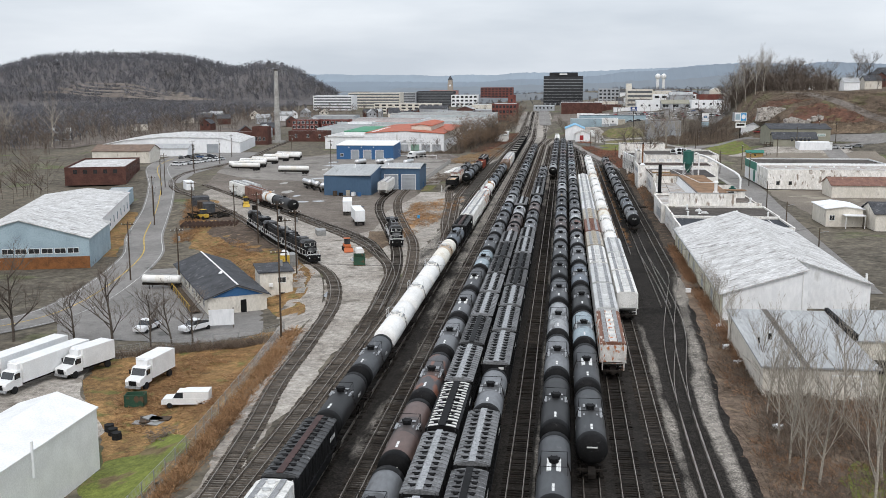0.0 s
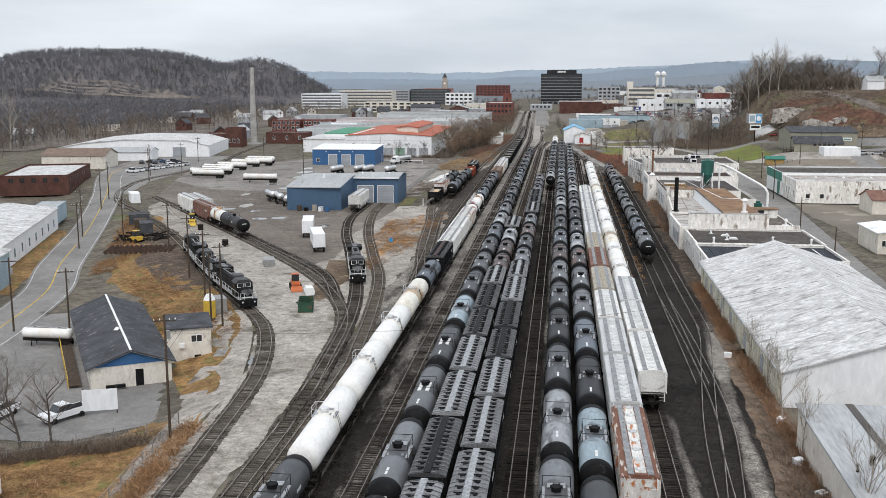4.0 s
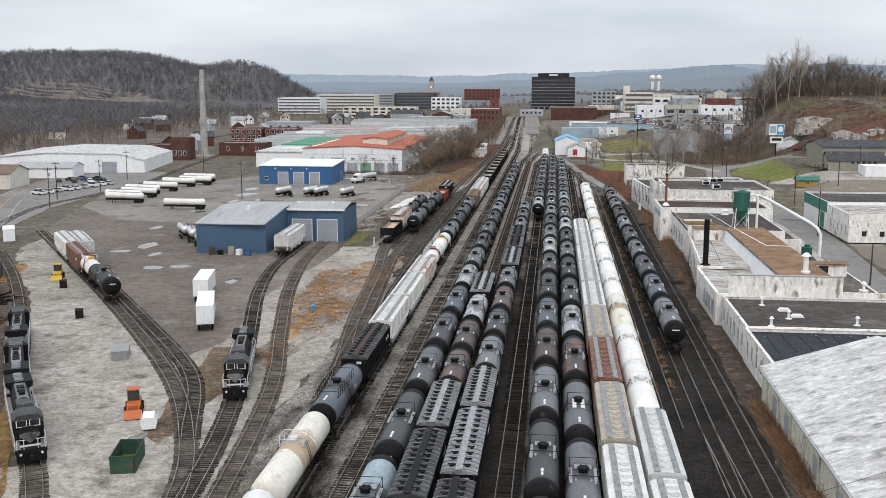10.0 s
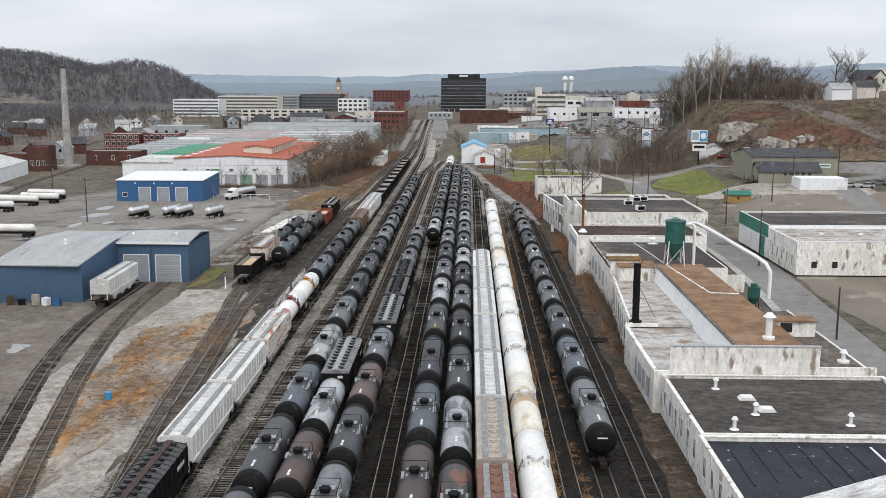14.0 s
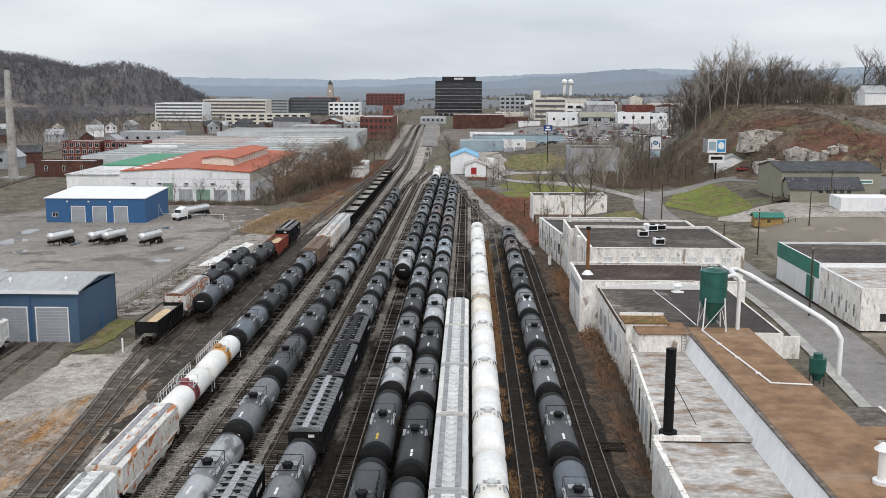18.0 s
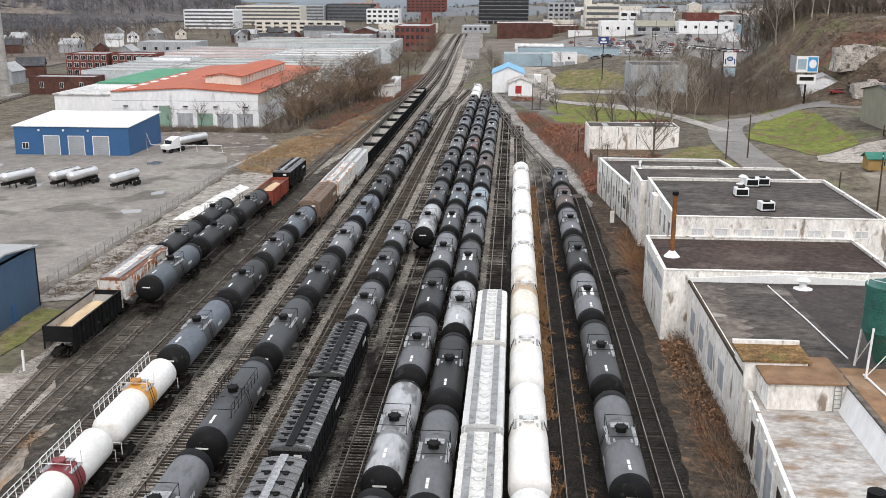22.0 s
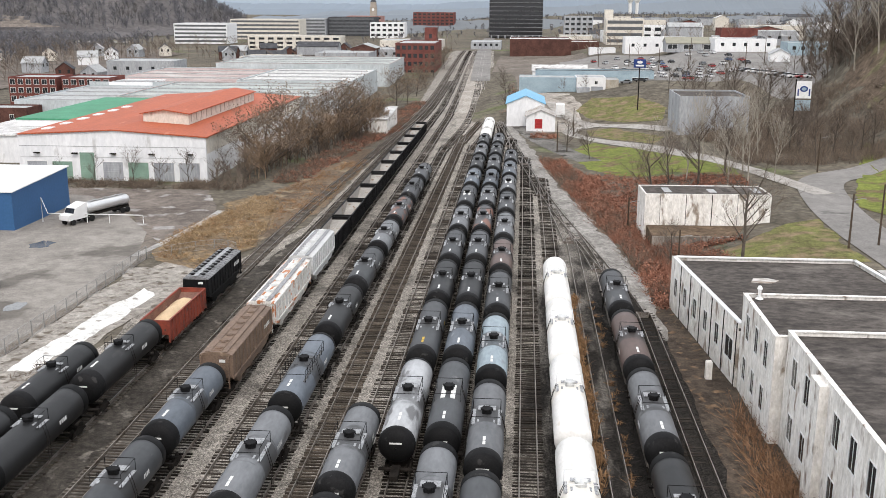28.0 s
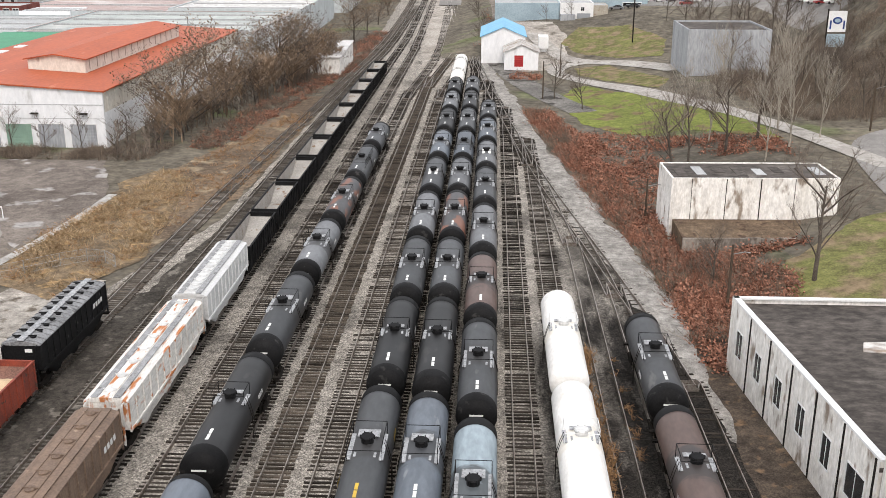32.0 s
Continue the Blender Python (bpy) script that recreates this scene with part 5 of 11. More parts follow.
def open_hopper(paint, label, half=7.15, top=3.45, load=None, inside=None):
    """An open-topped hopper or gondola with ribbed sides and sloped ends inside."""
    root = thing("open_hopper_car", label, "hopper car", group="open hopper cars")
    L, w, t = half - 0.6, 1.55, 0.1
    for s in (-1, 1):
        g = Geo().box(min(s * w, s * (w - t)), max(s * w, s * (w - t)), -L, L, 1.05, top)
        for k in range(13):
            y = -L + 0.1 + (2 * L - 0.2) * k / 12
            g.box(min(s * w, s * (w + 0.09)), max(s * w, s * (w + 0.09)), y - 0.06, y + 0.06, 1.0, top)
        g.box(min(s * (w - 0.08), s * (w + 0.1)), max(s * (w - 0.08), s * (w + 0.1)), -L, L, top, top + 0.1)
        part("side", g, paint, root)
        g = Geo().box(-w + t, w - t, min(s * L, s * (L - t)), max(s * L, s * (L - t)), 1.9, top).box(-w, w, min(s * L, s * (L - 0.15)), max(s * L, s * (L - 0.15)), top, top + 0.1)
        part("end", g, paint, root)
        part("end_sill", Geo().box(-0.35, 0.35, s * (half - 1.2) - 1.2, s * (half - 1.2) + 0.6, 0.8, 1.15), M["under"], root)
    ins = inside or M["gon_inside"]
    part("floor", Geo().prism([(-L + 0.1, 3.0), (-L + 3.6, 1.5), (L - 3.6, 1.5), (L - 0.1, 3.0), (L - 0.1, 2.9), (L - 3.6, 1.4), (-L + 3.6, 1.4), (-L + 0.1, 2.9)], -w + t, w - t, "x"), ins, root)
    part("liner", Geo().box(-w + t, -w + t + 0.02, -L + 0.1, L - 0.1, 1.1, top - 0.05).box(w - t - 0.02, w - t, -L + 0.1, L - 0.1, 1.1, top - 0.05), ins, root)
    if load:
        g, rnd = Geo(), random.Random(4)
        nx_, ny_ = 9, 30
        for j in range(ny_ + 1):
            for i in range(nx_ + 1):
                x, y = -1.43 + 2.86 * i / nx_, (-L + 0.15) + (2 * L - 0.3) * j / ny_
                h = 2.35 + 1.05 * math.exp(-((y + 1.0) / 2.6) ** 2 - (x / 1.1) ** 2) + 0.8 * math.exp(-((y - 3.3) / 1.5) ** 2 - (x / 1.2) ** 2) + rnd.uniform(-0.04, 0.04)
                g.v.append((x, y, h))
        for j in range(ny_):
            for i in range(nx_):
                q = j * (nx_ + 1) + i
                g.f.append((q, q + 1, q + nx_ + 2, q + nx_ + 1))
                g.s.append(True)
        part("load", g, load, root, "heap of pale sand")
    bogies(root, (-half + 2.0, half - 2.0))
    couplers(root, half)
    return root


PROTO = {
    "d": lambda: tank_car(M["tank_dark"], "charcoal grey tank car with black manway and grating platform"),
    "k": lambda: tank_car(M["tank_black"], "black tank car with white stencils", platform="half"),
    "a": lambda: tank_car(M["tank_dark"], "dark slate tank car with a long railed walkway", platform="long"),
    "e": lambda: tank_car(M["tank_blue"], "slate-blue tank car with a long railed walkway", platform="long", dark_ends=0.5),
    "g": lambda: tank_car(M["tank_grey"], "mid-grey tank car with handrailed platform"),
    "w": lambda: tank_car(M["tank_grey"], "grey tank car with white walkway plate", platform="plate"),
    "b": lambda: tank_car(M["tank_blue"], "slate-blue tank car with worn paint"),
    "p": lambda: tank_car(M["tank_pale"], "pale blue tank car with scuffed paint"),
    "n": lambda: tank_car(M["tank_brown"], "sooty brown tank car", platform="half"),
    "r": lambda: tank_car(M["tank_rust"], "dark tank car with rust patches"),
    "s": lambda: tank_car(M["tank_silver"], "silver tank car streaked with black", dark_ends=0.4),
    "y": lambda: tank_car(M["tank_dark"], "charcoal tank car with yellow stencil", stencil="yellow"),
    "v": lambda: tank_car(M["tank_dark"], "dark grey tank car with white plate on top", platform="plate"),
    "W": lambda: tank_car(M["tank_white"], "white pressure tank car with domed housing", half=9.4, r=1.56, top=4.5, platform="half", stencil=False, dark_ends=0),
    "Y": lambda: tank_car(M["tank_cream"], "cream-white tank car with rusty stains round the dome", half=9.4, r=1.56, top=4.5, platform="half", stencil=False, dark_ends=0),
    "O": lambda: tank_car(M["tank_white"], "white tank car with orange dome band", half=7.6, r=1.4, top=4.3, platform="half", stencil=False, dark_ends=0, band=M["band_orange"]),
    "R": lambda: tank_car(M["tank_white"], "white tank car with maroon dome band", half=7.6, r=1.4, top=4.3, platform="half", stencil=False, dark_ends=0, band=M["band_red"]),
    "H": lambda: hopper_car(M["hop_black"], M["hop_grey"], "black covered hopper with grey roof and two rows of hatches", hatches=11, board=M["grate"]),
    "J": lambda: hopper_car(M["hop_black"], M["hop_roofdk"], "black ribbed covered hopper with dark roof", board=M["hop_black"], hatches=12, batten=M["hop_grey"]),
    "Z": lambda: hopper_car(M["hop_black"], M["hop_black"], "black covered hopper with white-barred roof", board=M["black"], hatches=10, slat=M["hop_white"]),
    "Q": lambda: hopper_car(M["hop_black"], M["hop_roofdk"], "black covered hopper with brown running board", half=8.6, board=mat("maroon_board", (0.075, 0.04, 0.036), (0.04, 0.022, 0.02), 0.6, 0.75), hatches=13),
    "F": lambda: hopper_car(M["hop_white"], M["hop_white"], "white covered hopper with a row of round hatches", half=9.25, rows=1, hatches=12, top=4.65),
    "E": lambda: hopper_car(M["hop_pale"], M["hop_pale"], "pale grey covered hopper with a row of hatches", half=9.25, rows=1, hatches=12, top=4.65),
    "T": lambda: hopper_car(M["hop_tan"], M["hop_tan"], "tan covered hopper with peeling paint", half=9.25, rows=1, hatches=12, top=4.65),
    "U": lambda: hopper_car(M["hop_rust"], M["hop_rust"], "rusty red-brown covered hopper", half=9.25, rows=1, hatches=10, top=4.65),
    "V": lambda: hopper_car(M["hop_whrust"], M["hop_whrust"], "white covered hopper streaked with rust", half=9.25, rows=1, hatches=8, top=4.65),
    "X": lambda: hopper_car(M["hop_whrust"], M["hop_rustroof"], "white covered hopper with rust-eaten red-brown roof", half=9.25, rows=1, hatches=8, top=4.65),
    "N": lambda: hopper_car(M["hop_brown"], M["hop_brown"], "brown covered hopper with round hatches", half=8.2, rows=1, hatches=8, top=4.65, board=M["hop_brown"]),
    "G": lambda: open_hopper(M["hop_black"], "black open hopper, empty, with scoured grey inside"),
    "L": lambda: open_hopper(M["gon_red"], "red open hopper holding a heap of sand", load=M["sand"], inside=M["hop_rust"]),
    "M": lambda: open_hopper(M["hop_black"], "black open hopper holding a heap of sand", load=M["sand"]),
}
NOMINAL = {"W": 9.4, "Y": 9.4, "O": 7.6, "R": 7.6, "H": 7.65, "J": 7.65, "Z": 7.65, "Q": 8.6, "F": 9.25, "E": 9.25, "T": 9.25, "U": 9.25, "V": 9.25, "X": 9.25, "N": 8.2, "G": 7.15, "L": 7.15, "M": 7.15}
MADE = {}


def put_car(code, x, y0, y1, flip=False):
    """One car of a kind between two coupling points on a straight track."""
    half = NOMINAL.get(code, 9.15)
    m = pose(x, (y0 + y1) / 2, 0, 0, 0, 180 if flip else 0) @ Matrix.Diagonal((1, (y1 - y0) / (2 * half), 1, 1))
    if code not in MADE:
        ob = PROTO[code]()
        MADE[code] = ob
        ob.matrix_basis = m
        return ob
    ob = copy_thing(MADE[code], Matrix())
    ob.matrix_basis = m
    return ob


def string(x, codes, bounds):
    for k, code in enumerate(codes):
        put_car(code, x, bounds[k], bounds[k + 1])


def even(a, b, n):
    return [a + (b - a) * k / n for k in range(n + 1)]


string(-23.4, "FQkd" + "WWWY" + "eQFFV" + "RObkdb" + "NVE" + "G" * 10,
       [58, 77.2, 93, 109.6, 126.8] + even(126.8, 204.6, 4)[1:] + [222.6, 240.8, 258.6, 276.6, 295] + [310, 325, 343.8, 360.2, 375.4, 391.8] + [408.6, 429.4, 446.2] + even(446.2, 588.5, 10)[1:])
string(-14.7, "wnrgwvpdgdbsgadkgekdgradgdg"[:24],
       [64, 82.6, 101.1, 119.1, 137.6, 156.2, 175, 194.3, 213.7, 232, 250.4, 269.2, 288.2, 307.1, 326.2, 345.2, 363.6, 382.4, 401.6, 419.8, 438.8, 456.5, 475.8, 495, 512])
string(-11.2, "HHZHJHHJJHnnsH",
       [59.6, 75, 90.3, 105.8, 121.4, 136.9, 152.4, 167.9, 183.2, 200.4, 215.8, 230.6, 246, 262.6, 279.2])
string(-7.5, "JHgHHHJJHHgdngHJJgdggg"[:20],
       [66, 81.5, 97, 112.8, 128.6, 143.3, 158, 172.3, 188.5, 206.9, 221.4, 237.8, 253.4, 269.6, 286.6, 305.4, 320, 335.6, 351.8, 367.5, 383.6])
string(-4.0, "sykdgvbkgkWW", [376, 395, 414.6, 432.5, 450.6, 469, 487.5, 506.8, 525.2, 543.5, 561, 578.5, 595.5])
string(-0.4, "gvkgsdkdgnbaysgkgvbkdrgedkd"[:27],
       [56.5, 74.5, 92.6, 111, 129.5, 148.8, 167.2, 186.8, 205.6, 225, 243, 262.2, 282.2, 302.2, 321.7, 340.2, 357.6, 376.6, 395.4, 413.6, 432.7, 450.4, 469.6, 487.7, 506, 525.8, 544.2, 562.6])
string(3.1, "dvpkbgwrsdkgksvgpdngdwbd"[:24],
       [89.6, 107, 125.2, 143.7, 161.7, 181.2, 200.6, 219.2, 238.6, 257, 278, 298, 316.5, 334.2, 352.6, 372.1, 390, 410, 427.8, 445.5, 463.9, 482, 498.9, 517, 534])
string(6.6, "XEEFTUTEEFEF", [122.8, 142.2, 161, 178.9, 197.8, 217, 236.2, 254.4, 272.8, 292, 310.2, 329.4, 347.4])
string(10.2, "FFE" + "WWYWWWWYWWWW", [153.4, 172.4, 190, 208.4] + even(208.4, 434.4, 12)[1:])
string(17.3, "gbdgdwkgndd"[:10], [245, 264.4, 283, 301.8, 320.6, 339.4, 357.8, 376.2, 394.2, 412.4, 429.6])
string(-37.8, "MXkk", [333, 347.2, 363.5, 380.2, 396.5])
string(-34.0, "bkkLH", [348, 367, 385.5, 404.2, 418.2, 434])


def set_along(pts, s0, code, length):
    """One car on a curved track, s0 metres along it."""
    c = curve(pts, 2.0)
    d = along(c)
    def at(s):
        k = max(0, min(len(c) - 2, next((i for i, q in enumerate(d) if q > s), len(d) - 1) - 1))
        return c[k].lerp(c[k + 1], (s - d[k]) / max(d[k + 1] - d[k], 1e-6))
    a, b = at(s0), at(s0 + length)
    half = NOMINAL.get(code, 9.15)
    z = (ground_z(a.x, a.y) + ground_z(b.x, b.y)) / 2 - FLAT
    return pose((a.x + b.x) / 2, (a.y + b.y) / 2, z, 0, 0, math.degrees(math.atan2(-(b.x - a.x), b.y - a.y))) @ Matrix.Diagonal((1, length / (2 * half), 1, 1))


SIDING = [(-73.2, 266.4), (-98, 302), (-128, 345)]
for s, code, ln in ((0, "k", 17), (17, "O", 9), (26, "U", 16), (42, "F", 17)):
    if code not in MADE:
        MADE[code] = PROTO[code]()
    copy_thing(MADE[code], Matrix()).matrix_basis = set_along(SIDING, s, code, ln)
copy_thing(MADE["E"], Matrix()).matrix_basis = set_along([(-95, 302), (-110, 324), (-122, 340)], 0, "E", 16)
copy_thing(MADE["F"], Matrix()).matrix_basis = set_along([(-57.5, 314), (-57.9, 325), (-58.2, 345)], 0, "F", 17.5)

# ---- buildings ----


def win_mesh(w, h, frame_m, key):
    return shared("window_%s_%.2f_%.2f" % (key, w, h), Geo().box(-w / 2 - 0.08, w / 2 + 0.08, -0.05, 0.04, -0.1, 0.0).box(-w / 2 - 0.08, w / 2 + 0.08, -0.05, 0.04, h, h + 0.1).box(-w / 2 - 0.08, -w / 2, -0.05, 0.04, 0, h).box(w / 2, w / 2 + 0.08, -0.05, 0.04, 0, h).box(-0.03, 0.03, -0.03, 0.03, 0, h), frame_m)


def pane_mesh(w, h, glass, key):
    return shared("pane_%s_%.2f_%.2f" % (key, w, h), Geo().box(-w / 2, w / 2, -0.01, 0.02, 0, h), glass)


def window(root, x, y, z, w, h, rz=0, frame_m=None, glass=None, plain=False):
    """A framed window on a wall; its outside faces -y before the turn rz."""
    frame_m, glass = frame_m or M["white"], glass or M["glass"]
    if plain:
        return part("window", pane_mesh(w, h, glass, glass.name), None, root, at=pose(x, y, z, 0, 0, rz))
    f = part("window", win_mesh(w, h, frame_m, frame_m.name), None, root, at=pose(x, y, z, 0, 0, rz))
    part("pane", pane_mesh(w, h, glass, glass.name), None, f)
    return f


def roller_door(root, x, y, z, w, h, rz=0, material=None, name="door"):
    n = max(3, int(h / 0.45))
    prof = [(0.0, 0.0)]
    for k in range(n):
        prof += [(-0.03, h * k / n), (-0.06, h * (k + 0.85) / n)]
    g = Geo().prism(prof + [(0.0, h)], -w / 2, w / 2, "x")
    d = part(name, g, material or M["door"], root, at=pose(x, y, z, 0, 0, rz))
    part("frame", Geo().box(-w / 2 - 0.15, -w / 2, -0.08, 0.02, 0, h + 0.15).box(w / 2, w / 2 + 0.15, -0.08, 0.02, 0, h + 0.15).box(-w / 2, w / 2, -0.08, 0.02, h, h + 0.15), M["white"], d)
    return d


def walls(root, sx, sy, z0, z1, material, t=0.25, sides="swne", names=True):
    """Four walls of thickness t from the corner (0, 0) to (sx, sy)."""
    spec = {"s": (0, sx, 0, t), "n": (0, sx, sy - t, sy), "w": (0, t, t, sy - t), "e": (sx - t, sx, t, sy - t)}
    for s in sides:
        x0, x1, y0, y1 = spec[s]
        part("wall", Geo().box(x0, x1, y0, y1, z0, z1), material, root)


def flat_block(label, x, y, sx, sy, z0, z1, wall_m, roof_m, rz=0, par=0.5, coping=None, name="building", category="building", group="", rise=None):
    """A flat-roofed building whose south-west corner stands at (x, y); rise tilts the roof up to its north edge."""
    root = thing(name, label, category, pose(x, y, 0, 0, 0, rz), group)
    walls(root, sx, sy, z0, z1, wall_m)
    r = rise or 0.0
    zr = z1 - par
    if rise is not None:
        part("roof", Geo().prism([(-0.3, z1), (sy + 0.3, z1 + r), (sy + 0.3, z1 + r + 0.2), (-0.3, z1 + 0.2)], -0.3, sx + 0.3, "x"), roof_m, root)
        part("gable_wall", Geo().prism([(0.25, z1), (sy - 0.02, z1), (sy - 0.02, z1 + r * 0.98), ], 0, 0.25, "x"), wall_m, root)
        part("gable_wall", Geo().prism([(0.25, z1), (sy - 0.02, z1), (sy - 0.02, z1 + r * 0.98)], sx - 0.25, sx, "x"), wall_m, root)
        part("upper_wall", Geo().box(0.25, sx - 0.25, sy - 0.25, sy - 0.03, z1, z1 + r * 0.97), wall_m, root)
        return root
    part("roof", Geo().box(0.25, sx - 0.25, 0.25, sy - 0.25, zr - 0.3, zr), roof_m, root)
    if coping:
        for g in (Geo().box(-0.06, sx + 0.06, -0.06, 0.34, z1, z1 + 0.1), Geo().box(-0.06, sx + 0.06, sy - 0.34, sy + 0.06, z1, z1 + 0.1), Geo().box(-0.06, 0.34, 0.34, sy - 0.34, z1, z1 + 0.1), Geo().box(sx - 0.34, sx + 0.06, 0.34, sy - 0.34, z1, z1 + 0.1)):
            part("coping", g, coping, root)
    return root


def gable_block(label, x, y, sx, sy, z0, eave, ridge, wall_m, roof_m, rz=0, axis="y", over=0.4, name="building", category="building", group="", rx=0.5, seams=0):
    """A gabled building; the ridge runs along axis, at the share rx of the width."""
    root = thing(name, label, category, pose(x, y, 0, 0, 0, rz), group)
    w, ln = (sx, sy) if axis == "y" else (sy, sx)
    pk = rx * w
    ax = "y" if axis == "y" else "x"
    prof = [(0, z0), (w, z0), (w, eave), (pk, ridge), (0, eave)]
    t = 0.22
    part("gable_wall", Geo().prism(prof, 0, t, ax), wall_m, root)
    part("gable_wall", Geo().prism(prof, ln - t, ln, ax), wall_m, root)
    part("wall", Geo().prism([(0, z0), (t, z0), (t, eave), (0, eave)], t, ln - t, ax), wall_m, root)
    part("wall", Geo().prism([(w - t, z0), (w, z0), (w, eave), (w - t, eave)], t, ln - t, ax), wall_m, root)
    sl, sr = (ridge - eave) / pk, (ridge - eave) / (w - pk)
    part("roof", Geo().prism([(-over, eave - over * sl + 0.03), (pk, ridge + 0.03), (pk, ridge + 0.2), (-over, eave - over * sl + 0.2)], -over, ln + over, ax), roof_m, root)
    part("roof", Geo().prism([(pk, ridge + 0.03), (w + over, eave - over * sr + 0.03), (w + over, eave - over * sr + 0.2), (pk, ridge + 0.2)], -over, ln + over, ax), roof_m, root)
    if seams:
        g = Geo()
        for k in range(1, seams):
            q = -over + (ln + 2 * over) * k / seams
            for u0, u1, a0, a1 in ((-over, pk, eave - over * sl, ridge), (pk, w + over, ridge, eave - over * sr)):
                g.prism([(u0, a0 + 0.2), (u1, a1 + 0.2), (u1, a1 + 0.26), (u0, a0 + 0.26)], q - 0.03, q + 0.03, ax)
        part("roof_seams", g, roof_m, root, kind="stuff")
    return root


def row(n, a, b):
    return [a + (b - a) * (k + 0.5) / n for k in range(n)]


def vent(x, y, z, r=0.35, h=1.0, m=None):
    g = Geo().cyl(0, 0, 0, h, r * 0.55, n=8).cyl(0, 0, h, h + 0.3, r, r * 0.5, n=8).cyl(0, 0, 0, 0.12, r * 1.4, r * 0.8, n=8)
    return solo("roof_vent", g, m or M["white"], "small white metal roof ventilator", "roof vent", pose(x, y, z), "roof vents")


def hvac(x, y, z, rz=0):
    root = thing("roof_unit", "weathered white rooftop air unit with a dark grille", "air conditioner", pose(x, y, z, 0, 0, rz), "roof units")
    part("case", Geo().box(-0.9, 0.9, -0.7, 0.7, 0.15, 1.2), M["whitesheet"], root)
    part("grille", Geo().box(-0.75, 0.75, -0.74, -0.7, 0.3, 1.05), M["black"], root)
    part("fan", Geo().cyl(0, 0, 1.2, 1.32, 0.5, n=12), M["black"], root)
    part("base", Geo().box(-1.0, 1.0, -0.8, 0.8, 0, 0.15), M["under"], root)


Y0 = FLAT
# ribbed cream shed beside the yard
shed = flat_block("low cream ribbed-metal shed with pale patched roof", 24.0, 118.6, 13.2, 26, Y0, 3.4, M["cream"], M["roofgrey"], rise=0.8, name="shed", category="shed")
for k in range(27):
    part("rib", shared("rib", Geo().box(-0.06, 0.06, -0.07, 0.0, 0, 3.6), M["cream"]), None, shed, at=pose(0.25 + k * 0.49, 0, Y0))
part("valley", Geo().prism([(-0.3, 3.62), (26.3, 4.42), (26.3, 4.46), (-0.3, 3.66)], 4.6, 5.4, "x"), M["mud"], shed, "dirty roof seam")
roller_door(shed, 9.6, 0.0, Y0, 3.2, 2.9, material=M["cream"])
part("roof_box", Geo().box(2.7, 3.1, 11, 11.4, 3.8, 4.7), M["black"], shed)
part("roof_pipe", Geo().cyl(1.2, 9.5, 3.7, 4.6, 0.12), M["black"], shed)
shed2 = flat_block("low cream metal shed joined to its neighbour", 37.7, 130, 15, 14.6, Y0, 3.9, M["cream"], M["roofgrey"], rise=0.6, name="shed", category="shed")
part("roof_edge", Geo().box(-0.35, 0.15, -0.3, 14.9, 4.1, 4.9), M["black"], shed2)
# a black panel on the wall stands for the shade inside the bay
part("opening", Geo().box(0.5, 5, -0.06, 0.0, Y0, 1.5), M["black"], shed2, "open loading bay, its shade painted as a black panel")
# white gabled warehouse: long west half, shorter east half
wh = thing("warehouse", "long white warehouse with streaked white gable roof", "warehouse", pose(25.2, 157.6, 0))
RX, EV, RG = 12.6, 3.9, 7.9
part("gable_wall", Geo().prism([(0, Y0), (RX, Y0), (RX, RG), (0, EV)], 0, 0.25), M["whitesheet"], wh)
part("gable_wall", Geo().prism([(RX + 0.25, Y0), (25, Y0), (25, EV), (RX + 0.25, RG - 0.1)], 9.6, 9.85), M["whitesheet"], wh)
part("wall", Geo().box(0, 0.25, 0.25, 69, Y0, EV), M["creamwall"], wh)
part("wall", Geo().box(RX, RX + 0.25, 0.25, 69, Y0, RG), M["whitesheet"], wh)
part("wall", Geo().box(24.75, 25, 9.85, 69, Y0, EV), M["whitesheet"], wh)
part("wall", Geo().prism([(0.25, Y0), (24.75, Y0), (24.75, EV), (RX, RG), (0.25, EV)], 68.75, 69), M["dirtywhite"], wh)
part("roof", Geo().prism([(-0.4, EV - 0.1), (RX + 0.1, RG), (RX + 0.1, RG + 0.18), (-0.4, EV + 0.08)], -0.5, 69), M["roofwhite"], wh)
part("roof", Geo().prism([(RX + 0.1, RG), (25.4, EV - 0.1), (25.4, EV + 0.08), (RX + 0.1, RG + 0.18)], 9.0, 69), M["roofwhite"], wh)
part("gutter", Geo().box(-0.62, -0.42, -0.5, 69, EV - 0.15, EV + 0.02), M["roofgrey"], wh)
part("downpipe", Geo().cyl(12.0, -0.15, Y0, RG - 0.3, 0.08, n=6), M["white"], wh)
part("stub_pipe", Geo().cyl(24.4, 10.2, 4.0, 5.6, 0.18, n=8), M["white"], wh)
for k in range(12):
    part("pilaster", shared("pilaster", Geo().box(-0.16, 0.0, -0.22, 0.22, 0, 4.2), M["creamwall"]), None, wh, at=pose(0, 2 + k * 5.8, Y0))
for k, yy in enumerate((12, 24, 36, 44, 56, 62)):
    part("panel", shared("stain_panel", Geo().box(-0.03, 0.0, -1.1, 1.1, 0, 2.2), M["rust"] if k % 3 == 1 else M["greysiding"]), None, wh, at=pose(0, yy, Y0 + 0.6), label="boarded rusty opening")
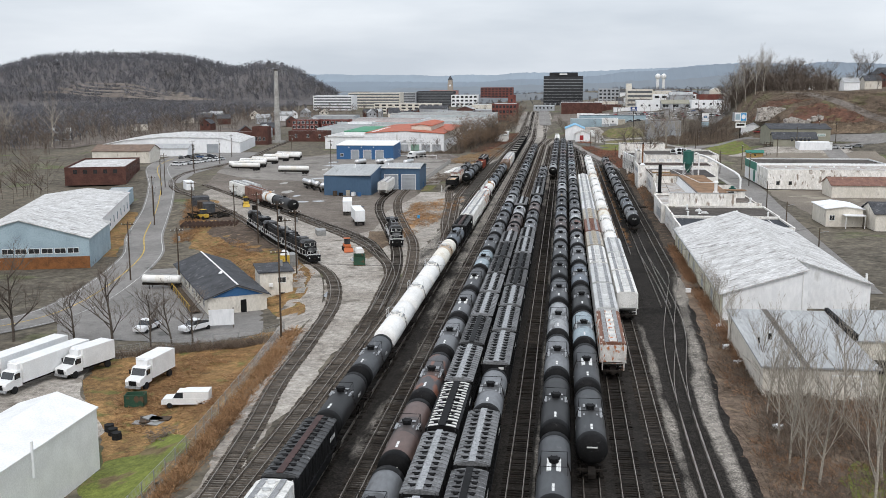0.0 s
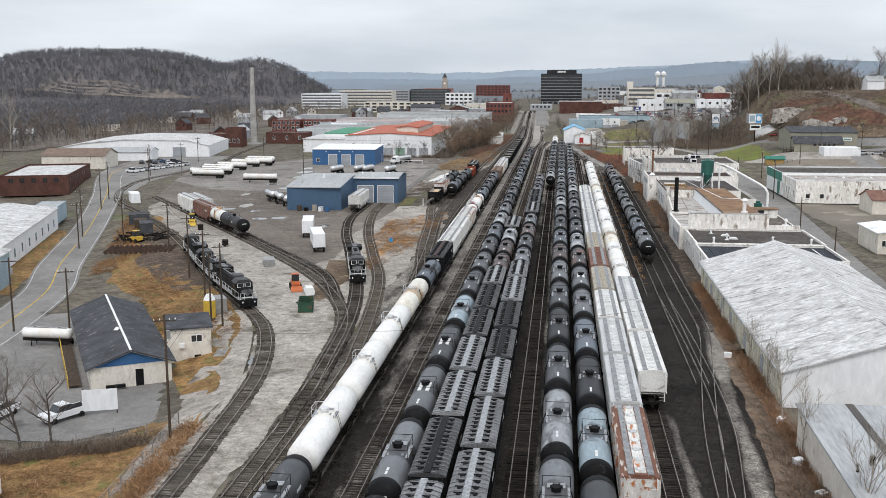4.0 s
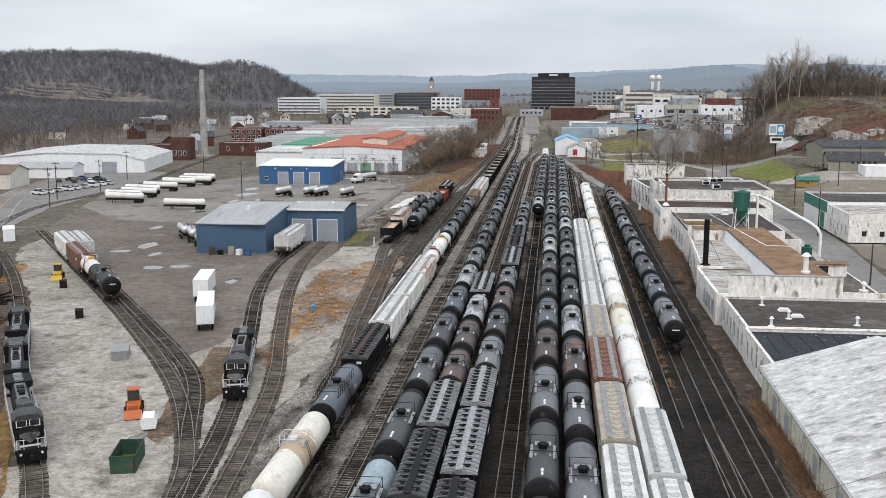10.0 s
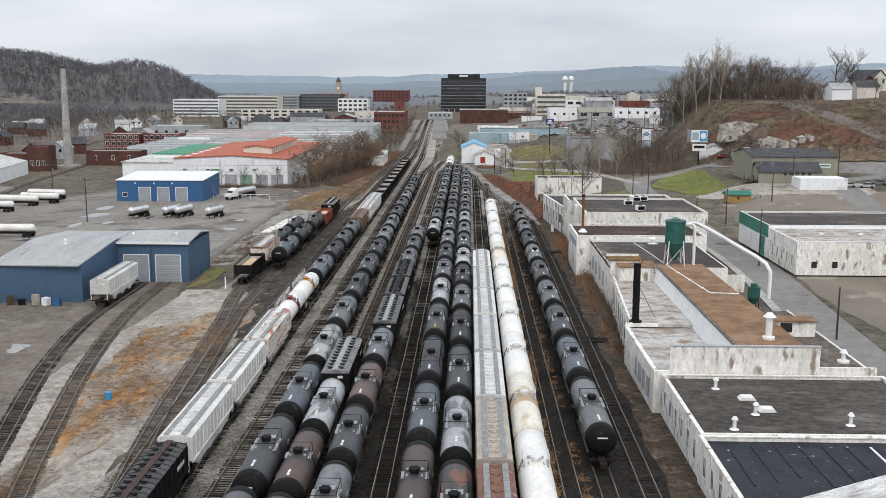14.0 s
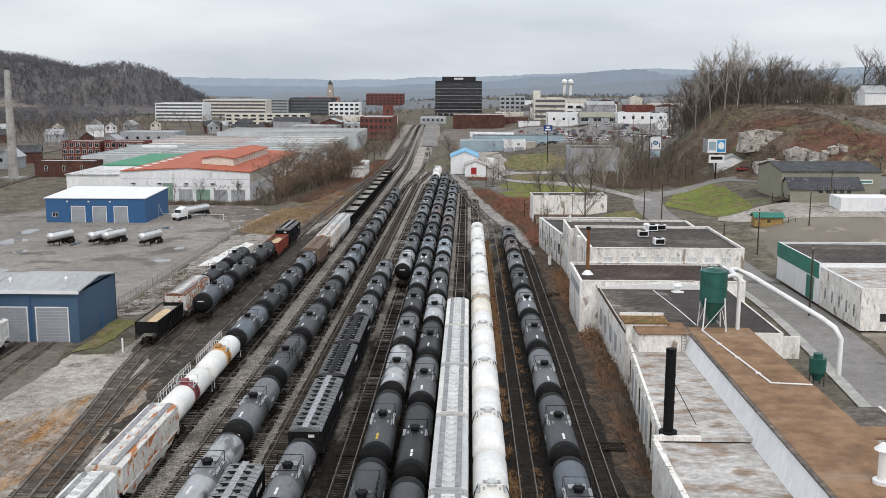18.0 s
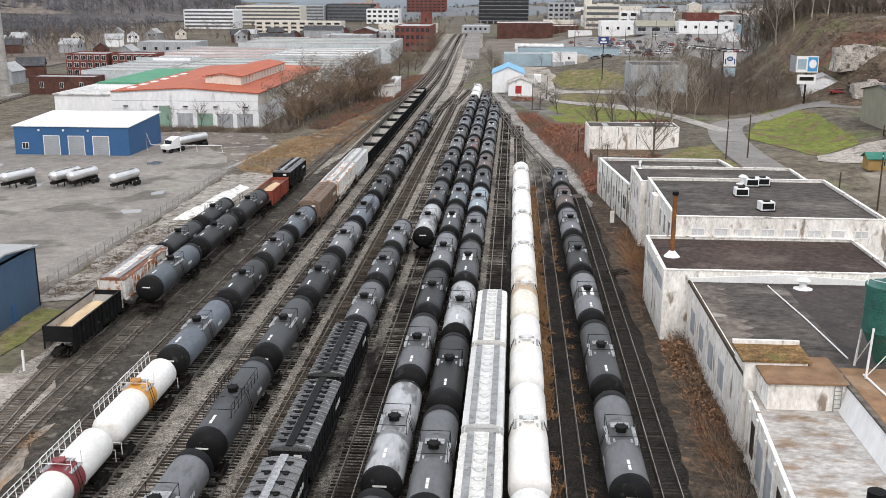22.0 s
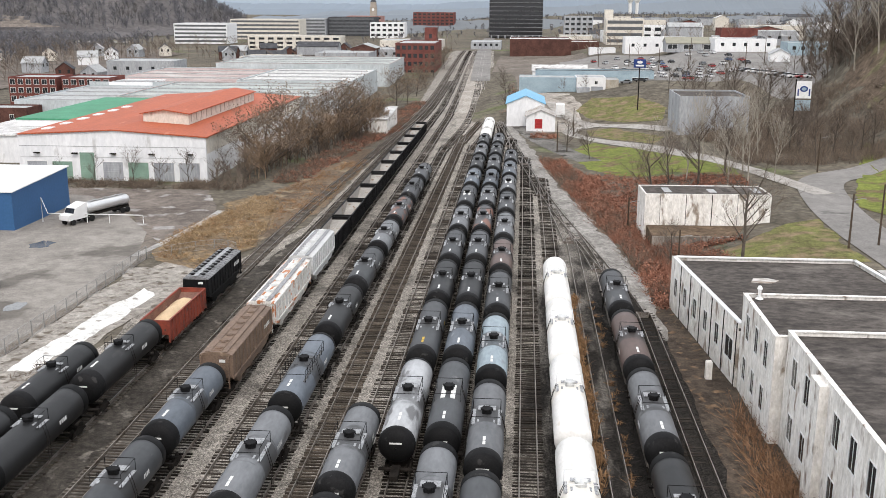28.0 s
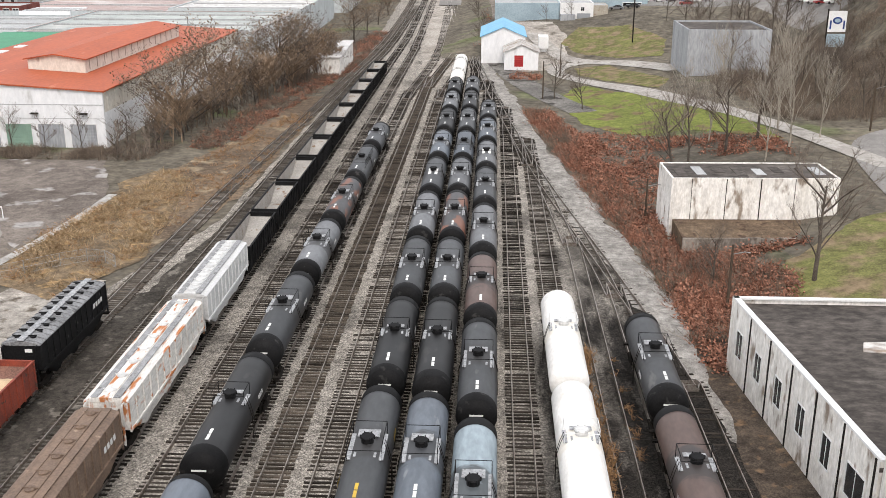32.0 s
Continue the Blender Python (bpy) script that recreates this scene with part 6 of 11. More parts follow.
# black-roofed range
r3 = flat_block("low white range under a torn blue-black tarpaulin roof", 26.2, 226.8, 25, 17, Y0, 4.3, M["dirtywhite"], M["rooftarp"], par=0.4, coping=M["dirtywhite"])
for k in range(10):
    part("tarp_flap", Geo().box(2.2 + k * 2.2, 2.3 + k * 2.2 + 0.12, 6 + (k % 3), 15.5, 3.92, 3.98), M["white"] if k > 5 else M["rooftarp"], r3)
for yy in row(5, 1, 16):
    window(r3, 0, yy, 1.2, 0.9, 1.9, -90)
r4 = flat_block("low white range with flat tar roof", 26.4, 243.9, 25, 19.6, Y0, 4.4, M["dirtywhite"], M["roofdark"], par=0.35, coping=M["dirtywhite"])
for yy in row(6, 1, 19):
    window(r4, 0, yy, 1.1, 0.9, 1.9, -90)
for x, y in ((31.5, 259.5), (33.5, 251), (30.2, 246.5), (42, 248), (49, 246)):
    vent(x, y, 4.05)
for x, y in ((34, 256), (35, 252.2)):
    solo("skylight", Geo().prism([(-0.9, 0), (0.9, 0), (0.6, 0.35), (-0.6, 0.35)], -0.6, 0.6), M["white"], "low white roof skylight", "skylight", pose(x, y, 4.05), "skylights")
# long plant with its raised parapet
pw = thing("plant_building", "long white plant building with rust-stained patched roof and brown roof", "factory")
part("parapet", Geo().box(27.3, 44.3, 263.8, 264.2, Y0, 7.7), M["dirtywhite"], pw, "tall stained white parapet wall")
part("parapet_cap", Geo().box(27.2, 44.4, 263.7, 264.3, 7.7, 7.8), M["roofgrey"], pw)
part("parapet", Geo().box(44.3, 50.8, 263.8, 264.2, Y0, 5.3), M["dirtywhite"], pw)
part("parapet", Geo().box(25.5, 27.3, 263.8, 264.2, Y0, 4.75), M["dirtywhite"], pw)
# the low west roof: a southern bay, and a northern one that runs skew to the track
part("wall", Geo().prism([(25.5, 264.2), (25.8, 264.2), (25.7, 284.6), (25.4, 284.6)], Y0, 4.8, "z"), M["dirtywhite"], pw)
part("wall", Geo().prism([(26.1, 284.9), (26.4, 284.9), (28.6, 317.9), (28.3, 317.9)], Y0, 5.25, "z"), M["dirtywhite"], pw)
part("roof", Geo().prism([(25.8, 264.2), (34.4, 264.2), (34.5, 284.6), (25.7, 284.6)], 4.3, 4.6, "z"), M["roofrust"], pw)
part("roof", Geo().prism([(26.4, 284.6), (34.5, 284.6), (34.8, 318.0), (28.6, 318.0)], 4.7, 5.1, "z"), M["roofrust"], pw)
part("edge", Geo().prism([(25.35, 264.2), (25.85, 264.2), (25.75, 284.6), (25.25, 284.6)], 4.8, 4.95, "z"), M["dirtywhite"], pw)
part("edge", Geo().prism([(25.4, 284.55), (29.8, 284.55), (29.8, 284.95), (25.4, 284.95)], 4.75, 5.2, "z"), M["dirtywhite"], pw, "white lip between two bays")
part("step_wall", Geo().prism([(34.3, 4.3), (36.2, 4.3), (35.6, 7.25), (35.1, 7.25)], 264.2, 318.0), M["whitesheet"], pw, "sloping white upstand between two roofs")
part("step_cap", Geo().box(34.95, 35.35, 264.2, 318.0, 7.25, 7.42), M["roofgravel"], pw, "crumbling dark edge of the upstand")
part("roof", Geo().box(35.5, 43.2, 264.2, 318.2, 7.0, 7.3), M["roofbrown"], pw)
part("wall", Geo().box(42.9, 43.2, 264.2, 318.2, Y0, 7.0), M["dirtywhite"], pw)
part("roof", Geo().box(43.2, 50.5, 264.2, 296.0, 4.2, 4.5), M["roofgravel"], pw)
part("wall", Geo().box(50.5, 50.8, 264.2, 296.0, Y0, 4.6), M["dirtywhite"], pw)
part("wall", Geo().box(43.2, 50.5, 295.7, 296.0, Y0, 4.2), M["dirtywhite"], pw)
part("penthouse", Geo().box(29.0, 35.0, 314.4, 320.0, 5.1, 7.3), M["dirtywhite"], pw, "white roof house with stained walls")
part("penthouse_roof", Geo().box(28.8, 35.2, 314.2, 320.2, 7.3, 7.45), M["roofbrown"], pw)
part("penthouse", Geo().box(27.93, 33.0, 318.0, 321.8, Y0, 7.7), M["dirtywhite"], pw)
part("penthouse_roof", Geo().box(27.7, 33.3, 317.9, 322.1, 7.7, 7.9), M["drygrass"], pw, "mossy flat roof")
part("penthouse_rim", Geo().box(27.7, 33.3, 321.8, 322.1, 7.9, 8.25), M["dirtywhite"], pw)
ld = part("ladder", Geo().box(34.05, 34.1, 314.2, 314.3, 5.1, 7.5).box(34.6, 34.65, 314.2, 314.3, 5.1, 7.5), M["fence"], pw, "steel ladder up the roof house")
for k in range(6):
    part("rung", shared("rung", Geo().box(0, 0.5, 0, 0.05, 0, 0.05), M["fence"]), None, ld, at=pose(34.1, 314.22, 5.4 + 0.36 * k))
part("conduit", Geo().tube([(37.0, 316.6, 7.4), (37.2, 313.5, 7.4), (39.0, 294.5, 7.4), (43.0, 294.0, 7.4)], 0.1, 6), M["white"], pw, "white roof conduit")
for y in (310, 304, 298):
    part("saddle", shared("pipe_saddle", Geo().box(-0.25, 0.25, -0.12, 0.12, 0, 0.16), M["white"]), None, pw, at=pose(39.0 - 1.8 * (y - 294.5) / 19, y, 7.3))
part("monitor", Geo().box(44.2, 49.6, 281.0, 283.4, 4.5, 6.5), M["dirtywhite"], pw)
part("monitor_roof", Geo().box(43.9, 49.9, 280.7, 283.7, 6.5, 6.7), M["roofbrown"], pw)
window(pw, 45.8, 281.0, 5.2, 1.4, 1.0, frame_m=M["black"])
part("roof_pipe", Geo().cyl(39.9, 269.0, 7.3, 10.0, 0.42, n=10).cyl(39.9, 269.0, 7.3, 7.6, 0.75, n=10).cyl(39.9, 269.0, 10.0, 10.5, 0.8, 0.3, n=10), M["white"], pw)
part("cowl", Geo().cyl(48.9, 269.0, 4.5, 5.7, 0.25, n=8).cyl(48.9, 269.0, 4.5, 4.75, 0.75, n=10).cyl(48.9, 269.0, 5.7, 6.1, 0.5, 0.2, n=10), M["white"], pw)
for k, yy in enumerate(row(8, 286.5, 316)):
    x_ = 26.1 + 2.2 * (yy - 284.9) / 33.0
    if k % 3 == 1:
        window(pw, x_, yy, 1.2, 1.3, 2.6, -94, frame_m=M["oldwood"])
    else:
        part("wall_panel", shared("wall_panel", Geo().box(-0.07, 0, -1.3, 1.3, 0, 3.2), M["greysiding"]), None, pw, at=pose(x_, yy, Y0 + 0.9, 0, 0, -4), label="weathered grey infill panel")
    part("pilaster", shared("plant_pier", Geo().box(-0.16, 0, -0.22, 0.22, 0, 5.4), M["dirtywhite"]), None, pw, at=pose(x_ + 0.12, yy + 1.85, Y0, 0, 0, -4))
for yy in row(6, 266, 283):
    part("wall_panel", shared("wall_panel_low", Geo().box(-0.06, 0, -1.0, 1.0, 0, 2.4), M["greysiding"]), None, pw, at=pose(25.5, yy, Y0 + 1.0), label="weathered grey infill panel")
solo("flue_pipe", Geo().cyl(0, 0, 0, 8.2, 0.48, n=14).cyl(0, 0, 3.0, 3.15, 0.52, n=14).cyl(0, 0, 5.6, 5.75, 0.52, n=14).cyl(0, 0, 0, 0.3, 0.85, n=14), M["black"], "tall black steel flue on the white roof", "flue", pose(26.9, 285.6, 5.1))
solo("guy_wire", Geo().tube([(0, 0, 5.6), (3.2, 2.6, 0)], 0.04, 4), M["black"], "thin wire stay from the flue", "wire", pose(26.9, 285.6, 5.1))
# cyclone silo on legs
silo = thing("dust_silo", "green steel dust silo with cone and braced legs", "silo", pose(38.4, 317.4, 7.3) @ Matrix.Scale(0.8, 4))
part("drum", Geo().cyl(0, 0, 4.7, 9.0, 2.05, n=22), M["silo"], silo)
part("cone", Geo().cyl(0, 0, 1.0, 4.7, 0.4, 2.05, n=22), M["silo"], silo)
part("cap", Geo().cyl(0, 0, 9.0, 9.3, 2.15, n=22).cyl(0, 0, 9.3, 9.9, 1.3, 0.5, n=12), M["silo"], silo)
part("ring", Geo().cyl(0, 0, 6.9, 7.05, 2.12, n=22).cyl(0, 0, 4.6, 4.75, 2.12, n=22), M["silo"], silo)
for a in range(4):
    x, y = 2.2 * math.cos(a * 1.571 + 0.78), 2.2 * math.sin(a * 1.571 + 0.78)
    part("leg", Geo().tube([(x * 1.15, y * 1.15, 0), (x * 0.93, y * 0.93, 5.2)], 0.12, 6), M["white"], silo)
    x2, y2 = 2.2 * math.cos(a * 1.571 + 2.35), 2.2 * math.sin(a * 1.571 + 2.35)
    part("brace", Geo().tube([(x * 1.15, y * 1.15, 0.2), (x2 * 0.95, y2 * 0.95, 4.2)], 0.06, 5), M["white"], silo)
part("rail", Geo().tube([(2.0 * math.cos(k * 0.524), 2.0 * math.sin(k * 0.524), 10.0) for k in range(13)], 0.04, 4), M["white"], silo)
part("top_rail_posts", Geo().tube([(-2, 0, 9.2), (-2, 0, 10.0)], 0.04, 4).tube([(2, 0, 9.2), (2, 0, 10.0)], 0.04, 4).tube([(0, 2, 9.2), (0, 2, 10.0)], 0.04, 4), M["white"], silo, kind="stuff")
part("elbow", Geo().tube([(2.0, 0, 8.3), (3.0, 0, 8.6), (3.7, 0, 8.3), (4.0, 0, 7.4), (4.0, 0, 0)], 0.32, 10), M["white"], silo, "white down-pipe")
solo("duct", Geo().tube([(41.4, 318.4, 13.6), (43.2, 328, 12.8), (45.0, 332, 12.2), (46.6, 330.5, 11.6), (52.8, 320, 8.2), (53.9, 318.2, 7.4), (54.4, 317.4, 6.2), (54.4, 317.4, 1.6)], 0.33, 10), M["white"], "long white dust duct running from silo to yard cyclone", "duct")
cy = thing("cyclone", "small green dust cyclone on a stand", "cyclone", pose(52.4, 319.2, ground_z(52.4, 319)))
part("drum", Geo().cyl(0, 0, 1.8, 3.6, 1.05, n=14).cyl(0, 0, 0.7, 1.8, 0.4, 1.05, n=14), M["silo"], cy)
part("cap", Geo().cyl(0, 0, 3.6, 4.2, 0.6, n=10), M["silo"], cy)
for a in range(4):
    part("leg", Geo().tube([(math.cos(a * 1.57 + 0.8), math.sin(a * 1.57 + 0.8), 0), (0.9 * math.cos(a * 1.57 + 0.8), 0.9 * math.sin(a * 1.57 + 0.8), 2)], 0.06, 5), M["under"], cy)
solo("yard_wall", Geo().box(0, 9.5, 0, 0.3, 0, 3.2), M["dirtywhite"], "low white boundary wall behind the plant", "wall", pose(44.7, 331.5, ground_z(49, 331)), kind="structure")
# dark-roofed ranges and two-storey block
r6 = flat_block("brown-black flat roofed plant range", 28.0, 318.3, 19.6, 27.1, Y0, 6.6, M["dirtywhite"], M["roofdark"], par=0.06)
part("conduit", Geo().tube([(8, 25.5, 6.64), (9, 14, 6.64), (9.6, 4, 6.64)], 0.08, 5), M["white"], r6)
rnd_ = random.Random(61)
edge = [(0.12, 26.0)] + [(2.2 + rnd_.uniform(-0.5, 0.9) + (0.9 if q % 2 else -0.4), 25.4 - q * 1.05) for q in range(19)] + [(1.0, 4.6), (0.12, 4.0)]
part("bare_edge", Geo().prism(edge, 6.545, 6.56, "z"), M["roofgravel"], r6, "felt torn back to pale board along the edge")
part("edge_beam", Geo().box(-0.12, 0.1, 0, 27, 6.35, 6.68), M["oldwood"], r6, "weathered edge beam")
part("dark_bay", Geo().box(9.8, 19.3, 0.3, 26.6, 6.545, 6.56), M["rooftar"], r6, "fresh dark felt")
part("edge", Geo().prism([(0, 6.5), (19.6, 6.5), (19.6, 7.0), (10.5, 7.55), (0, 6.95)], 26.72, 27.0), M["white"], r6, "low white gable parapet")
for yy in row(4, 6, 26):
    part("wall_panel", shared("wall_panel_low", Geo().box(-0.06, 0, -1.0, 1.0, 0, 2.4), M["greysiding"]), None, r6, at=pose(0, yy, Y0 + 2.2))
vent(39.5, 343.2, 6.6, 0.75, 0.9)
r7 = flat_block("two-storey white block with dark flat roof", 25.2, 345.4, 25, 15.6, Y0, 7.7, M["dirtywhite"], mat("umber_roof", (0.082, 0.06, 0.052), (0.045, 0.034, 0.03), 0.1, 0.85, bump=0.2, fine=14, c=(0.13, 0.105, 0.092), cpos=0.58, csoft=0.2, grain=0.45, gscale=1.3), par=0.3, coping=M["dirtywhite"])
for k in range(7):
    part("block_panel", shared("glass_block", Geo().box(-0.05, 0, -0.75, 0.75, 0, 1.3), M["greysiding"]), None, r7, at=pose(0, 1.5 + k * 1.9, 5.2))
st = thing("stovepipe", "rusty orange stovepipe with flashing cone", "chimney pipe", pose(27.1, 352.4, 7.4))
part("pipe", Geo().cyl(0, 0, 0, 7.2, 0.26, n=10), M["rust"], st)
part("flashing", Geo().cyl(0, 0, 0, 0.7, 0.95, 0.3, n=12), M["whitesheet"], st)
part("cap", Geo().cyl(0, 0, 7.2, 7.6, 0.36, n=10), M["black"], st)
r8 = flat_block("two-storey white works with grey roof and air units", 28.6, 361.0, 25.5, 26, Y0, 10.2, M["dirtywhite"], M["roofdark"], par=0.35, coping=M["dirtywhite"])
for xx in row(8, 1.5, 24):
    window(r8, xx, 0, 7.9, 1.5, 0.8, 0, glass=M["hop_pale"])
for yy in row(6, 2, 25):
    window(r8, 0, yy, 6.2, 1.4, 2.4, -90)
    window(r8, 0, yy, 1.4, 1.4, 2.2, -90)
part("buttress", Geo().box(-0.7, 0, 14, 16.5, Y0, 9.9), M["dirtywhite"], r8)
for x, y, a in ((41, 367, 10), (39.8, 376, 0), (44.5, 384, 5), (42.8, 383.2, 0)):
    hvac(x, y, 9.85, a)
vent(42, 385.2, 9.85, 0.7)
r9 = flat_block("white works block with dark grey roof", 27.6, 387.1, 25, 13, Y0, 9.6, M["dirtywhite"], M["roofdark"], par=0.3, coping=M["dirtywhite"])
for yy in row(3, 1, 12):
    window(r9, 0, yy, 5.8, 1.2, 2.4, -90)
    window(r9, 0, yy + 0.4, 1.6, 1.2, 2.2, -90)
r10 = thing("works_wing", "low whitewashed works wing with skewed wall and tar roof", "building", pose(0, 0, 0))
for a, b in (((27.4, 400.2), (24.6, 427)), ((24.6, 427), (47, 427)), ((47, 427), (50, 400.2))):
    d = Vector((b[0] - a[0], b[1] - a[1], 0)).normalized()
    n_ = Vector((d.y, -d.x, 0)) * 0.3
    part("wall", Geo().prism([(a[0], a[1]), (b[0], b[1]), (b[0] + n_.x, b[1] + n_.y), (a[0] + n_.x, a[1] + n_.y)], Y0, 6.4, "z"), M["dirtywhite"], r10)
    part("coping", Geo().prism([(a[0], a[1]), (b[0], b[1]), (b[0] + n_.x * 1.6, b[1] + n_.y * 1.6), (a[0] + n_.x * 1.6, a[1] + n_.y * 1.6)], 6.4, 6.55, "z"), M["white"], r10)
part("roof", Geo().prism([(27.4, 400.2), (50, 400.2), (47, 426.8), (24.7, 426.8)], 5.7, 6.0, "z"), M["roofdark"], r10)
for k in range(6):
    f = (k + 0.6) / 6.2
    window(r10, 27.4 - 2.8 * f, 400.2 + 26.8 * f, 2.0, 1.3 if k else 2.4, 2.2, -90 + 6)
    part("joint", Geo().box(-0.06, 0.0, -0.09, 0.09, Y0, 6.4), M["under"], r10, "dark joint in the wall", at=pose(27.4 - 2.8 * (f - 0.08), 400.2 + 26.8 * (f - 0.08), 0, 0, 0, 6))
solo("roof_patch", Geo().prism([(-1.6, -0.9), (0.6, -1.2), (1.8, 0.1), (0.8, 1.0), (-1.0, 0.8)], 0, 0.06, "z"), M["roofrust"], "white and rust repair patch on the roof", "roof patch", pose(33.8, 418, 6.0))
vent(36.5, 408, 6.0)
vent(28.9, 399.2, 9.4, 0.3)
solo("brick_pier", Geo().box(-0.32, 0.32, -0.32, 0.32, 0, 1.9).box(-0.26, 0.26, -0.26, 0.26, 1.9, 2.0), M["dirtywhite"], "old whitewashed brick pier beside the wall", "pier", pose(25.2, 402.5, Y0))
# whitewashed box building on the bank
M["stainedkerb"] = mat("stained_concrete", (0.3, 0.27, 0.235), (0.15, 0.13, 0.112), 0.4, 0.92, bump=0.3, c=(0.085, 0.07, 0.058), cpos=0.52, csoft=0.12, stretch=(1, 1, 0.4), grain=0.35)
M["browngrass"] = mat("brown_turf", (0.16, 0.115, 0.078), (0.085, 0.062, 0.045), 0.3, 0.98, bump=0.8, fine=20, c=(0.075, 0.05, 0.036), cpos=0.55, grain=0.55, gscale=1.0)
wb = flat_block("whitewashed block building with torn tar roof", 25.4, 463.2, 20, 8, -0.3, 7.5, M["dirtywhite"], M["roofdark"], par=0.1, rz=2)
for k in range(4):
    part("joint", Geo().box(2.4 + k * 4.1, 2.46 + k * 4.1 + (k % 3) * 0.03, -0.03, 0.0, 2.3, 7.4), M["under"], wb, "dark joint between wall panels")
for k in range(8):
    part("torn_felt", Geo().box(1 + k * 2.4, 2.2 + k * 2.4, 1 + (k % 3), 5 + (k % 2), 7.42, 7.45), M["roofgrey"] if k % 3 == 1 else M["roofdark"], wb)
solo("terrace", Geo().prism([(0.4, -1.0), (0.4, 1.95), (3.0, 2.25), (6.4, 2.4), (6.4, -1.0)], 0.2, 20.0, "x"), M["browngrass"], "bare brown terrace before the white building", "ground", pose(25.8, 457.0, 0, 0, 0, 2), kind="structure")
kw, kr = Geo(), random.Random(464)
for k in range(11):
    kw.add(Geo().box(0, 1.78, 0, 0.3, -1.0, 2.02 + kr.uniform(-0.06, 0.06)), pose(k * 1.8, kr.uniform(-0.04, 0.04), 0, kr.uniform(-1.5, 1.5)))
solo("retaining_wall", kw, M["stainedkerb"], "low stained kerb wall before the white building", "wall", pose(26.0, 456.9, 0, 0, 0, 2), kind="structure")
# grey block building, sheds by the throat of the yard
gb = flat_block("windowless grey block building among bare trees", 46.4, 571, 18, 20, 2.0, 13.2, M["greysiding"], M["roofdark"], par=0.4)
bs = gable_block("white shed with bright blue metal roof", 0.6, 612, 11.5, 24, -1.0, 6.6, 9.0, M["whitesheet"], mat("blue_roof", (0.16, 0.42, 0.62), (0.12, 0.34, 0.52), 0.3, 0.5), name="shed", category="shed")
bs2 = gable_block("small white shed with rusty roof edge", 6.6, 600, 8.5, 11.6, -1.0, 4.2, 6.0, M["whitesheet"], M["roofrust"], name="shed", category="shed")
roller_door(bs2, 3.6, 0, 0.6, 2.2, 2.8, 0, M["paintred"])
solo("box_trailer", Geo().box(-1.3, 1.3, -3, 3, 0.9, 4.0).box(-1.0, 1.0, -2.4, -1.6, 0, 0.9).box(-1.0, 1.0, 1.4, 2.4, 0, 0.9), M["white"], "white box trailer parked by the sheds", "trailer", pose(17.5, 628, ground_z(17.5, 628)))
sn = flat_block("long pale blue metal depot", 4.0, 672, 20.5, 12, 0.5, 10.2, M["bluepale"], M["roofgrey"], par=0.2)
sn2 = flat_block("white end block of the depot with one window", 24.6, 670.5, 10.4, 13, 1.0, 10.4, M["white"], M["roofgrey"], par=0.2)
window(sn2, 7, 0, 8.0, 1.0, 1.1)
roller_door(sn2, 7.4, 0, 4.6, 4.2, 2.6)
part("porch", Geo().box(0, 4.6, -3, 0, 1.0, 7.0), M["greysiding"], sn2)
flat_block("tan timber-clad lean-to beside the depot", 35.1, 671.5, 4.6, 10, 1.5, 9.6, M["hop_tan"], M["roofgrey"], par=0.2)
an = flat_block("long pale garage range with a dark roof edge", 10, 686, 44, 8, 1.5, 11.8, M["bluepale"], M["roofgrey"], par=0.3, coping=M["black"])
roller_door(an, 39, 0, 4.6, 6.0, 4.6, material=M["black"])
# street side
gr = flat_block("whitewashed shop range with green west front", 68.2, 346.5, 44, 18, 0.0, 6.6, M["dirtywhite"], M["roofrust"], par=0.15, coping=M["white"])
for xx in (3.5, 7.5, 20, 25, 33):
    window(gr, xx, 0, 3.4 if xx > 10 else 1.6, 0.9, 1.0, frame_m=M["black"])
for yy in row(5, 1, 17):
    window(gr, 0, yy, 1.6, 0.7, 2.0, -90)
gr2 = flat_block("shop with green metal fascia and white lower wall", 67.9, 364.6, 44, 23, 0.2, 7.2, M["whitesheet"], M["roofdark"], par=0.3, coping=M["white"])
part("fascia", Geo().box(-0.15, 0, 0, 23, 4.6, 7.3), M["green"], gr2)
roller_door(gr2, 0, 4, 0.3, 4.0, 4.1, -90, M["green"])
roller_door(gr2, 0, 14, 0.3, 3.0, 3.4, -90, M["white"])
for x in (76, 84, 92, 100):
    vent(x, 356, 6.2, 0.5, 0.5)
ch = gable_block("cream stucco house with dark shingle roof and porch", 66.5, 262, 9, 14, -0.3, 4.2, 4.8, M["cream"], M["whitesheet"], name="house", category="house", group="houses")
window(ch, 1.5, 0, 1.4, 1.2, 1.2)
part("porch_roof", Geo().box(4, 9, -3, 0, 2.8, 3.0), M["whitesheet"], ch)
for x in (4.2, 8.8):
    part("porch_post", Geo().box(x - 0.08, x + 0.08, -2.9, -2.74, Y0, 2.8), M["white"], ch)
ch2 = gable_block("cream house with dark gable roof", 76.5, 255, 14, 12, -0.3, 4.0, 6.2, M["cream"], M["roofslate"], axis="x", name="house", category="house", group="houses")
window(ch2, 6, 0, 1.5, 1.4, 1.0, frame_m=M["yellow"])
ch3 = gable_block("cream shop with maroon metal roof", 84, 326, 26, 12, -0.3, 3.6, 5.6, M["cream"], M["hop_rust"], axis="x", name="house", category="house", group="houses")
gz = ground_z(96, 458)
dk = gable_block("olive-sided hall with dark roofs and a row of windows", 91.0, 462, 26, 22, gz - 2, 14.4, 16.2, M["olive"], M["roofslate"], axis="x")
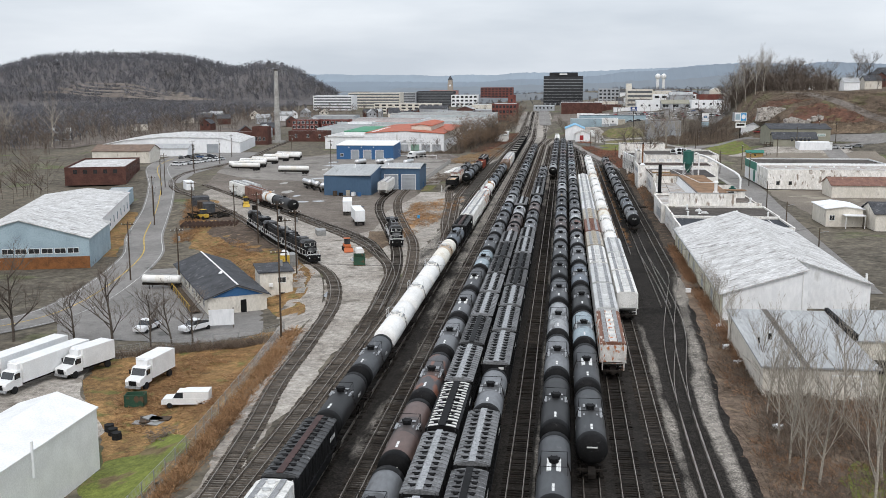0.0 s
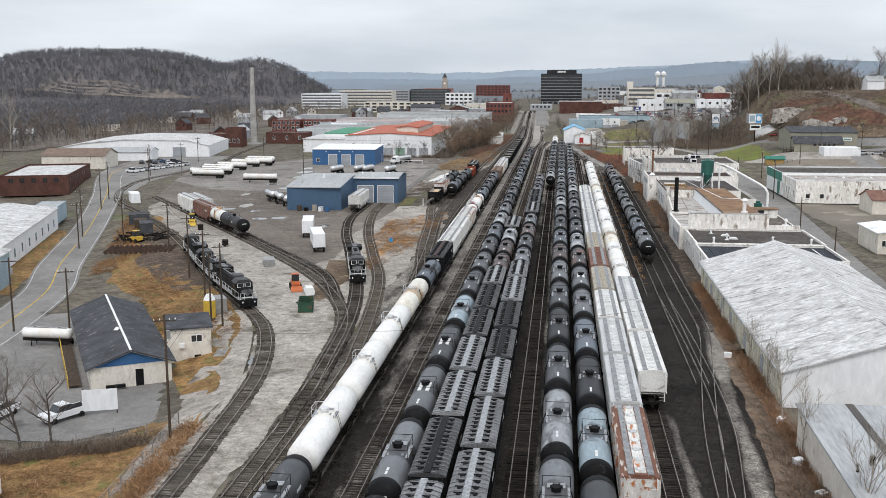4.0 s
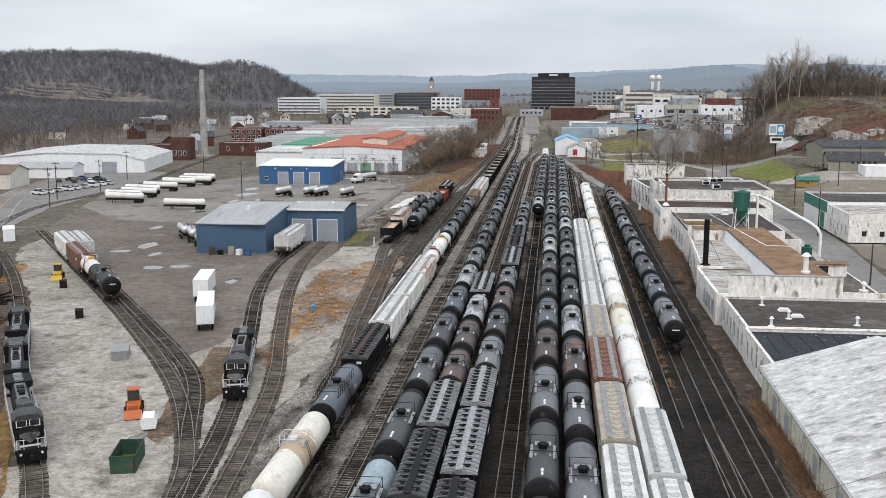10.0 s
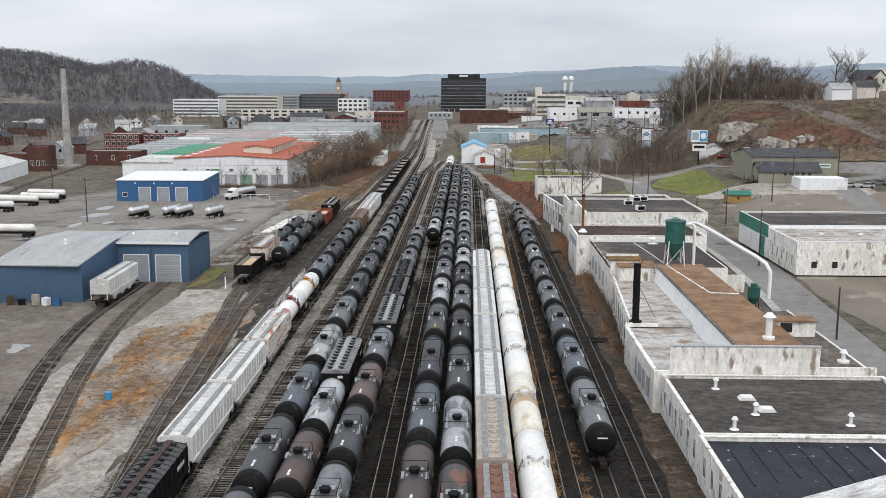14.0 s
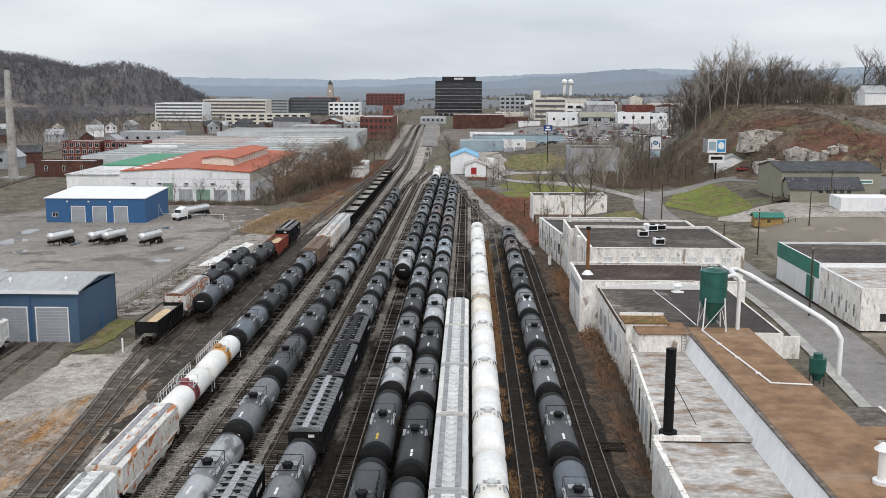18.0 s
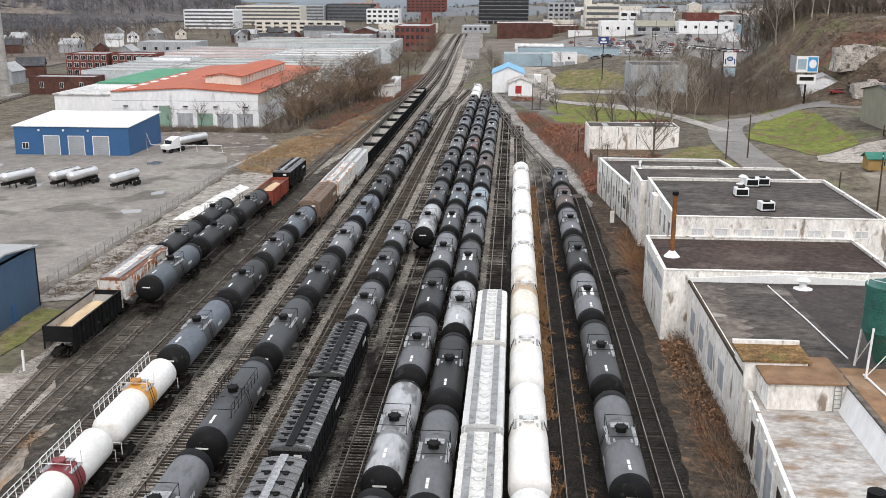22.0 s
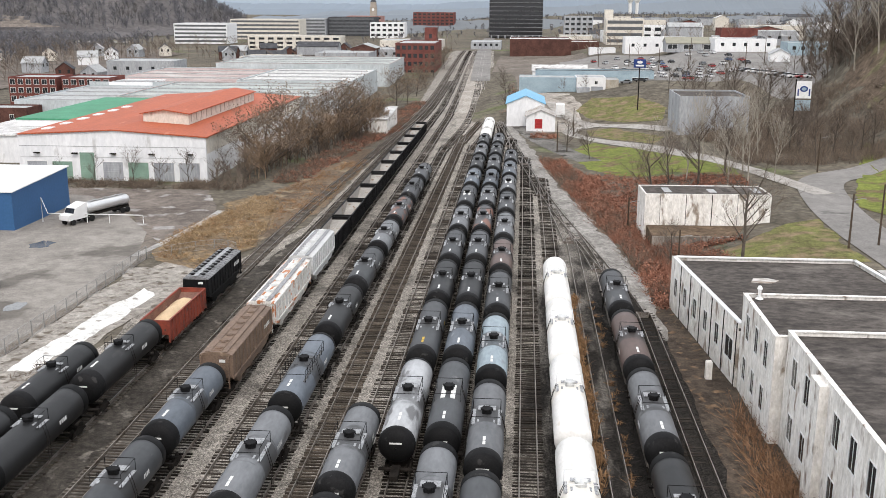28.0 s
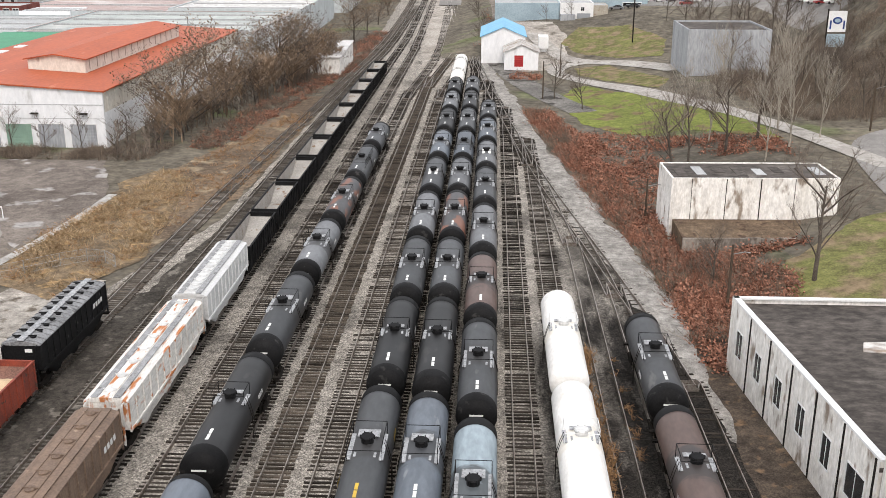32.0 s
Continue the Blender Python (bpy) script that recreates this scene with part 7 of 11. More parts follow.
dk2 = gable_block("lower olive wing with dark shingle roof", 91.5, 456, 18.5, 8, gz - 2, 10.4, 13.0, M["olive"], M["roofslate"], axis="x")
for xx in row(5, 8, 17):
    window(dk2, xx - 1.0, 0, gz + 2.4, 1.0, 1.6, frame_m=M["olive"])
part("white_sign", Geo().box(20.4, 23.9, -0.15, -0.05, 11.2, 12.4), M["white"], dk)
part("bars", Geo().box(20.7, 23.6, -0.2, -0.16, 11.6, 12.0), M["green"], dk)
dkst = thing("outside_stair", "grey timber porch and stair beside the hall", "stair", pose(88.4, 456, gz - 1.5))
part("deck", Geo().box(0, 3, 0, 5, 2.2, 2.4), M["oldwood"], dkst)
for x, y in ((0.1, 0.1), (2.9, 0.1), (0.1, 4.9), (2.9, 4.9)):
    part("post", Geo().box(x - 0.1, x + 0.1, y - 0.1, y + 0.1, 0, 3.4), M["oldwood"], dkst)
part("rail", Geo().box(0, 3, -0.03, 0.03, 3.3, 3.42), M["oldwood"], dkst)
for k in range(8):
    part("step", Geo().box(-2.4 + k * 0.3, -2.1 + k * 0.3, 0.5, 1.9, k * 0.28, k * 0.28 + 0.08), M["oldwood"], dkst)
kb = flat_block("plain white block building", 99.5, 442, 13.5, 8, 3.0, 9.8, M["whitesheet"], M["whitesheet"], par=0.1)
ys = gable_block("small yellow timber shed with green roof and porch", 76.6, 434, 6.6, 3.4, ground_z(79, 435), ground_z(79, 435) + 2.3, ground_z(79, 435) + 3.1, mat("yellow_timber", (0.36, 0.24, 0.09), (0.25, 0.16, 0.06), 0.6, 0.8), M["green"], axis="x", name="garden_shed", category="shed")
window(ys, 3.2, 0, ground_z(79, 435) + 0.9, 0.8, 0.9, frame_m=M["yellow"])
for x in (0, 1.6):
    part("porch_post", Geo().box(7.9 + x - 0.06, 7.9 + x + 0.06, 0.1, 0.22, ground_z(79, 435), ground_z(79, 435) + 2.3), M["oldwood"], ys)
# billboard
bb = thing("billboard", "two-panel street billboard with blue poster", "billboard", pose(88, 521, ground_z(88, 521)))
zb = 19.6 - ground_z(88, 521)
part("post", Geo().cyl(0, 0.3, 0, zb - 3.0, 0.28, n=8), M["under"], bb)
part("panel", Geo().box(-2.9, 2.9, 0, 0.25, zb - 4.4, zb), M["white"], bb)
part("back_panel", Geo().box(-3.1, -2.92, 0.3, 6.0, zb - 4.4, zb), M["greysiding"], bb)
part("poster", Geo().box(0.1, 2.7, -0.03, 0.0, zb - 4.1, zb - 0.3), M["sign_blue"], bb, "bright blue poster half")
part("roundel", Geo().rings([[(1.4 + r * math.cos(k * 0.35), y, zb - 2.1 + 1.2 * r * math.sin(k * 0.35)) for k in range(18)] for y, r in ((-0.04, 1.0), (-0.07, 1.0))]), M["white"], bb, "pale round mark")
part("poster", Geo().box(-2.6, -0.3, -0.03, 0.0, zb - 3.6, zb - 0.8), M["bluepale"], bb)
part("lower_panel", Geo().box(-2.4, 2.6, 0, 0.2, zb - 7.6, zb - 5.0), M["white"], bb)
part("lower_bars", Geo().box(-1.8, 2.0, -0.04, 0, zb - 6.6, zb - 5.6), M["under"], bb)
ms = gable_block("white gabled metal shop behind the billboard", 90, 531, 11.5, 15, 2.0, 11.2, 13.6, M["whitesheet"], M["roofgrey"], rz=-12)
fs = thing("car_dealer_sign", "blue and white oval dealer sign on poles", "sign", pose(42, 628, ground_z(42, 628)))
part("pole", Geo().cyl(0, 0, 0, 15, 0.18, n=6), M["under"], fs)
part("board", Geo().box(-1.9, 1.9, -0.2, 0, 13.4, 16.0), M["sign_navy"], fs)
part("oval", Geo().rings([[(0.9 * math.cos(k * 0.35), y, 15.1 + 0.45 * math.sin(k * 0.35)) for k in range(18)] for y in (-0.26, -0.2)]), M["white"], fs)
part("bars", Geo().box(-1.3, 1.3, -0.24, -0.2, 13.8, 14.3), M["white"], fs, "white bars of lettering")
zs = ground_z(77, 568)
fs2 = thing("car_dealer_sign", "white dealer banner with navy oval on tall pole", "sign", pose(77, 568, zs))
part("pole", Geo().cyl(-2.0, 0.2, 0, 18.0 - zs, 0.16, n=6), M["under"], fs2)
part("board", Geo().box(-1.9, 1.9, -0.1, 0, 13.2 - zs, 17.6 - zs), M["white"], fs2)
part("oval", Geo().rings([[(1.0 * math.cos(k * 0.35), y, 15.6 - zs + 0.75 * math.sin(k * 0.35)) for k in range(18)] for y in (-0.16, -0.1)]), M["sign_navy"], fs2)
part("oval_centre", Geo().rings([[(0.62 * math.cos(k * 0.35), y, 15.6 - zs + 0.42 * math.sin(k * 0.35)) for k in range(18)] for y in (-0.19, -0.165)]), M["bluepale"], fs2)
for x in (-1.55, 1.25):
    part("stripe", Geo().box(x, x + 0.35, -0.14, -0.1, 13.8 - zs, 15.6 - zs), M["sign_navy"], fs2)
part("lower_board", Geo().box(-1.9, 1.9, -0.1, 0, 10.0 - zs, 12.8 - zs), M["bluepale"], fs2)
# low buildings round the car park
zc = ground_z(96, 838)
g1 = gable_block("grey dealer office with low green-grey roof", 78, 832, 30, 14, zc - 1, zc + 3.6, zc + 6.4, M["greysiding"], M["olive"], axis="x")
for xx in (3, 11, 21):
    window(g1, xx, 0, zc + 0.8, 4.6, 2.2)
zc = ground_z(125, 838)
gable_block("grey gabled house beyond the car park", 119, 832, 13, 16, zc - 1, zc + 4.4, zc + 7.0, M["greysiding"], M["roofslate"])
zc = ground_z(112, 742)
gable_block("small white office with grey gable roof", 108, 738, 8, 14, zc - 1, zc + 3.2, zc + 5.2, M["whitesheet"], M["roofgrey"], rz=-10)

# ---- west side of the yard ----
ob_rz = 30.0
zo = ground_z(-62, 172)
of = gable_block("office with dark shingle roof, cream end wall and blue gable", -59.9, 160.6, 10.2, 35, zo, zo + 3.0, zo + 4.9, M["cream"], M["roofslate"], rz=ob_rz, over=0.6, name="office")
part("gable_board", Geo().prism([(0.6, zo + 3.05), (9.6, zo + 3.05), (5.1, zo + 4.65)], -0.08, 0.0), M["blue2"], of, "blue painted gable")
part("ridge_cap", Geo().box(4.95, 5.25, -0.6, 35.6, zo + 5.08, zo + 5.16), M["white"], of, "white ridge strip")
part("entry_door", Geo().box(5.6, 6.6, -0.06, 0, zo, zo + 2.3), M["black"], of, "black entrance door")
part("bench", Geo().box(1.8, 4.2, -0.9, -0.4, zo + 0.3, zo + 0.7), M["black"], of)
for yy in row(8, 2, 33):
    window(of, 0, yy, zo + 0.9, 1.3, 1.2, -90)
part("dish", Geo().cyl(4.6, 12, zo + 4.9, zo + 5.3, 0.5, 0.1, n=10), M["white"], of)
dkw = thing("wooden_walkway", "yellow-railed timber walkway along the office", "walkway", pose(-59.9, 160.6, zo, 0, 0, ob_rz))
part("deck", Geo().box(-2.6, -1.0, 2, 30, 0.35, 0.5), M["oldwood"], dkw)
for k in range(15):
    part("post", Geo().box(-2.66, -2.58, 2 + k * 2 - 0.04, 2 + k * 2 + 0.04, 0, 1.4), M["yellow"], dkw)
part("rail", Geo().box(-2.66, -2.58, 2, 30, 1.32, 1.42), M["yellow"], dkw)
sm = flat_block("small pink-white block hut with flat dark roof", -54.4, 172.6, 6.0, 7.5, ground_z(-52, 175) - 1.2, 2.6, M["cream"], M["roofslate"], rz=24, rise=0.25, name="hut", category="hut")
window(sm, 4.0, 0, 0.7, 1.4, 0.9)
part("air_unit", Geo().box(1.6, 2.3, -0.5, 0, 0.0, 0.6), M["white"], sm)
part("hatch_door", Geo().box(3.6, 4.5, -0.06, 0, -2.2, -1.2), M["under"], sm)
bd = thing("notice_board", "blank white sign board on two posts", "sign", pose(-54.6, 152.2, zo, 0, 0, 20))
part("board", Geo().box(-2.0, 2.0, -0.1, 0, 0.6, 3.2), M["whitesheet"], bd)
for x in (-1.9, 1.9):
    part("post", Geo().box(x - 0.08, x + 0.08, 0, 0.12, 0, 3.4), M["oldwood"], bd)
# white shed in the corner
wz = ground_z(-50, 85)
wsd = gable_block("white metal shed with plain white gable roof", -56.4, 74, 8.6, 19.8, wz - 0.5, wz + 6.6, wz + 8.0, M["white"], M["white"], rz=-1.5, name="shed", category="shed", over=0.15)
part("flue", Geo().cyl(8.9, 7.2, wz + 4.3, wz + 7.8, 0.14, n=8), M["whitesheet"], wsd)
# long white warehouse by the road
lz = ground_z(-110, 210)
lw = gable_block("long pale warehouse with corrugated blue-white gable", -127.5, 193, 28, 24, lz, lz + 6.5, lz + 10.5, M["bluepale"], M["roofwhite"], rz=15, name="warehouse", category="warehouse")
part("wall_lower", Geo().box(0, 28, -0.1, 0, lz, lz + 2.6), M["rust"], lw, "rusty lower sheeting")
for xx in row(9, 2, 26):
    window(lw, xx, 0, lz + 3.4, 2.2, 1.0)
lw2 = gable_block("long low white warehouse with weathered roof", -133.5, 216, 24, 70, lz + 0.3, lz + 5.6, lz + 7.2, M["whitesheet"], M["roofwhite"], rz=17.5, name="warehouse", category="warehouse")
for yy in row(9, 2, 68):
    window(lw2, 24, yy, lz + 1.6, 1.1, 1.8, 90, frame_m=M["bluepale"])
annex = flat_block("small pale blue annexe", -139.5, 291, 6.5, 14, -1.5, 3.0, M["bluepale"], M["roofgrey"], rz=17.5, par=0.1, name="annexe")
bk = flat_block("two-storey brown brick building with pale roof", -185, 353, 22, 45, -2.0, 4.7, M["brickdk"], M["roofwhite"], rz=17, par=0.5, coping=M["brickdk"])
for zz in (-0.6, 2.3):
    for yy in row(9, 2, 43):
        window(bk, 22, yy, zz, 1.4, 1.5, 90, frame_m=M["brickdk"])
for xx in row(5, 2, 20):
    window(bk, xx, 0, 2.3, 1.4, 1.5, 0, frame_m=M["brickdk"])
gable_block("low tan workshop with brown roof", -212, 431, 26, 16, -0.4, 5.0, 7.4, M["cream"], M["hop_brown"], axis="x", rz=6)
bw = thing("hall", "big white industrial hall with low curved roof", "warehouse", pose(-234, 487, 0, 0, 0, 9))
part("wall", Geo().prism([(0, -0.4), (70, -0.4), (70, 4.6), (60, 7.2), (31, 7.7), (12, 6.2), (0, 4.0)], 0, 0.3), M["whitesheet"], bw)
part("roof", Geo().prism([(0, 4.0), (12, 6.2), (31, 7.7), (60, 7.2), (70, 4.6), (70, 4.9), (60, 7.5), (31, 8.0), (12, 6.5), (0, 4.3)], -0.4, 52), M["roofwhite"], bw)
part("wall", Geo().box(69.7, 70, 0.3, 51.7, -0.4, 4.6), M["whitesheet"], bw)
part("wall", Geo().box(0, 0.3, 0.3, 51.7, -0.4, 4.0), M["whitesheet"], bw)
part("wall", Geo().prism([(0, -0.4), (70, -0.4), (70, 4.6), (60, 7.2), (31, 7.7), (12, 6.2), (0, 4.0)], 51.7, 52), M["whitesheet"], bw)
for xx in (40, 56):
    roller_door(bw, xx, 0, -0.4, 6, 4.6)
gable_block("grey open-fronted shed against the hall", -205, 470, 22, 14, -0.4, 3.5, 5.2, M["whitesheet"], M["roofgrey"], axis="x", rz=9, name="shed", category="shed")
# blue truck shop
b1 = thing("truck_shop", "blue metal truck shop with grey roof and two roller doors", "workshop", pose(0, 0, 0))
part("wall", Geo().prism([(-77.4, 317.6), (-62.0, 318.6), (-62.0, 318.9), (-77.4, 317.9)], Y0, 6.3, "z"), M["blue"], b1)
part("wall", Geo().prism([(317.8, Y0), (351.7, Y0), (351.7, 6.75), (336.2, 7.75), (317.8, 6.15)], -77.4, -77.1, "x"), M["blue"], b1)
part("wall", Geo().prism([(318.9, Y0), (336.4, Y0), (336.4, 7.75), (318.9, 6.22)], -62.3, -62.0, "x"), M["blue"], b1)
part("wall", Geo().prism([(336.7, 6.9), (351.7, 6.9), (336.7, 7.7)], -62.3, -62.05, "x"), M["blue"], b1)
part("wall", Geo().box(-62.3, -48.6, 336.4, 336.7, Y0, 7.3), M["blue"], b1)
part("wall", Geo().box(-48.9, -48.6, 336.7, 352, Y0, 7.3), M["blue"], b1)
part("wall", Geo().box(-77.4, -48.6, 351.7, 352, Y0, 6.9), M["blue"], b1)
part("gable_wall", Geo().prism([(336.4, 7.0), (352, 7.0), (344.2, 8.0)], -48.9, -48.6, "x"), M["blue"], b1)
part("roof", Geo().prism([(317.4, 6.35), (336.2, 8.0), (352.4, 6.95), (352.4, 6.75), (336.2, 7.8), (317.4, 6.15)], -77.7, -62.0, "x"), M["roofgrey"], b1)
part("roof", Geo().prism([(335.9, 7.4), (344.2, 8.25), (352.4, 7.2), (352.4, 7.0), (344.2, 8.05), (335.9, 7.2)], -62.0, -48.2, "x"), M["roofgrey"], b1)
part("fascia", Geo().box(-62.3, -48.2, 335.8, 335.95, 7.0, 7.45), M["white"], b1)
for xx in (-58.5, -52.5):
    roller_door(b1, xx, 336.4, Y0, 4.6, 5.2)
part("downpipe", Geo().tube([(-55.6, 336.3, 6.6), (-55.6, 336.2, 0.0)], 0.08, 5), M["blue2"], b1)
part("side_door", Geo().box(-48.6, -48.54, 345, 346, Y0, 1.8), M["blue2"], b1)
for x, y in ((-60, 340), (-52, 341), (-70, 332)):
    vent(x, y, 7.6, 0.3, 0.7, M["whitesheet"])
b2 = flat_block("bright blue garage with white roof and three roller doors", -106, 461, 27, 21, Y0, 6.2, M["blue2"], M["white"], rise=0.9, name="garage", category="garage")
for xx in (8.8, 14.6, 20.4):
    roller_door(b2, xx, 0, Y0, 3.6, 4.4)
    part("lamp", Geo().box(xx - 3.0, xx - 2.6, -0.3, 0, 5.2, 5.6), M["white"], b2)
window(b2, 2.5, 0, 1.2, 1.4, 1.2)
solo("pipe_gantry", Geo().tube([(0, 0, 0), (0, 0, 4.4), (1, 0, 1.6), (18, 0, 1.6), (18, 0, 0)], 0.09, 5).tube([(8, 0, 1.6), (8, 0, 0)], 0.07, 5).tube([(12, 0, 1.6), (12, 0, 0)], 0.07, 5), M["white"], "white pipe gantry beside the garage", "pipe", pose(-77.5, 468, Y0))
# red-roofed factory and its long sheds
rf = thing("factory", "white factory with orange-red roof, monitor and pale green doors", "factory", pose(0, 0, 0))
part("wall", Geo().prism([(-102, Y0), (-61, Y0), (-61, 9.1), (-81, 10.4), (-102, 9.3)], 509, 509.4), M["whitesheet"], rf)
part("wall", Geo().box(-61.4, -61, 509.4, 600, Y0, 5.6), M["whitesheet"], rf)
part("clerestory", Geo().box(-61.3, -61.02, 509.4, 600, 5.6, 9.1), M["cream"], rf, "cream ribbed clerestory band")
for k in range(24):
    part("rib", shared("wall_rib", Geo().box(0, 0.1, -0.1, 0.1, 0, 3.4), M["cream"]), None, rf, at=pose(-61.0, 511 + k * 3.7, 5.7))
part("roof", Geo().prism([(-102, 9.3), (-81, 10.4), (-60.6, 9.1), (-60.6, 9.35), (-81, 10.65), (-102, 9.55)], 508.6, 600), M["orange"], rf)
part("monitor_wall", Geo().prism([(-80, 9.6), (-69.5, 9.6), (-69.5, 12.3), (-75, 13.2), (-80, 12.3)], 524, 580), M["cream"], rf)
for k in range(15):
    part("rib", shared("monitor_rib", Geo().box(0, 0.08, -0.08, 0.08, 0, 1.9), M["hop_tan"]), None, rf, at=pose(-69.5, 526 + k * 3.7, 10.3))
part("monitor_roof", Geo().prism([(-80.6, 12.3), (-75, 13.2), (-69, 12.3), (-69, 12.5), (-75, 13.4), (-80.6, 12.5)], 523.4, 580.6), M["orange"], rf)
part("roof", Geo().box(-121, -102.45, 545, 600, 8.0, 8.4), M["greenroof"], rf, "green roof")
part("wall", Geo().box(-120.8, -102.45, 545.2, 599.8, 6.45, 8.0), M["whitesheet"], rf)
part("wall", Geo().box(-128, -102.45, 530, 530.4, Y0, 6.0), M["whitesheet"], rf)
part("wall", Geo().box(-128, -127.6, 530.4, 600, Y0, 6.0), M["whitesheet"], rf)
part("wall", Geo().box(-102.4, -102.0, 509.4, 600, Y0, 9.2), M["whitesheet"], rf)
part("roof", Geo().box(-128.4, -102.45, 529.6, 600, 6.02, 6.4), M["roofwhite"], rf)
for k in range(6):
    part("skylight", shared("roof_light", Geo().box(-0.9, 0.9, -1.6, 1.6, 0, 0.35), M["white"]), None, rf, at=pose(-98.5, 516 + k * 9, 9.6))
for k, xx in enumerate(row(7, -101, -62)):
    roller_door(rf, xx, 509, Y0, 4.4 if k != 2 else 3.2, 4.0 if k != 2 else 6.0, 0, M["doorgreen"] if k in (1, 2, 4) else M["greysiding"])
for k in range(5):
    part("lamp_hood", shared("lamp_hood", Geo().box(-0.6, 0.6, -0.7, 0, 0, 0.2), M["under"]), None, rf, at=pose(-98 + k * 8.4, 508.98, 5.4))
part("siding_line", Geo().box(-101.9, -61.1, 508.95, 508.98, 6.9, 7.0).box(-101.9, -61.1, 508.95, 508.98, 4.6, 4.66), M["roofgrey"], rf, kind="stuff")
for i, (x0, x1, y0, y1, h, rm) in enumerate(((-118, -57, 600.5, 655, 8.6, "roofsage"), (-96, -55, 655.5, 720, 9.4, "roofwhite"), (-150, -97, 655.5, 735, 8.4, "roofpink"), (-128, -52, 735.5, 790, 10.4, "roofsage"), (-150, -119, 600.5, 655, 7.2, "roofgrey"))):
    q = flat_block("long pale factory shed with flat roof", x0, y0, x1 - x0, y1 - y0, Y0, h, M["shedwall"], M[rm], par=0.3, coping=M["roofpink"] if i in (0, 3) else M["shedwall"])
    for k in range(4):
        part("roof_ridge", Geo().box(2, x1 - x0 - 2, 4 + k * (y1 - y0) / 4, 4.5 + k * (y1 - y0) / 4, h - 0.3, h + 0.1), M["roofgrey"], q)
flat_block("low rusty-white lineside shed", -41.5, 590, 8, 24, Y0, 3.8, M["dirtywhite"], M["roofwhite"], rise=1.2, name="shed", category="shed")
# chimney
cm = thing("chimney", "tall tapering concrete chimney with stained bands", "chimney", pose(-168.3, 578.5, -1.5))
for k in range(6):
    r0, r1 = 1.95 - 0.15 * k, 1.95 - 0.15 * (k + 1)
    part("section", Geo().cyl(0, 0, k * 7.2, (k + 1) * 7.2 - 0.06, r0, r1, n=12), M["concrete"], cm)
part("crown", Geo().cyl(0, 0, 43.1, 44.0, 1.25, 1.4, n=12), M["mud"], cm)
part("base", Geo().box(-4, 4, -4, 4, 0, 2.2), M["concrete"], cm)
for x, y, sx, sy, h in ((-178, 560, 9, 8, 10), (-190, 560, 12, 10, 7), (-165, 590, 24, 10, 6)):
    q = flat_block("old red brick works building", x, y, sx, sy, -1, h, M["brickdk"], M["roofgrey"], par=0.4, name="brick_works")
    for xx in row(3, 1, sx - 1):
        window(q, xx, 0, 2.0, 1.2, 2.0)

# ---- roads ----
ROAD = [(-170, 112), (-112, 132), (-92, 148), (-86.5, 168), (-94.5, 212), (-107.5, 245), (-126, 298), (-145, 347), (-176, 420), (-186, 480), (-182, 560)]
strip("road", ROAD, 9.5, M["asphalt"], 0.13, "two-lane grey asphalt road curving past the yard", "road")
strip("road_line", ROAD, 0.26, M["roadyellow"], 0.16, "double yellow centre line", "road marking")
strip("road_line", ROAD, 0.14, M["roadwhite"], 0.16, "white edge line", "road marking", off=4.2)
strip("road_line", ROAD, 0.14, M["roadwhite"], 0.16, "white edge line", "road marking", off=-4.2)
strip("gravel_drive", [(-38.5, 128), (-42, 150), (-45.5, 168), (-50, 185), (-55, 196)], 7.5, M["gravel"], 0.1, "pale gravel drive beside the engine track", "road")
STREET = [(52, 180), (55.5, 240), (59.5, 300), (63.5, 357), (62.5, 400), (58.5, 436), (57.5, 455), (59, 478), (63.5, 500), (73, 511), (85, 517), (98, 511), (118, 493), (141, 480), (180, 470)]
strip("street", STREET, 8.4, M["asphalt"], 0.13, "narrow worn street with pale edges", "street")
strip("sidewalk", STREET[:6], 1.6, M["concrete"], 0.19, "strip of concrete pavement beside the street", "pavement", off=5.1)
strip("lane", [(60.5, 487), (57.3, 498.2), (53.2, 512.5), (47.7, 527.1), (40.5, 546), (34, 566), (27.5, 579), (21.2, 590), (19.4, 599), (22.2, 608), (28, 613)], 4.4, M["lane_gravel"], 0.16, "pale worn lane curving down to the sheds", "road")
strip("lane", [(15.5, 646), (18, 634), (22.8, 620), (29, 613), (36, 606), (43, 592), (46.5, 582)], 5.2, M["lane_gravel"], 0.15, "pale gravel drive past the sheds", "road")
strip("service_road", [(22, 545), (16, 562), (9, 590), (2, 640), (-4, 720)], 6.5, M["ballast_grey"], 0.1, "grey gravel service strip beside the throat tracks", "road")
strip("street", [(112, 380), (114, 450), (128, 470), (160, 480), (200, 470)], 8, M["asphalt"], 0.14, "street climbing past the hall", "street")
strip("hill_road", [(116, 558), (120, 551), (127.4, 529.5), (134.4, 514.5), (139.5, 505), (144.5, 496.5), (156, 484)], 3.6, mat("dirt_road", (0.2, 0.175, 0.155), (0.12, 0.103, 0.09), 0.3, 0.98, bump=0.5, fine=30, grain=0.4), 0.3, "dirt road slanting down the bare hillside", "road")
strip("town_street", [(-14, 760), (-20, 960), (-24, 1170)], 9, M["asphalt"], 0.35, "grey street beside the main line into town", "street")

# ---- poles, wires and fences ----


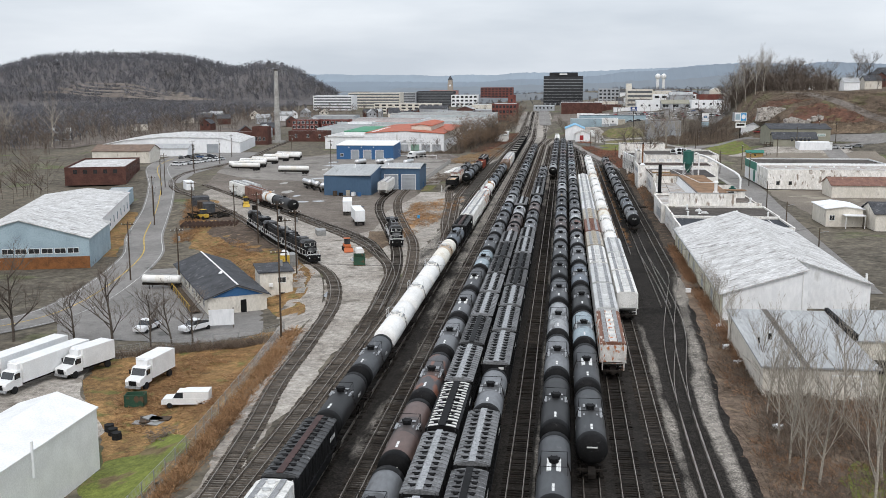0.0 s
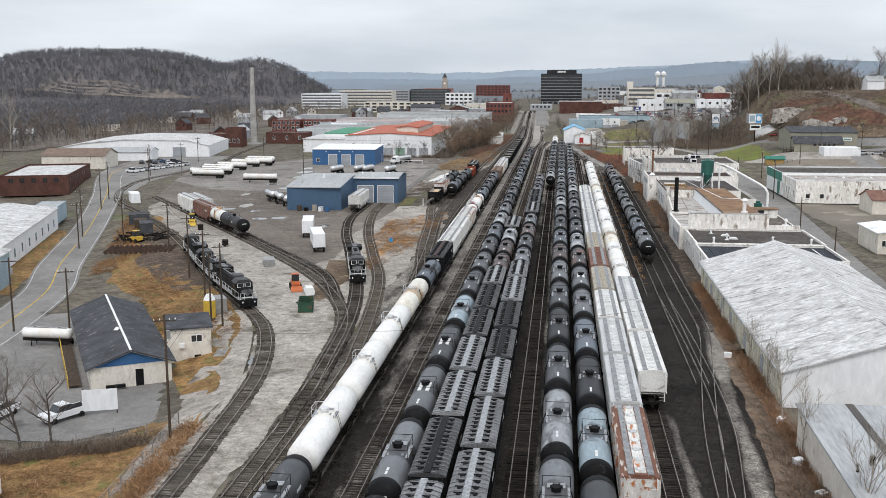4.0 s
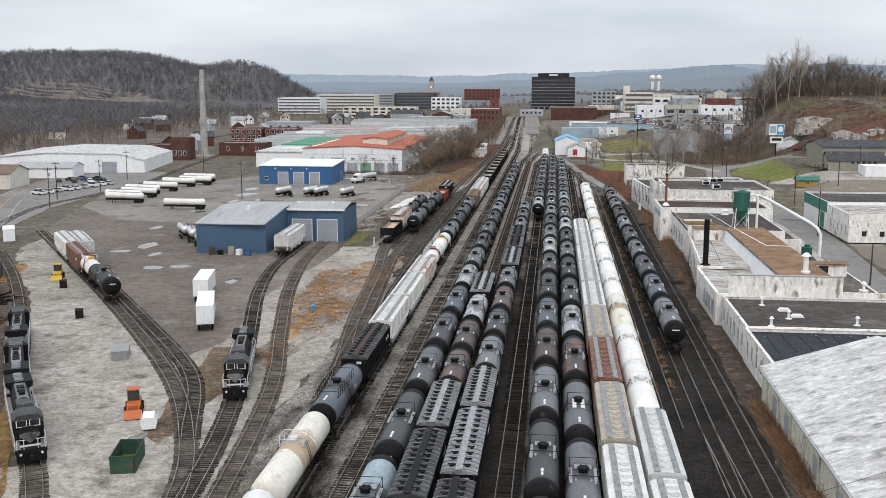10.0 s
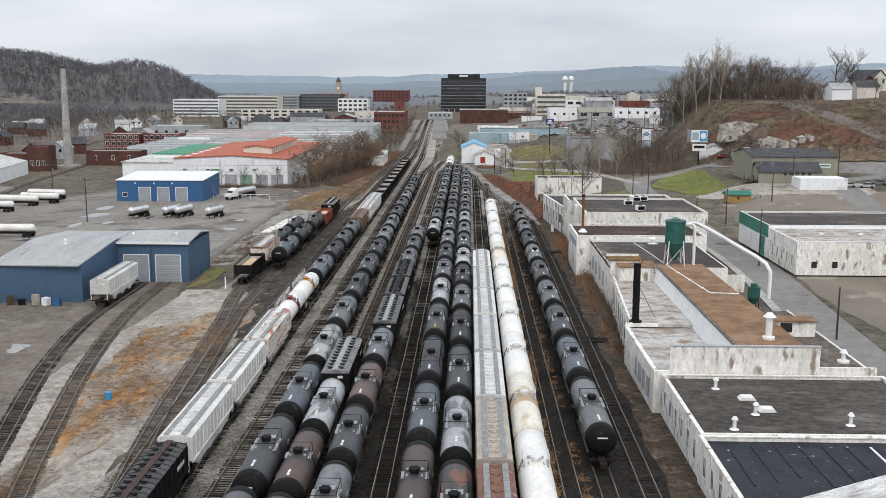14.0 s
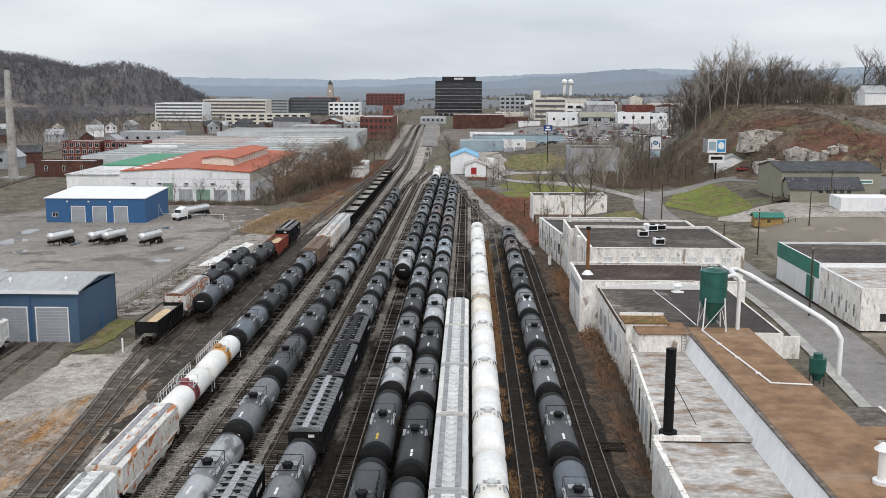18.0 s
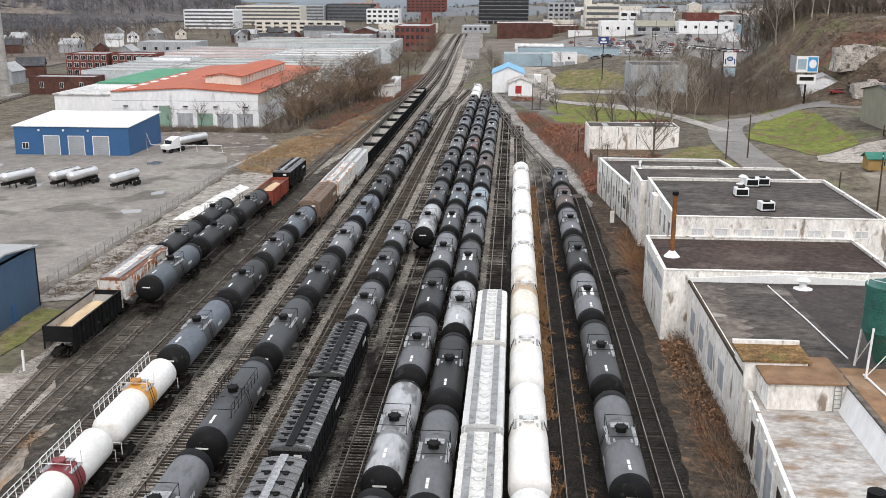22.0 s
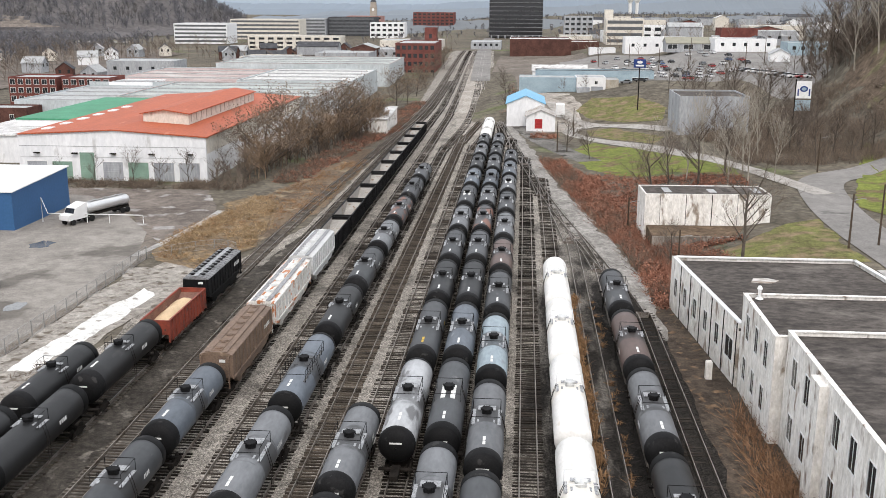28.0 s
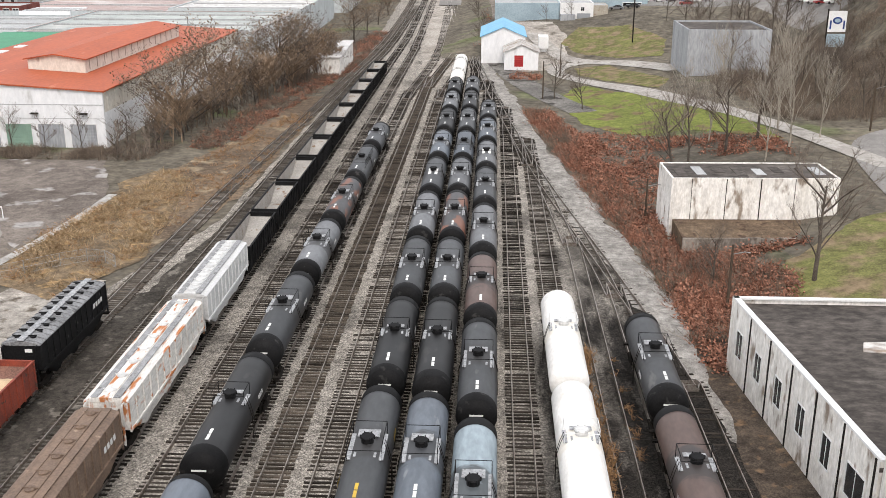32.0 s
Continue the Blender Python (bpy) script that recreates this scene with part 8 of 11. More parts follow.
def pole(x, y, h=11, arms=1, base=None, rz=0, lean=0.0, lamp=False):
    z = ground_z(x, y) if base is None else base
    root = thing("utility_pole", "weathered wooden utility pole with crossarm", "utility pole", pose(x, y, z, 0, lean, rz), "utility poles")
    part("shaft", Geo().cyl(0, 0, -0.2, h, 0.17, 0.11, n=7), M["oldwood"], root)
    for k in range(arms):
        part("crossarm", Geo().box(-1.2, 1.2, -0.06, 0.06, h - 0.7 - k, h - 0.56 - k), M["oldwood"], root)
        for u in (-1.1, -0.5, 0.5, 1.1):
            part("insulator", shared("insulator", Geo().cyl(0, 0, 0, 0.2, 0.06, 0.04, n=5), M["whitesheet"]), None, root, at=pose(u, 0, h - 0.56 - k))
    if lamp:
        part("lamp_arm", Geo().tube([(0, 0, h - 1), (0, -1.2, h - 0.6), (0, -1.7, h - 0.65)], 0.05, 5), M["fence"], root)
    else:
        part("transformer", Geo().cyl(0.32, 0, h - 2.6, h - 1.7, 0.22, n=8), M["fence"], root)
    return root


for x, y, h in ((-41.6, 141.5, 14), (-73, 181, 12), (-86, 188, 12), (-51.6, 187.5, 13), (-54.5, 190.5, 11), (-58.5, 199, 13), (-70, 222, 12), (-84, 247, 11), (-101, 262, 11), (-112, 262, 11), (-119, 278, 12), (-133, 318, 12), (-139, 336, 12), (-148, 388, 12), (-156, 408, 12), (-152, 430, 11), (-98, 415, 12), (-160, 470, 11), (-130, 470, 11)):
    pole(x, y, h, rz=20)
for x, y, h in ((58.8, 298, 8), (64.2, 357.5, 12), (52, 240, 9), (51, 205, 8), (60.6, 400, 9), (57, 448, 9), (52.2, 446, 8), (70.5, 410, 10), (100.5, 452, 9), (114, 470, 11), (124, 480, 11), (66, 512, 8), (27.5, 440, 7), (23.6, 470, 6), (14.5, 560, 8), (20, 590, 8), (88, 430, 8)):
    pole(x, y, h, arms=1 if h > 9 else 0, rz=70, lamp=h < 10)
for x, y in ((60, 720), (75, 740), (52, 760), (90, 700), (104, 730), (40, 780), (118, 690), (82, 780)):
    pole(x, y, 10, arms=0, lamp=True)


def wire(a, b, sag=0.8):
    pts = []
    for k in range(9):
        t = k / 8
        p = Vector(a).lerp(Vector(b), t)
        p.z -= sag * 4 * t * (1 - t)
        pts.append(p)
    solo("cable", Geo().tube(pts, 0.022, 3), M["black"], "thin black overhead cable", "cable", group="cables")


for h in (11.9, 11.0):
    wire((-41.6, 141.5, h - 2.5), (-51.6, 187.5, h - 1))
    wire((-51.6, 187.5, h - 1), (-58.5, 199, h - 1))
    wire((-58.5, 199, h), (-70, 222, h - 1))
    wire((-70, 222, h - 1), (-84, 247, h - 1.6))
wire((-41.6, 141.5, 10.6), (51, 205, 8), 3.2)


def fence(pts, h=2.0, label="grey chain-link fence on steel posts"):
    root = thing("fence", label, "fence", group="fences")
    c = curve(pts, 3.0)
    pm = shared("fence_post%.1f" % h, Geo().cyl(0, 0, -0.1, h, 0.05, n=5), M["fence"])
    for p in c:
        part("post", pm, None, root, at=pose(p.x, p.y, ground_z(p.x, p.y)))
    for z in (0.1, h * 0.5, h - 0.03):
        part("wire_line", Geo().tube([(p.x, p.y, ground_z(p.x, p.y) + z) for p in c], 0.022, 3), M["fence"], root)
    g = Geo()
    for a, b in zip(c, c[1:]):
        n = 10
        for k in range(n):
            for u, w in ((k, k + 2), (k + 2, k)):
                p, q = a.lerp(b, u / n), a.lerp(b, w / n)
                za, zb_ = ground_z(p.x, p.y), ground_z(q.x, q.y)
                g.face([(p.x, p.y, za + 0.1), (p.x + 0.015, p.y, za + 0.1), (q.x + 0.015, q.y, zb_ + h), (q.x, q.y, zb_ + h)])
    part("mesh_wire", g, M["fence"], root, kind="stuff")


fence([(-37.0, 60), (-37.6, 90), (-39.4, 115), (-42.4, 146)])
fence([(-50.4, 352), (-50.4, 400), (-50.3, 445)])
fence([(-50.3, 445), (-42, 452), (-38, 450)], 1.6)
fence([(-42.4, 146), (-52, 141), (-64, 133)])

# ---- road vehicles ----
CARPAINT = [mat("car_paint_%s" % n, c, tuple(x * 0.9 for x in c), 0.5, 0.3, spec=0.6) for n, c in (("white", (0.75, 0.75, 0.75)), ("silver", (0.42, 0.43, 0.44)), ("black", (0.03, 0.03, 0.032)), ("red", (0.3, 0.03, 0.03)), ("grey", (0.16, 0.165, 0.17)), ("blue", (0.05, 0.1, 0.22)))]
TYRE = Geo().rings([[(u, 0.34 * math.cos(6.2832 * k / 12), 0.34 + 0.34 * math.sin(6.2832 * k / 12)) for k in range(12)] for u in (-0.11, 0.11)])
BIGT = Geo().rings([[(u, 0.5 * math.cos(6.2832 * k / 12), 0.5 + 0.5 * math.sin(6.2832 * k / 12)) for k in range(12)] for u in (-0.16, 0.16)])


def wheels(root, xs, ys, big=False):
    me = shared("big_wheel" if big else "wheel", BIGT if big else TYRE, M["tyre"])
    for x in xs:
        for y in ys:
            part("wheel", me, None, root, at=pose(x, y, 0))


def car(paint, label, pickup=False):
    root = thing("pickup_truck" if pickup else "car", label, "pickup truck" if pickup else "car", group="parked cars")
    if pickup:
        part("body", Geo().prism([(-2.75, 0.45), (2.75, 0.45), (2.75, 0.95), (2.6, 1.1), (1.3, 1.16), (-2.75, 1.16)], -0.98, 0.98, "x"), paint, root)
        part("cab", Geo().prism([(-0.6, 1.16), (1.35, 1.16), (0.75, 1.85), (-0.45, 1.88)], -0.84, 0.84, "x"), M["glass"], root)
        part("roof", Geo().prism([(-0.5, 1.84), (0.78, 1.82), (0.72, 1.92), (-0.45, 1.94)], -0.8, 0.8, "x"), paint, root)
        part("bed", Geo().box(-0.8, 0.8, -2.65, -0.75, 1.165, 1.18), M["black"], root)
        wheels(root, (-0.88, 0.88), (-1.75, 1.75))
    else:
        part("body", Geo().prism([(-2.25, 0.35), (2.25, 0.35), (2.28, 0.7), (2.1, 0.88), (1.0, 0.96), (-1.5, 1.0), (-2.2, 0.95)], -0.88, 0.88, "x"), paint, root)
        part("glasshouse", Geo().prism([(-1.75, 0.97), (1.05, 0.95), (0.3, 1.42), (-1.1, 1.44)], -0.74, 0.74, "x"), M["glass"], root)
        part("roof", Geo().prism([(-1.12, 1.41), (0.32, 1.39), (0.25, 1.48), (-1.05, 1.5)], -0.7, 0.7, "x"), paint, root)
        wg = Geo()
        for x in (-0.8, 0.8):
            for y in (-1.4, 1.4):
                wg.add(TYRE, pose(x, y, 0))
        part("running_gear", wg, M["tyre"], root)
    return root


CARS = [car(p, "%s car parked on open asphalt" % n) for p, n in zip(CARPAINT, ("white", "silver", "black", "red", "grey", "blue"))]
PICK = car(CARPAINT[0], "white pickup truck parked on asphalt", True)
rnd = random.Random(5)


def park(x, y, rz, proto=None):
    p = proto or CARS[rnd.choice((0, 0, 0, 0, 1, 1, 2, 2, 4, 5, 3))]
    copy_thing(p, pose(x, y, ground_z(x, y) + 0.12, 0, 0, rz))


for k, p in enumerate(CARS):
    p.matrix_basis = pose(52 + 3.2 * k, 770, ground_z(52 + 3.2 * k, 770) + 0.12)
PICK.matrix_basis = pose(-66, 149.5, zo + 0.1, 0, 0, 172)
park(-58.2, 150.2, 150, PICK)
for rowy, x0, x1, step in ((700, 42, 92, 4.2), (716, 36, 94, 4.8), (735, 34, 96, 4.4), (752, 40, 98, 5.2), (790, 44, 100, 5.0), (812, 40, 96, 5.6)):
    x = x0
    while x < x1:
        if rnd.random() < 0.72:
            park(x, rowy + rnd.uniform(-1, 1) - 0.18 * (x - 40), 12 + rnd.uniform(-4, 4))
        x += step
for x, y, a, c in ((43, 678, 80, 4), (48, 676.5, 80, 2), (66, 683, 85, 3), (91, 362, 85, 3), (83, 256.5, 80, 2), (111, 444, 10, 0), (115, 447, 80, 1), (120, 446, 75, 1), (126, 452, 60, 4), (97, 522, 55, 3), (101, 519.5, 55, 2), (105, 516.5, 55, 3)):
    park(x, y, a, CARS[c])
for k in range(11):
    park(86 + k * 0.9, 690 - k * 6.2, 96, CARS[(0, 2, 0, 1, 0, 0, 2, 1, 0, 3, 0)[k]])
for k in range(9):
    park(-168 + k * 1.1, 419 + k * 4.1, 65, (PICK, CARS[0], CARS[1])[k % 3])
for k in range(8):
    park(-181 + k * 2.0, 458 + (k % 3) * 5, 30 + (k % 3) * 30, CARS[(2, 2, 4, 2, 5, 2, 0, 2)[k]])


def box_truck(label, ln=5.5):
    root = thing("box_truck", label, "truck", group="box trucks")
    part("box", Geo().box(-1.22, 1.22, -ln, 0.2, 1.1, 3.7), M["white"], root)
    part("cab", Geo().prism([(0.3, 0.75), (3.1, 0.75), (3.2, 1.35), (3.0, 1.62), (1.85, 1.85), (1.35, 2.75), (0.3, 2.85)], -1.08, 1.08, "x"), M["white"], root)
    part("windscreen", Geo().prism([(1.5, 1.9), (1.88, 1.86), (1.42, 2.68), (1.36, 2.66)], -0.95, 0.95, "x"), M["glass"], root)
    for x in (-1.1, 1.085):
        part("side_window", Geo().box(x, x + 0.015, 0.6, 1.45, 1.85, 2.55), M["glass"], root)
    part("grille", Geo().box(-0.55, 0.55, 3.14, 3.22, 0.85, 1.45), M["black"], root)
    part("bumper", Geo().box(-1.1, 1.1, 3.1, 3.3, 0.5, 0.78), M["grate"], root)
    for x in (-0.85, 0.85):
        part("headlight", Geo().box(x - 0.17, x + 0.17, 3.12, 3.22, 1.0, 1.3), M["hop_pale"], root)
        part("mirror", Geo().box(x * 1.5 - 0.1, x * 1.5 + 0.1, 1.6, 1.68, 1.9, 2.5), M["black"], root)
    part("chassis", Geo().box(-0.5, 0.5, -ln, 2.4, 0.6, 1.05), M["under"], root)
    part("cooler", Geo().box(-0.8, 0.8, 0.2, 0.75, 2.75, 3.6), M["whitesheet"], root)
    part("mark", Geo().box(1.22, 1.235, -ln + 1.2, -1.5, 2.5, 3.1), M["sign_blue"], root, "blue bars of lettering")
    wheels(root, (-1.0, 1.0), (1.7, -ln + 1.3), True)
    return root


bt = box_truck("white box truck with blue lettering bars")
bt.matrix_basis = pose(-54.3, 121.6, ground_z(-54, 121) + 0.1, 0, 0, 172)
copy_thing(bt, pose(-65.5, 125.4, ground_z(-65, 125) + 0.1, 0, 0, 160))
long_truck = box_truck("long white refrigerated trailer truck", 12.5)
long_truck.matrix_basis = pose(-70.2, 118, ground_z(-70, 118) + 0.1, 0, 0, 166)
copy_thing(long_truck, pose(-74.4, 120, ground_z(-74, 120) + 0.1, 0, 0, 166))
van = thing("service_pickup", "white pickup with service body on dry grass", "pickup truck", pose(-45.6, 113.6, ground_z(-45, 113) + 0.06, 0, 0, 98))
part("body", Geo().prism([(-2.9, 0.45), (2.9, 0.45), (2.9, 0.95), (2.7, 1.12), (1.5, 1.2), (-2.9, 1.2)], -1.0, 1.0, "x"), M["white"], van)
part("cab", Geo().prism([(0.2, 1.2), (1.55, 1.2), (1.0, 1.9), (0.2, 1.92)], -0.88, 0.88, "x"), M["glass"], van)
part("cap", Geo().box(-0.98, 0.98, -2.9, 0.2, 1.2, 2.05), M["white"], van)
part("cab_roof", Geo().box(-0.86, 0.86, 0.15, 1.0, 1.9, 1.97), M["white"], van)
wheels(van, (-0.9, 0.9), (-1.9, 1.9))


def trailer(x, y, rz, label="white semi trailer van parked on asphalt", ln=13.0):
    root = thing("semi_trailer", label, "trailer", pose(x, y, ground_z(x, y) + 0.08, 0, 0, rz), "semi trailers")
    part("box", Geo().box(-1.28, 1.28, -ln / 2, ln / 2, 1.2, 4.0), M["white"], root)
    part("roof", Geo().box(-1.3, 1.3, -ln / 2 - 0.02, ln / 2 + 0.02, 4.0, 4.06), M["whitesheet"], root)
    part("side_rail", Geo().box(-1.31, -1.28, -ln / 2, ln / 2, 1.2, 1.42).box(1.28, 1.31, -ln / 2, ln / 2, 1.2, 1.42), M["hop_pale"], root)
    part("end_door", Geo().box(-1.2, -0.03, -ln / 2 - 0.04, -ln / 2, 1.3, 3.9), M["whitesheet"], root)
    part("end_door", Geo().box(0.03, 1.2, -ln / 2 - 0.04, -ln / 2, 1.3, 3.9), M["whitesheet"], root)
    part("chassis", Geo().box(-0.5, 0.5, -ln / 2, ln / 2, 0.85, 1.2), M["under"], root)
    for sx in (-0.9, 0.9):
        part("landing_leg", Geo().box(sx - 0.07, sx + 0.07, ln / 2 - 2.6, ln / 2 - 2.45, 0, 1.2), M["under"], root)
    wheels(root, (-1.0, 1.0), (-ln / 2 + 1.2, -ln / 2 + 2.4), True)
    return root


trailer(-53.5, 256.0, 18, ln=11)
trailer(-60.3, 274.5, 12, "white semi trailer with black rear", ln=10)


def tanker(label, ln=12.0, tractor=False, paint=None):
    root = thing("tank_trailer", label, "tank trailer", group="tank trailers")
    n = 14
    part("tank", Geo().rings([[(1.05 * f * math.cos(6.2832 * k / n), y, 2.25 + 0.95 * f * math.sin(6.2832 * k / n)) for k in range(n)] for y, f in ((-ln / 2, 0.3), (-ln / 2 + 0.25, 0.9), (-ln / 2 + 0.5, 1), (0, 1), (ln / 2 - 0.5, 1), (ln / 2 - 0.25, 0.9), (ln / 2, 0.3))]), paint or M["alu"], root)
    part("chassis", Geo().box(-0.45, 0.45, -ln / 2, ln / 2, 0.8, 1.3), M["under"], root)
    part("catwalk", Geo().box(-0.3, 0.3, -ln / 2 + 1, ln / 2 - 1, 3.2, 3.28), M["fence"], root)
    for y in (-ln / 4, 0, ln / 4):
        part("hatch", Geo().cyl(0, y, 3.15, 3.4, 0.28, n=8), M["fence"], root)
    wheels(root, (-1.0, 1.0), (-ln / 2 + 1.0, -ln / 2 + 2.2), True)
    if tractor:
        part("tractor_cab", Geo().prism([(ln / 2 + 0.2, 0.9), (ln / 2 + 4.4, 0.9), (ln / 2 + 4.5, 1.8), (ln / 2 + 3.2, 2.0), (ln / 2 + 2.8, 2.9), (ln / 2 + 0.6, 3.5), (ln / 2 + 0.2, 3.5)], -1.15, 1.15, "x"), M["white"], root)
        part("windscreen", Geo().prism([(ln / 2 + 2.85, 2.0), (ln / 2 + 3.25, 2.02), (ln / 2 + 2.9, 2.85)], -1.0, 1.0, "x"), M["glass"], root)
        wheels(root, (-1.0, 1.0), (ln / 2 - 0.9, ln / 2 + 0.3, ln / 2 + 3.4), True)
    else:
        for sx in (-0.8, 0.8):
            part("landing_leg", Geo().box(sx - 0.07, sx + 0.07, ln / 2 - 2.6, ln / 2 - 2.45, 0, 1.2), M["under"], root)
    return root


tk = tanker("polished steel tank trailer parked on the lot", 8.0)
tk.matrix_basis = pose(-66.2, 425, Y0 + 0.1, 0, 0, 165)
for x, y, a in ((-75.2, 426.5, 165), (-78.4, 426, 165), (-87, 424, 162), (-84.5, 334, 25), (-88.5, 339, 30), (-80.2, 329, 8)):
    copy_thing(tk, pose(x, y, Y0 + 0.1, 0, 0, a))
tt = tanker("white tractor truck with polished tank trailer", 10.5, True)
tt.matrix_basis = pose(-68.6, 474, Y0 + 0.1, 0, 0, 158)
wt = tanker("long white tank trailer in a parked row", 12.5, paint=M["tank_white"])
wt.matrix_basis = pose(-131, 402, Y0 + 0.1, 0, 0, 84)
for x, y, a in ((-134.5, 409, 83), (-132.6, 416.5, 82), (-135, 425, 83), (-132.7, 434.6, 84), (-131.5, 448.4, 83), (-127.9, 455, 82), (-129.8, 464.6, 83), (-107, 388.8, 90)):
    copy_thing(wt, pose(x, y, Y0 + 0.1, 0, 0, a))
ptr = copy_thing(wt, pose(-76.5, 181, ground_z(-76, 181) + 0.1, 0, 0, 88) @ Matrix.Diagonal((0.9, 0.62, 0.85, 1)))
tagged(ptr, "cream tank trailer parked by the office")

for x, m_, lb, sx, sz in ((-73.5, "oldwood", "stack of brown pallets by the shop wall", 1.2, 1.5), (-71.6, "under", "dark steel drum rack by the shop wall", 1.0, 0.9), (-69.2, "hop_tan", "tan crate leaning by the shop wall", 0.9, 1.7), (-67.4, "whitesheet", "white plastic tote by the shop wall", 1.1, 1.2)):
    solo("storage_crate", Geo().box(-sx / 2, sx / 2, -0.5, 0.5, 0, sz).box(-sx / 2 - 0.05, sx / 2 + 0.05, -0.55, 0.55, sz, sz + 0.08), M[m_], lb, "crate", pose(x, 316.2, FLAT + 0.09, 0, 0, x * 7))

# ---- locomotives ----


def locomotive(label):
    root = thing("locomotive", label, "locomotive", group="locomotives")
    blk = M["hop_black"]
    part("frame", Geo().box(-1.5, 1.5, -9.4, 9.4, 1.15, 1.5), blk, root)
    part("hood", Geo().prism([(-0.85, 1.5), (0.85, 1.5), (0.85, 3.75), (0.6, 4.1), (-0.6, 4.1), (-0.85, 3.75)], -4.6, 9.0), blk, root)
    part("radiator_flare", Geo().prism([(-0.85, 3.3), (0.85, 3.3), (1.4, 3.7), (1.4, 4.25), (-1.4, 4.25), (-1.4, 3.7)], 5.4, 8.8), blk, root)
    part("cab", Geo().prism([(-1.45, 1.5), (1.45, 1.5), (1.45, 3.7), (0.9, 4.2), (-0.9, 4.2), (-1.45, 3.7)], -6.9, -4.6), blk, root)
    part("cab_roof", Geo().prism([(-1.5, 3.74), (1.5, 3.74), (0.95, 4.28), (-0.95, 4.28)], -7.0, -4.5), M["hop_roofdk"], root, "dark grey cab roof")
    part("hood_top", Geo().box(-0.58, 0.58, -4.5, 5.3, 4.1, 4.14), M["hop_grey"], root, "weathered grey hood top")
    for y in (-1.2, 2.2, 3.6):
        part("roof_hatch", Geo().box(-0.4, 0.4, y - 0.45, y + 0.45, 4.14, 4.26), blk, root)
    part("nose", Geo().prism([(-0.95, 1.5), (0.95, 1.5), (0.95, 2.75), (0.5, 3.05), (-0.5, 3.05), (-0.95, 2.75)], -8.7, -6.9), blk, root)
    part("chevron", Geo().face([(-0.95, -8.72, 2.6), (0, -8.72, 1.9), (0.95, -8.72, 2.6), (0.95, -8.72, 2.85), (0.5, -8.72, 3.0), (-0.5, -8.72, 3.0), (-0.95, -8.72, 2.85)]), M["hop_grey"], root, "pale grey chevron on the nose")
    for x in (-0.62, 0.62):
        part("window_trim", Geo().box(x - 0.52, x + 0.52, -6.93, -6.9, 3.0, 3.8), M["stencil"], root, "white trim round the windscreen")
        part("windscreen", Geo().box(x - 0.42, x + 0.42, -6.97, -6.93, 3.1, 3.7), M["glass"], root)
        part("ditch_light", Geo().cyl(x * 1.6, 0, 0, 0.06, 0.13, n=8), M["white"], root, at=pose(0, -9.5, 1.05, 90))
        part("headlight", Geo().cyl(x * 0.3, 0, 0, 0.05, 0.12, n=8), M["white"], root, at=pose(0, -6.93, 3.95, 90))
    part("number_board", Geo().box(-0.8, 0.8, -6.95, -6.9, 3.82, 4.0), M["stencil"], root)
    for y in (6.0, 7.1, 8.2):
        part("fan", Geo().cyl(0, y, 4.25, 4.42, 0.52, n=14).cyl(0, y, 4.42, 4.46, 0.2, n=8), M["hop_grey"], root)
    for sx in (-1, 1):
        g = Geo()
        for k in range(14):
            y = -4.2 + k * 0.9
            g.box(min(sx * 0.85, sx * 0.875), max(sx * 0.85, sx * 0.875), y, y + 0.04, 1.7, 3.2)
        g.box(min(sx * 0.85, sx * 0.875), max(sx * 0.85, sx * 0.875), -4.4, 8.9, 3.22, 3.28)
        part("door_line", g, M["hop_roofdk"], root, kind="stuff")
        part("tread", Geo().box(min(sx * 0.9, sx * 1.48), max(sx * 0.9, sx * 1.48), -9.2, 9.2, 1.5, 1.515), M["walkway"], root, "grey worn walkway")
        part("side_glass", Geo().box(min(sx * 1.45, sx * 1.47), max(sx * 1.45, sx * 1.47), -6.4, -5.1, 2.9, 3.6), M["glass"], root)
    part("nose_band", Geo().box(-0.97, 0.97, -8.74, -8.7, 1.55, 1.75), M["stencil"], root, "white band on the nose")
    part("exhaust", Geo().box(-0.3, 0.3, 0.6, 1.6, 4.1, 4.4), M["under"], root)
    part("brake_grid", Geo().box(-0.8, 0.8, -3.9, -2.0, 4.1, 4.5), M["hop_roofdk"], root)
    for s in (-1, 1):
        g = Geo()
        for k in range(9):
            y = -8.6 + k * 2.15
            g.tube([(s * 1.45, y, 1.5), (s * 1.45, y, 2.5)], 0.035, 4)
        g.tube([(s * 1.45, -8.6, 2.5), (s * 1.45, 8.8, 2.5)], 0.035, 4)
        part("handrail", g, M["stencil"], root, kind="stuff")
        e = Geo()
        for x in (-1.3, -0.65, 0.65, 1.3):
            e.tube([(x, s * 9.35, 1.2), (x, s * 9.35, 2.5)], 0.035, 4)
        e.tube([(-1.3, s * 9.35, 2.5), (-0.5, s * 9.35, 2.45)], 0.035, 4).tube([(0.5, s * 9.35, 2.45), (1.3, s * 9.35, 2.5)], 0.035, 4)
        part("end_rail", e, M["stencil"], root, kind="stuff")
        part("pilot", Geo().box(-1.4, 1.4, min(s * 9.35, s * 9.5), max(s * 9.35, s * 9.5), 0.2, 1.2), M["black"], root)
        part("coupler", shared("coupler", COUPLER, M["under"]), None, root, at=pose(0, s * 9.75, 0, 0, 0, 0 if s < 0 else 180))
        part("white_stripe", Geo().box(min(s * 1.5, s * 1.515), max(s * 1.5, s * 1.515), -9.4, 9.4, 1.4, 1.48), M["stencil"], root)
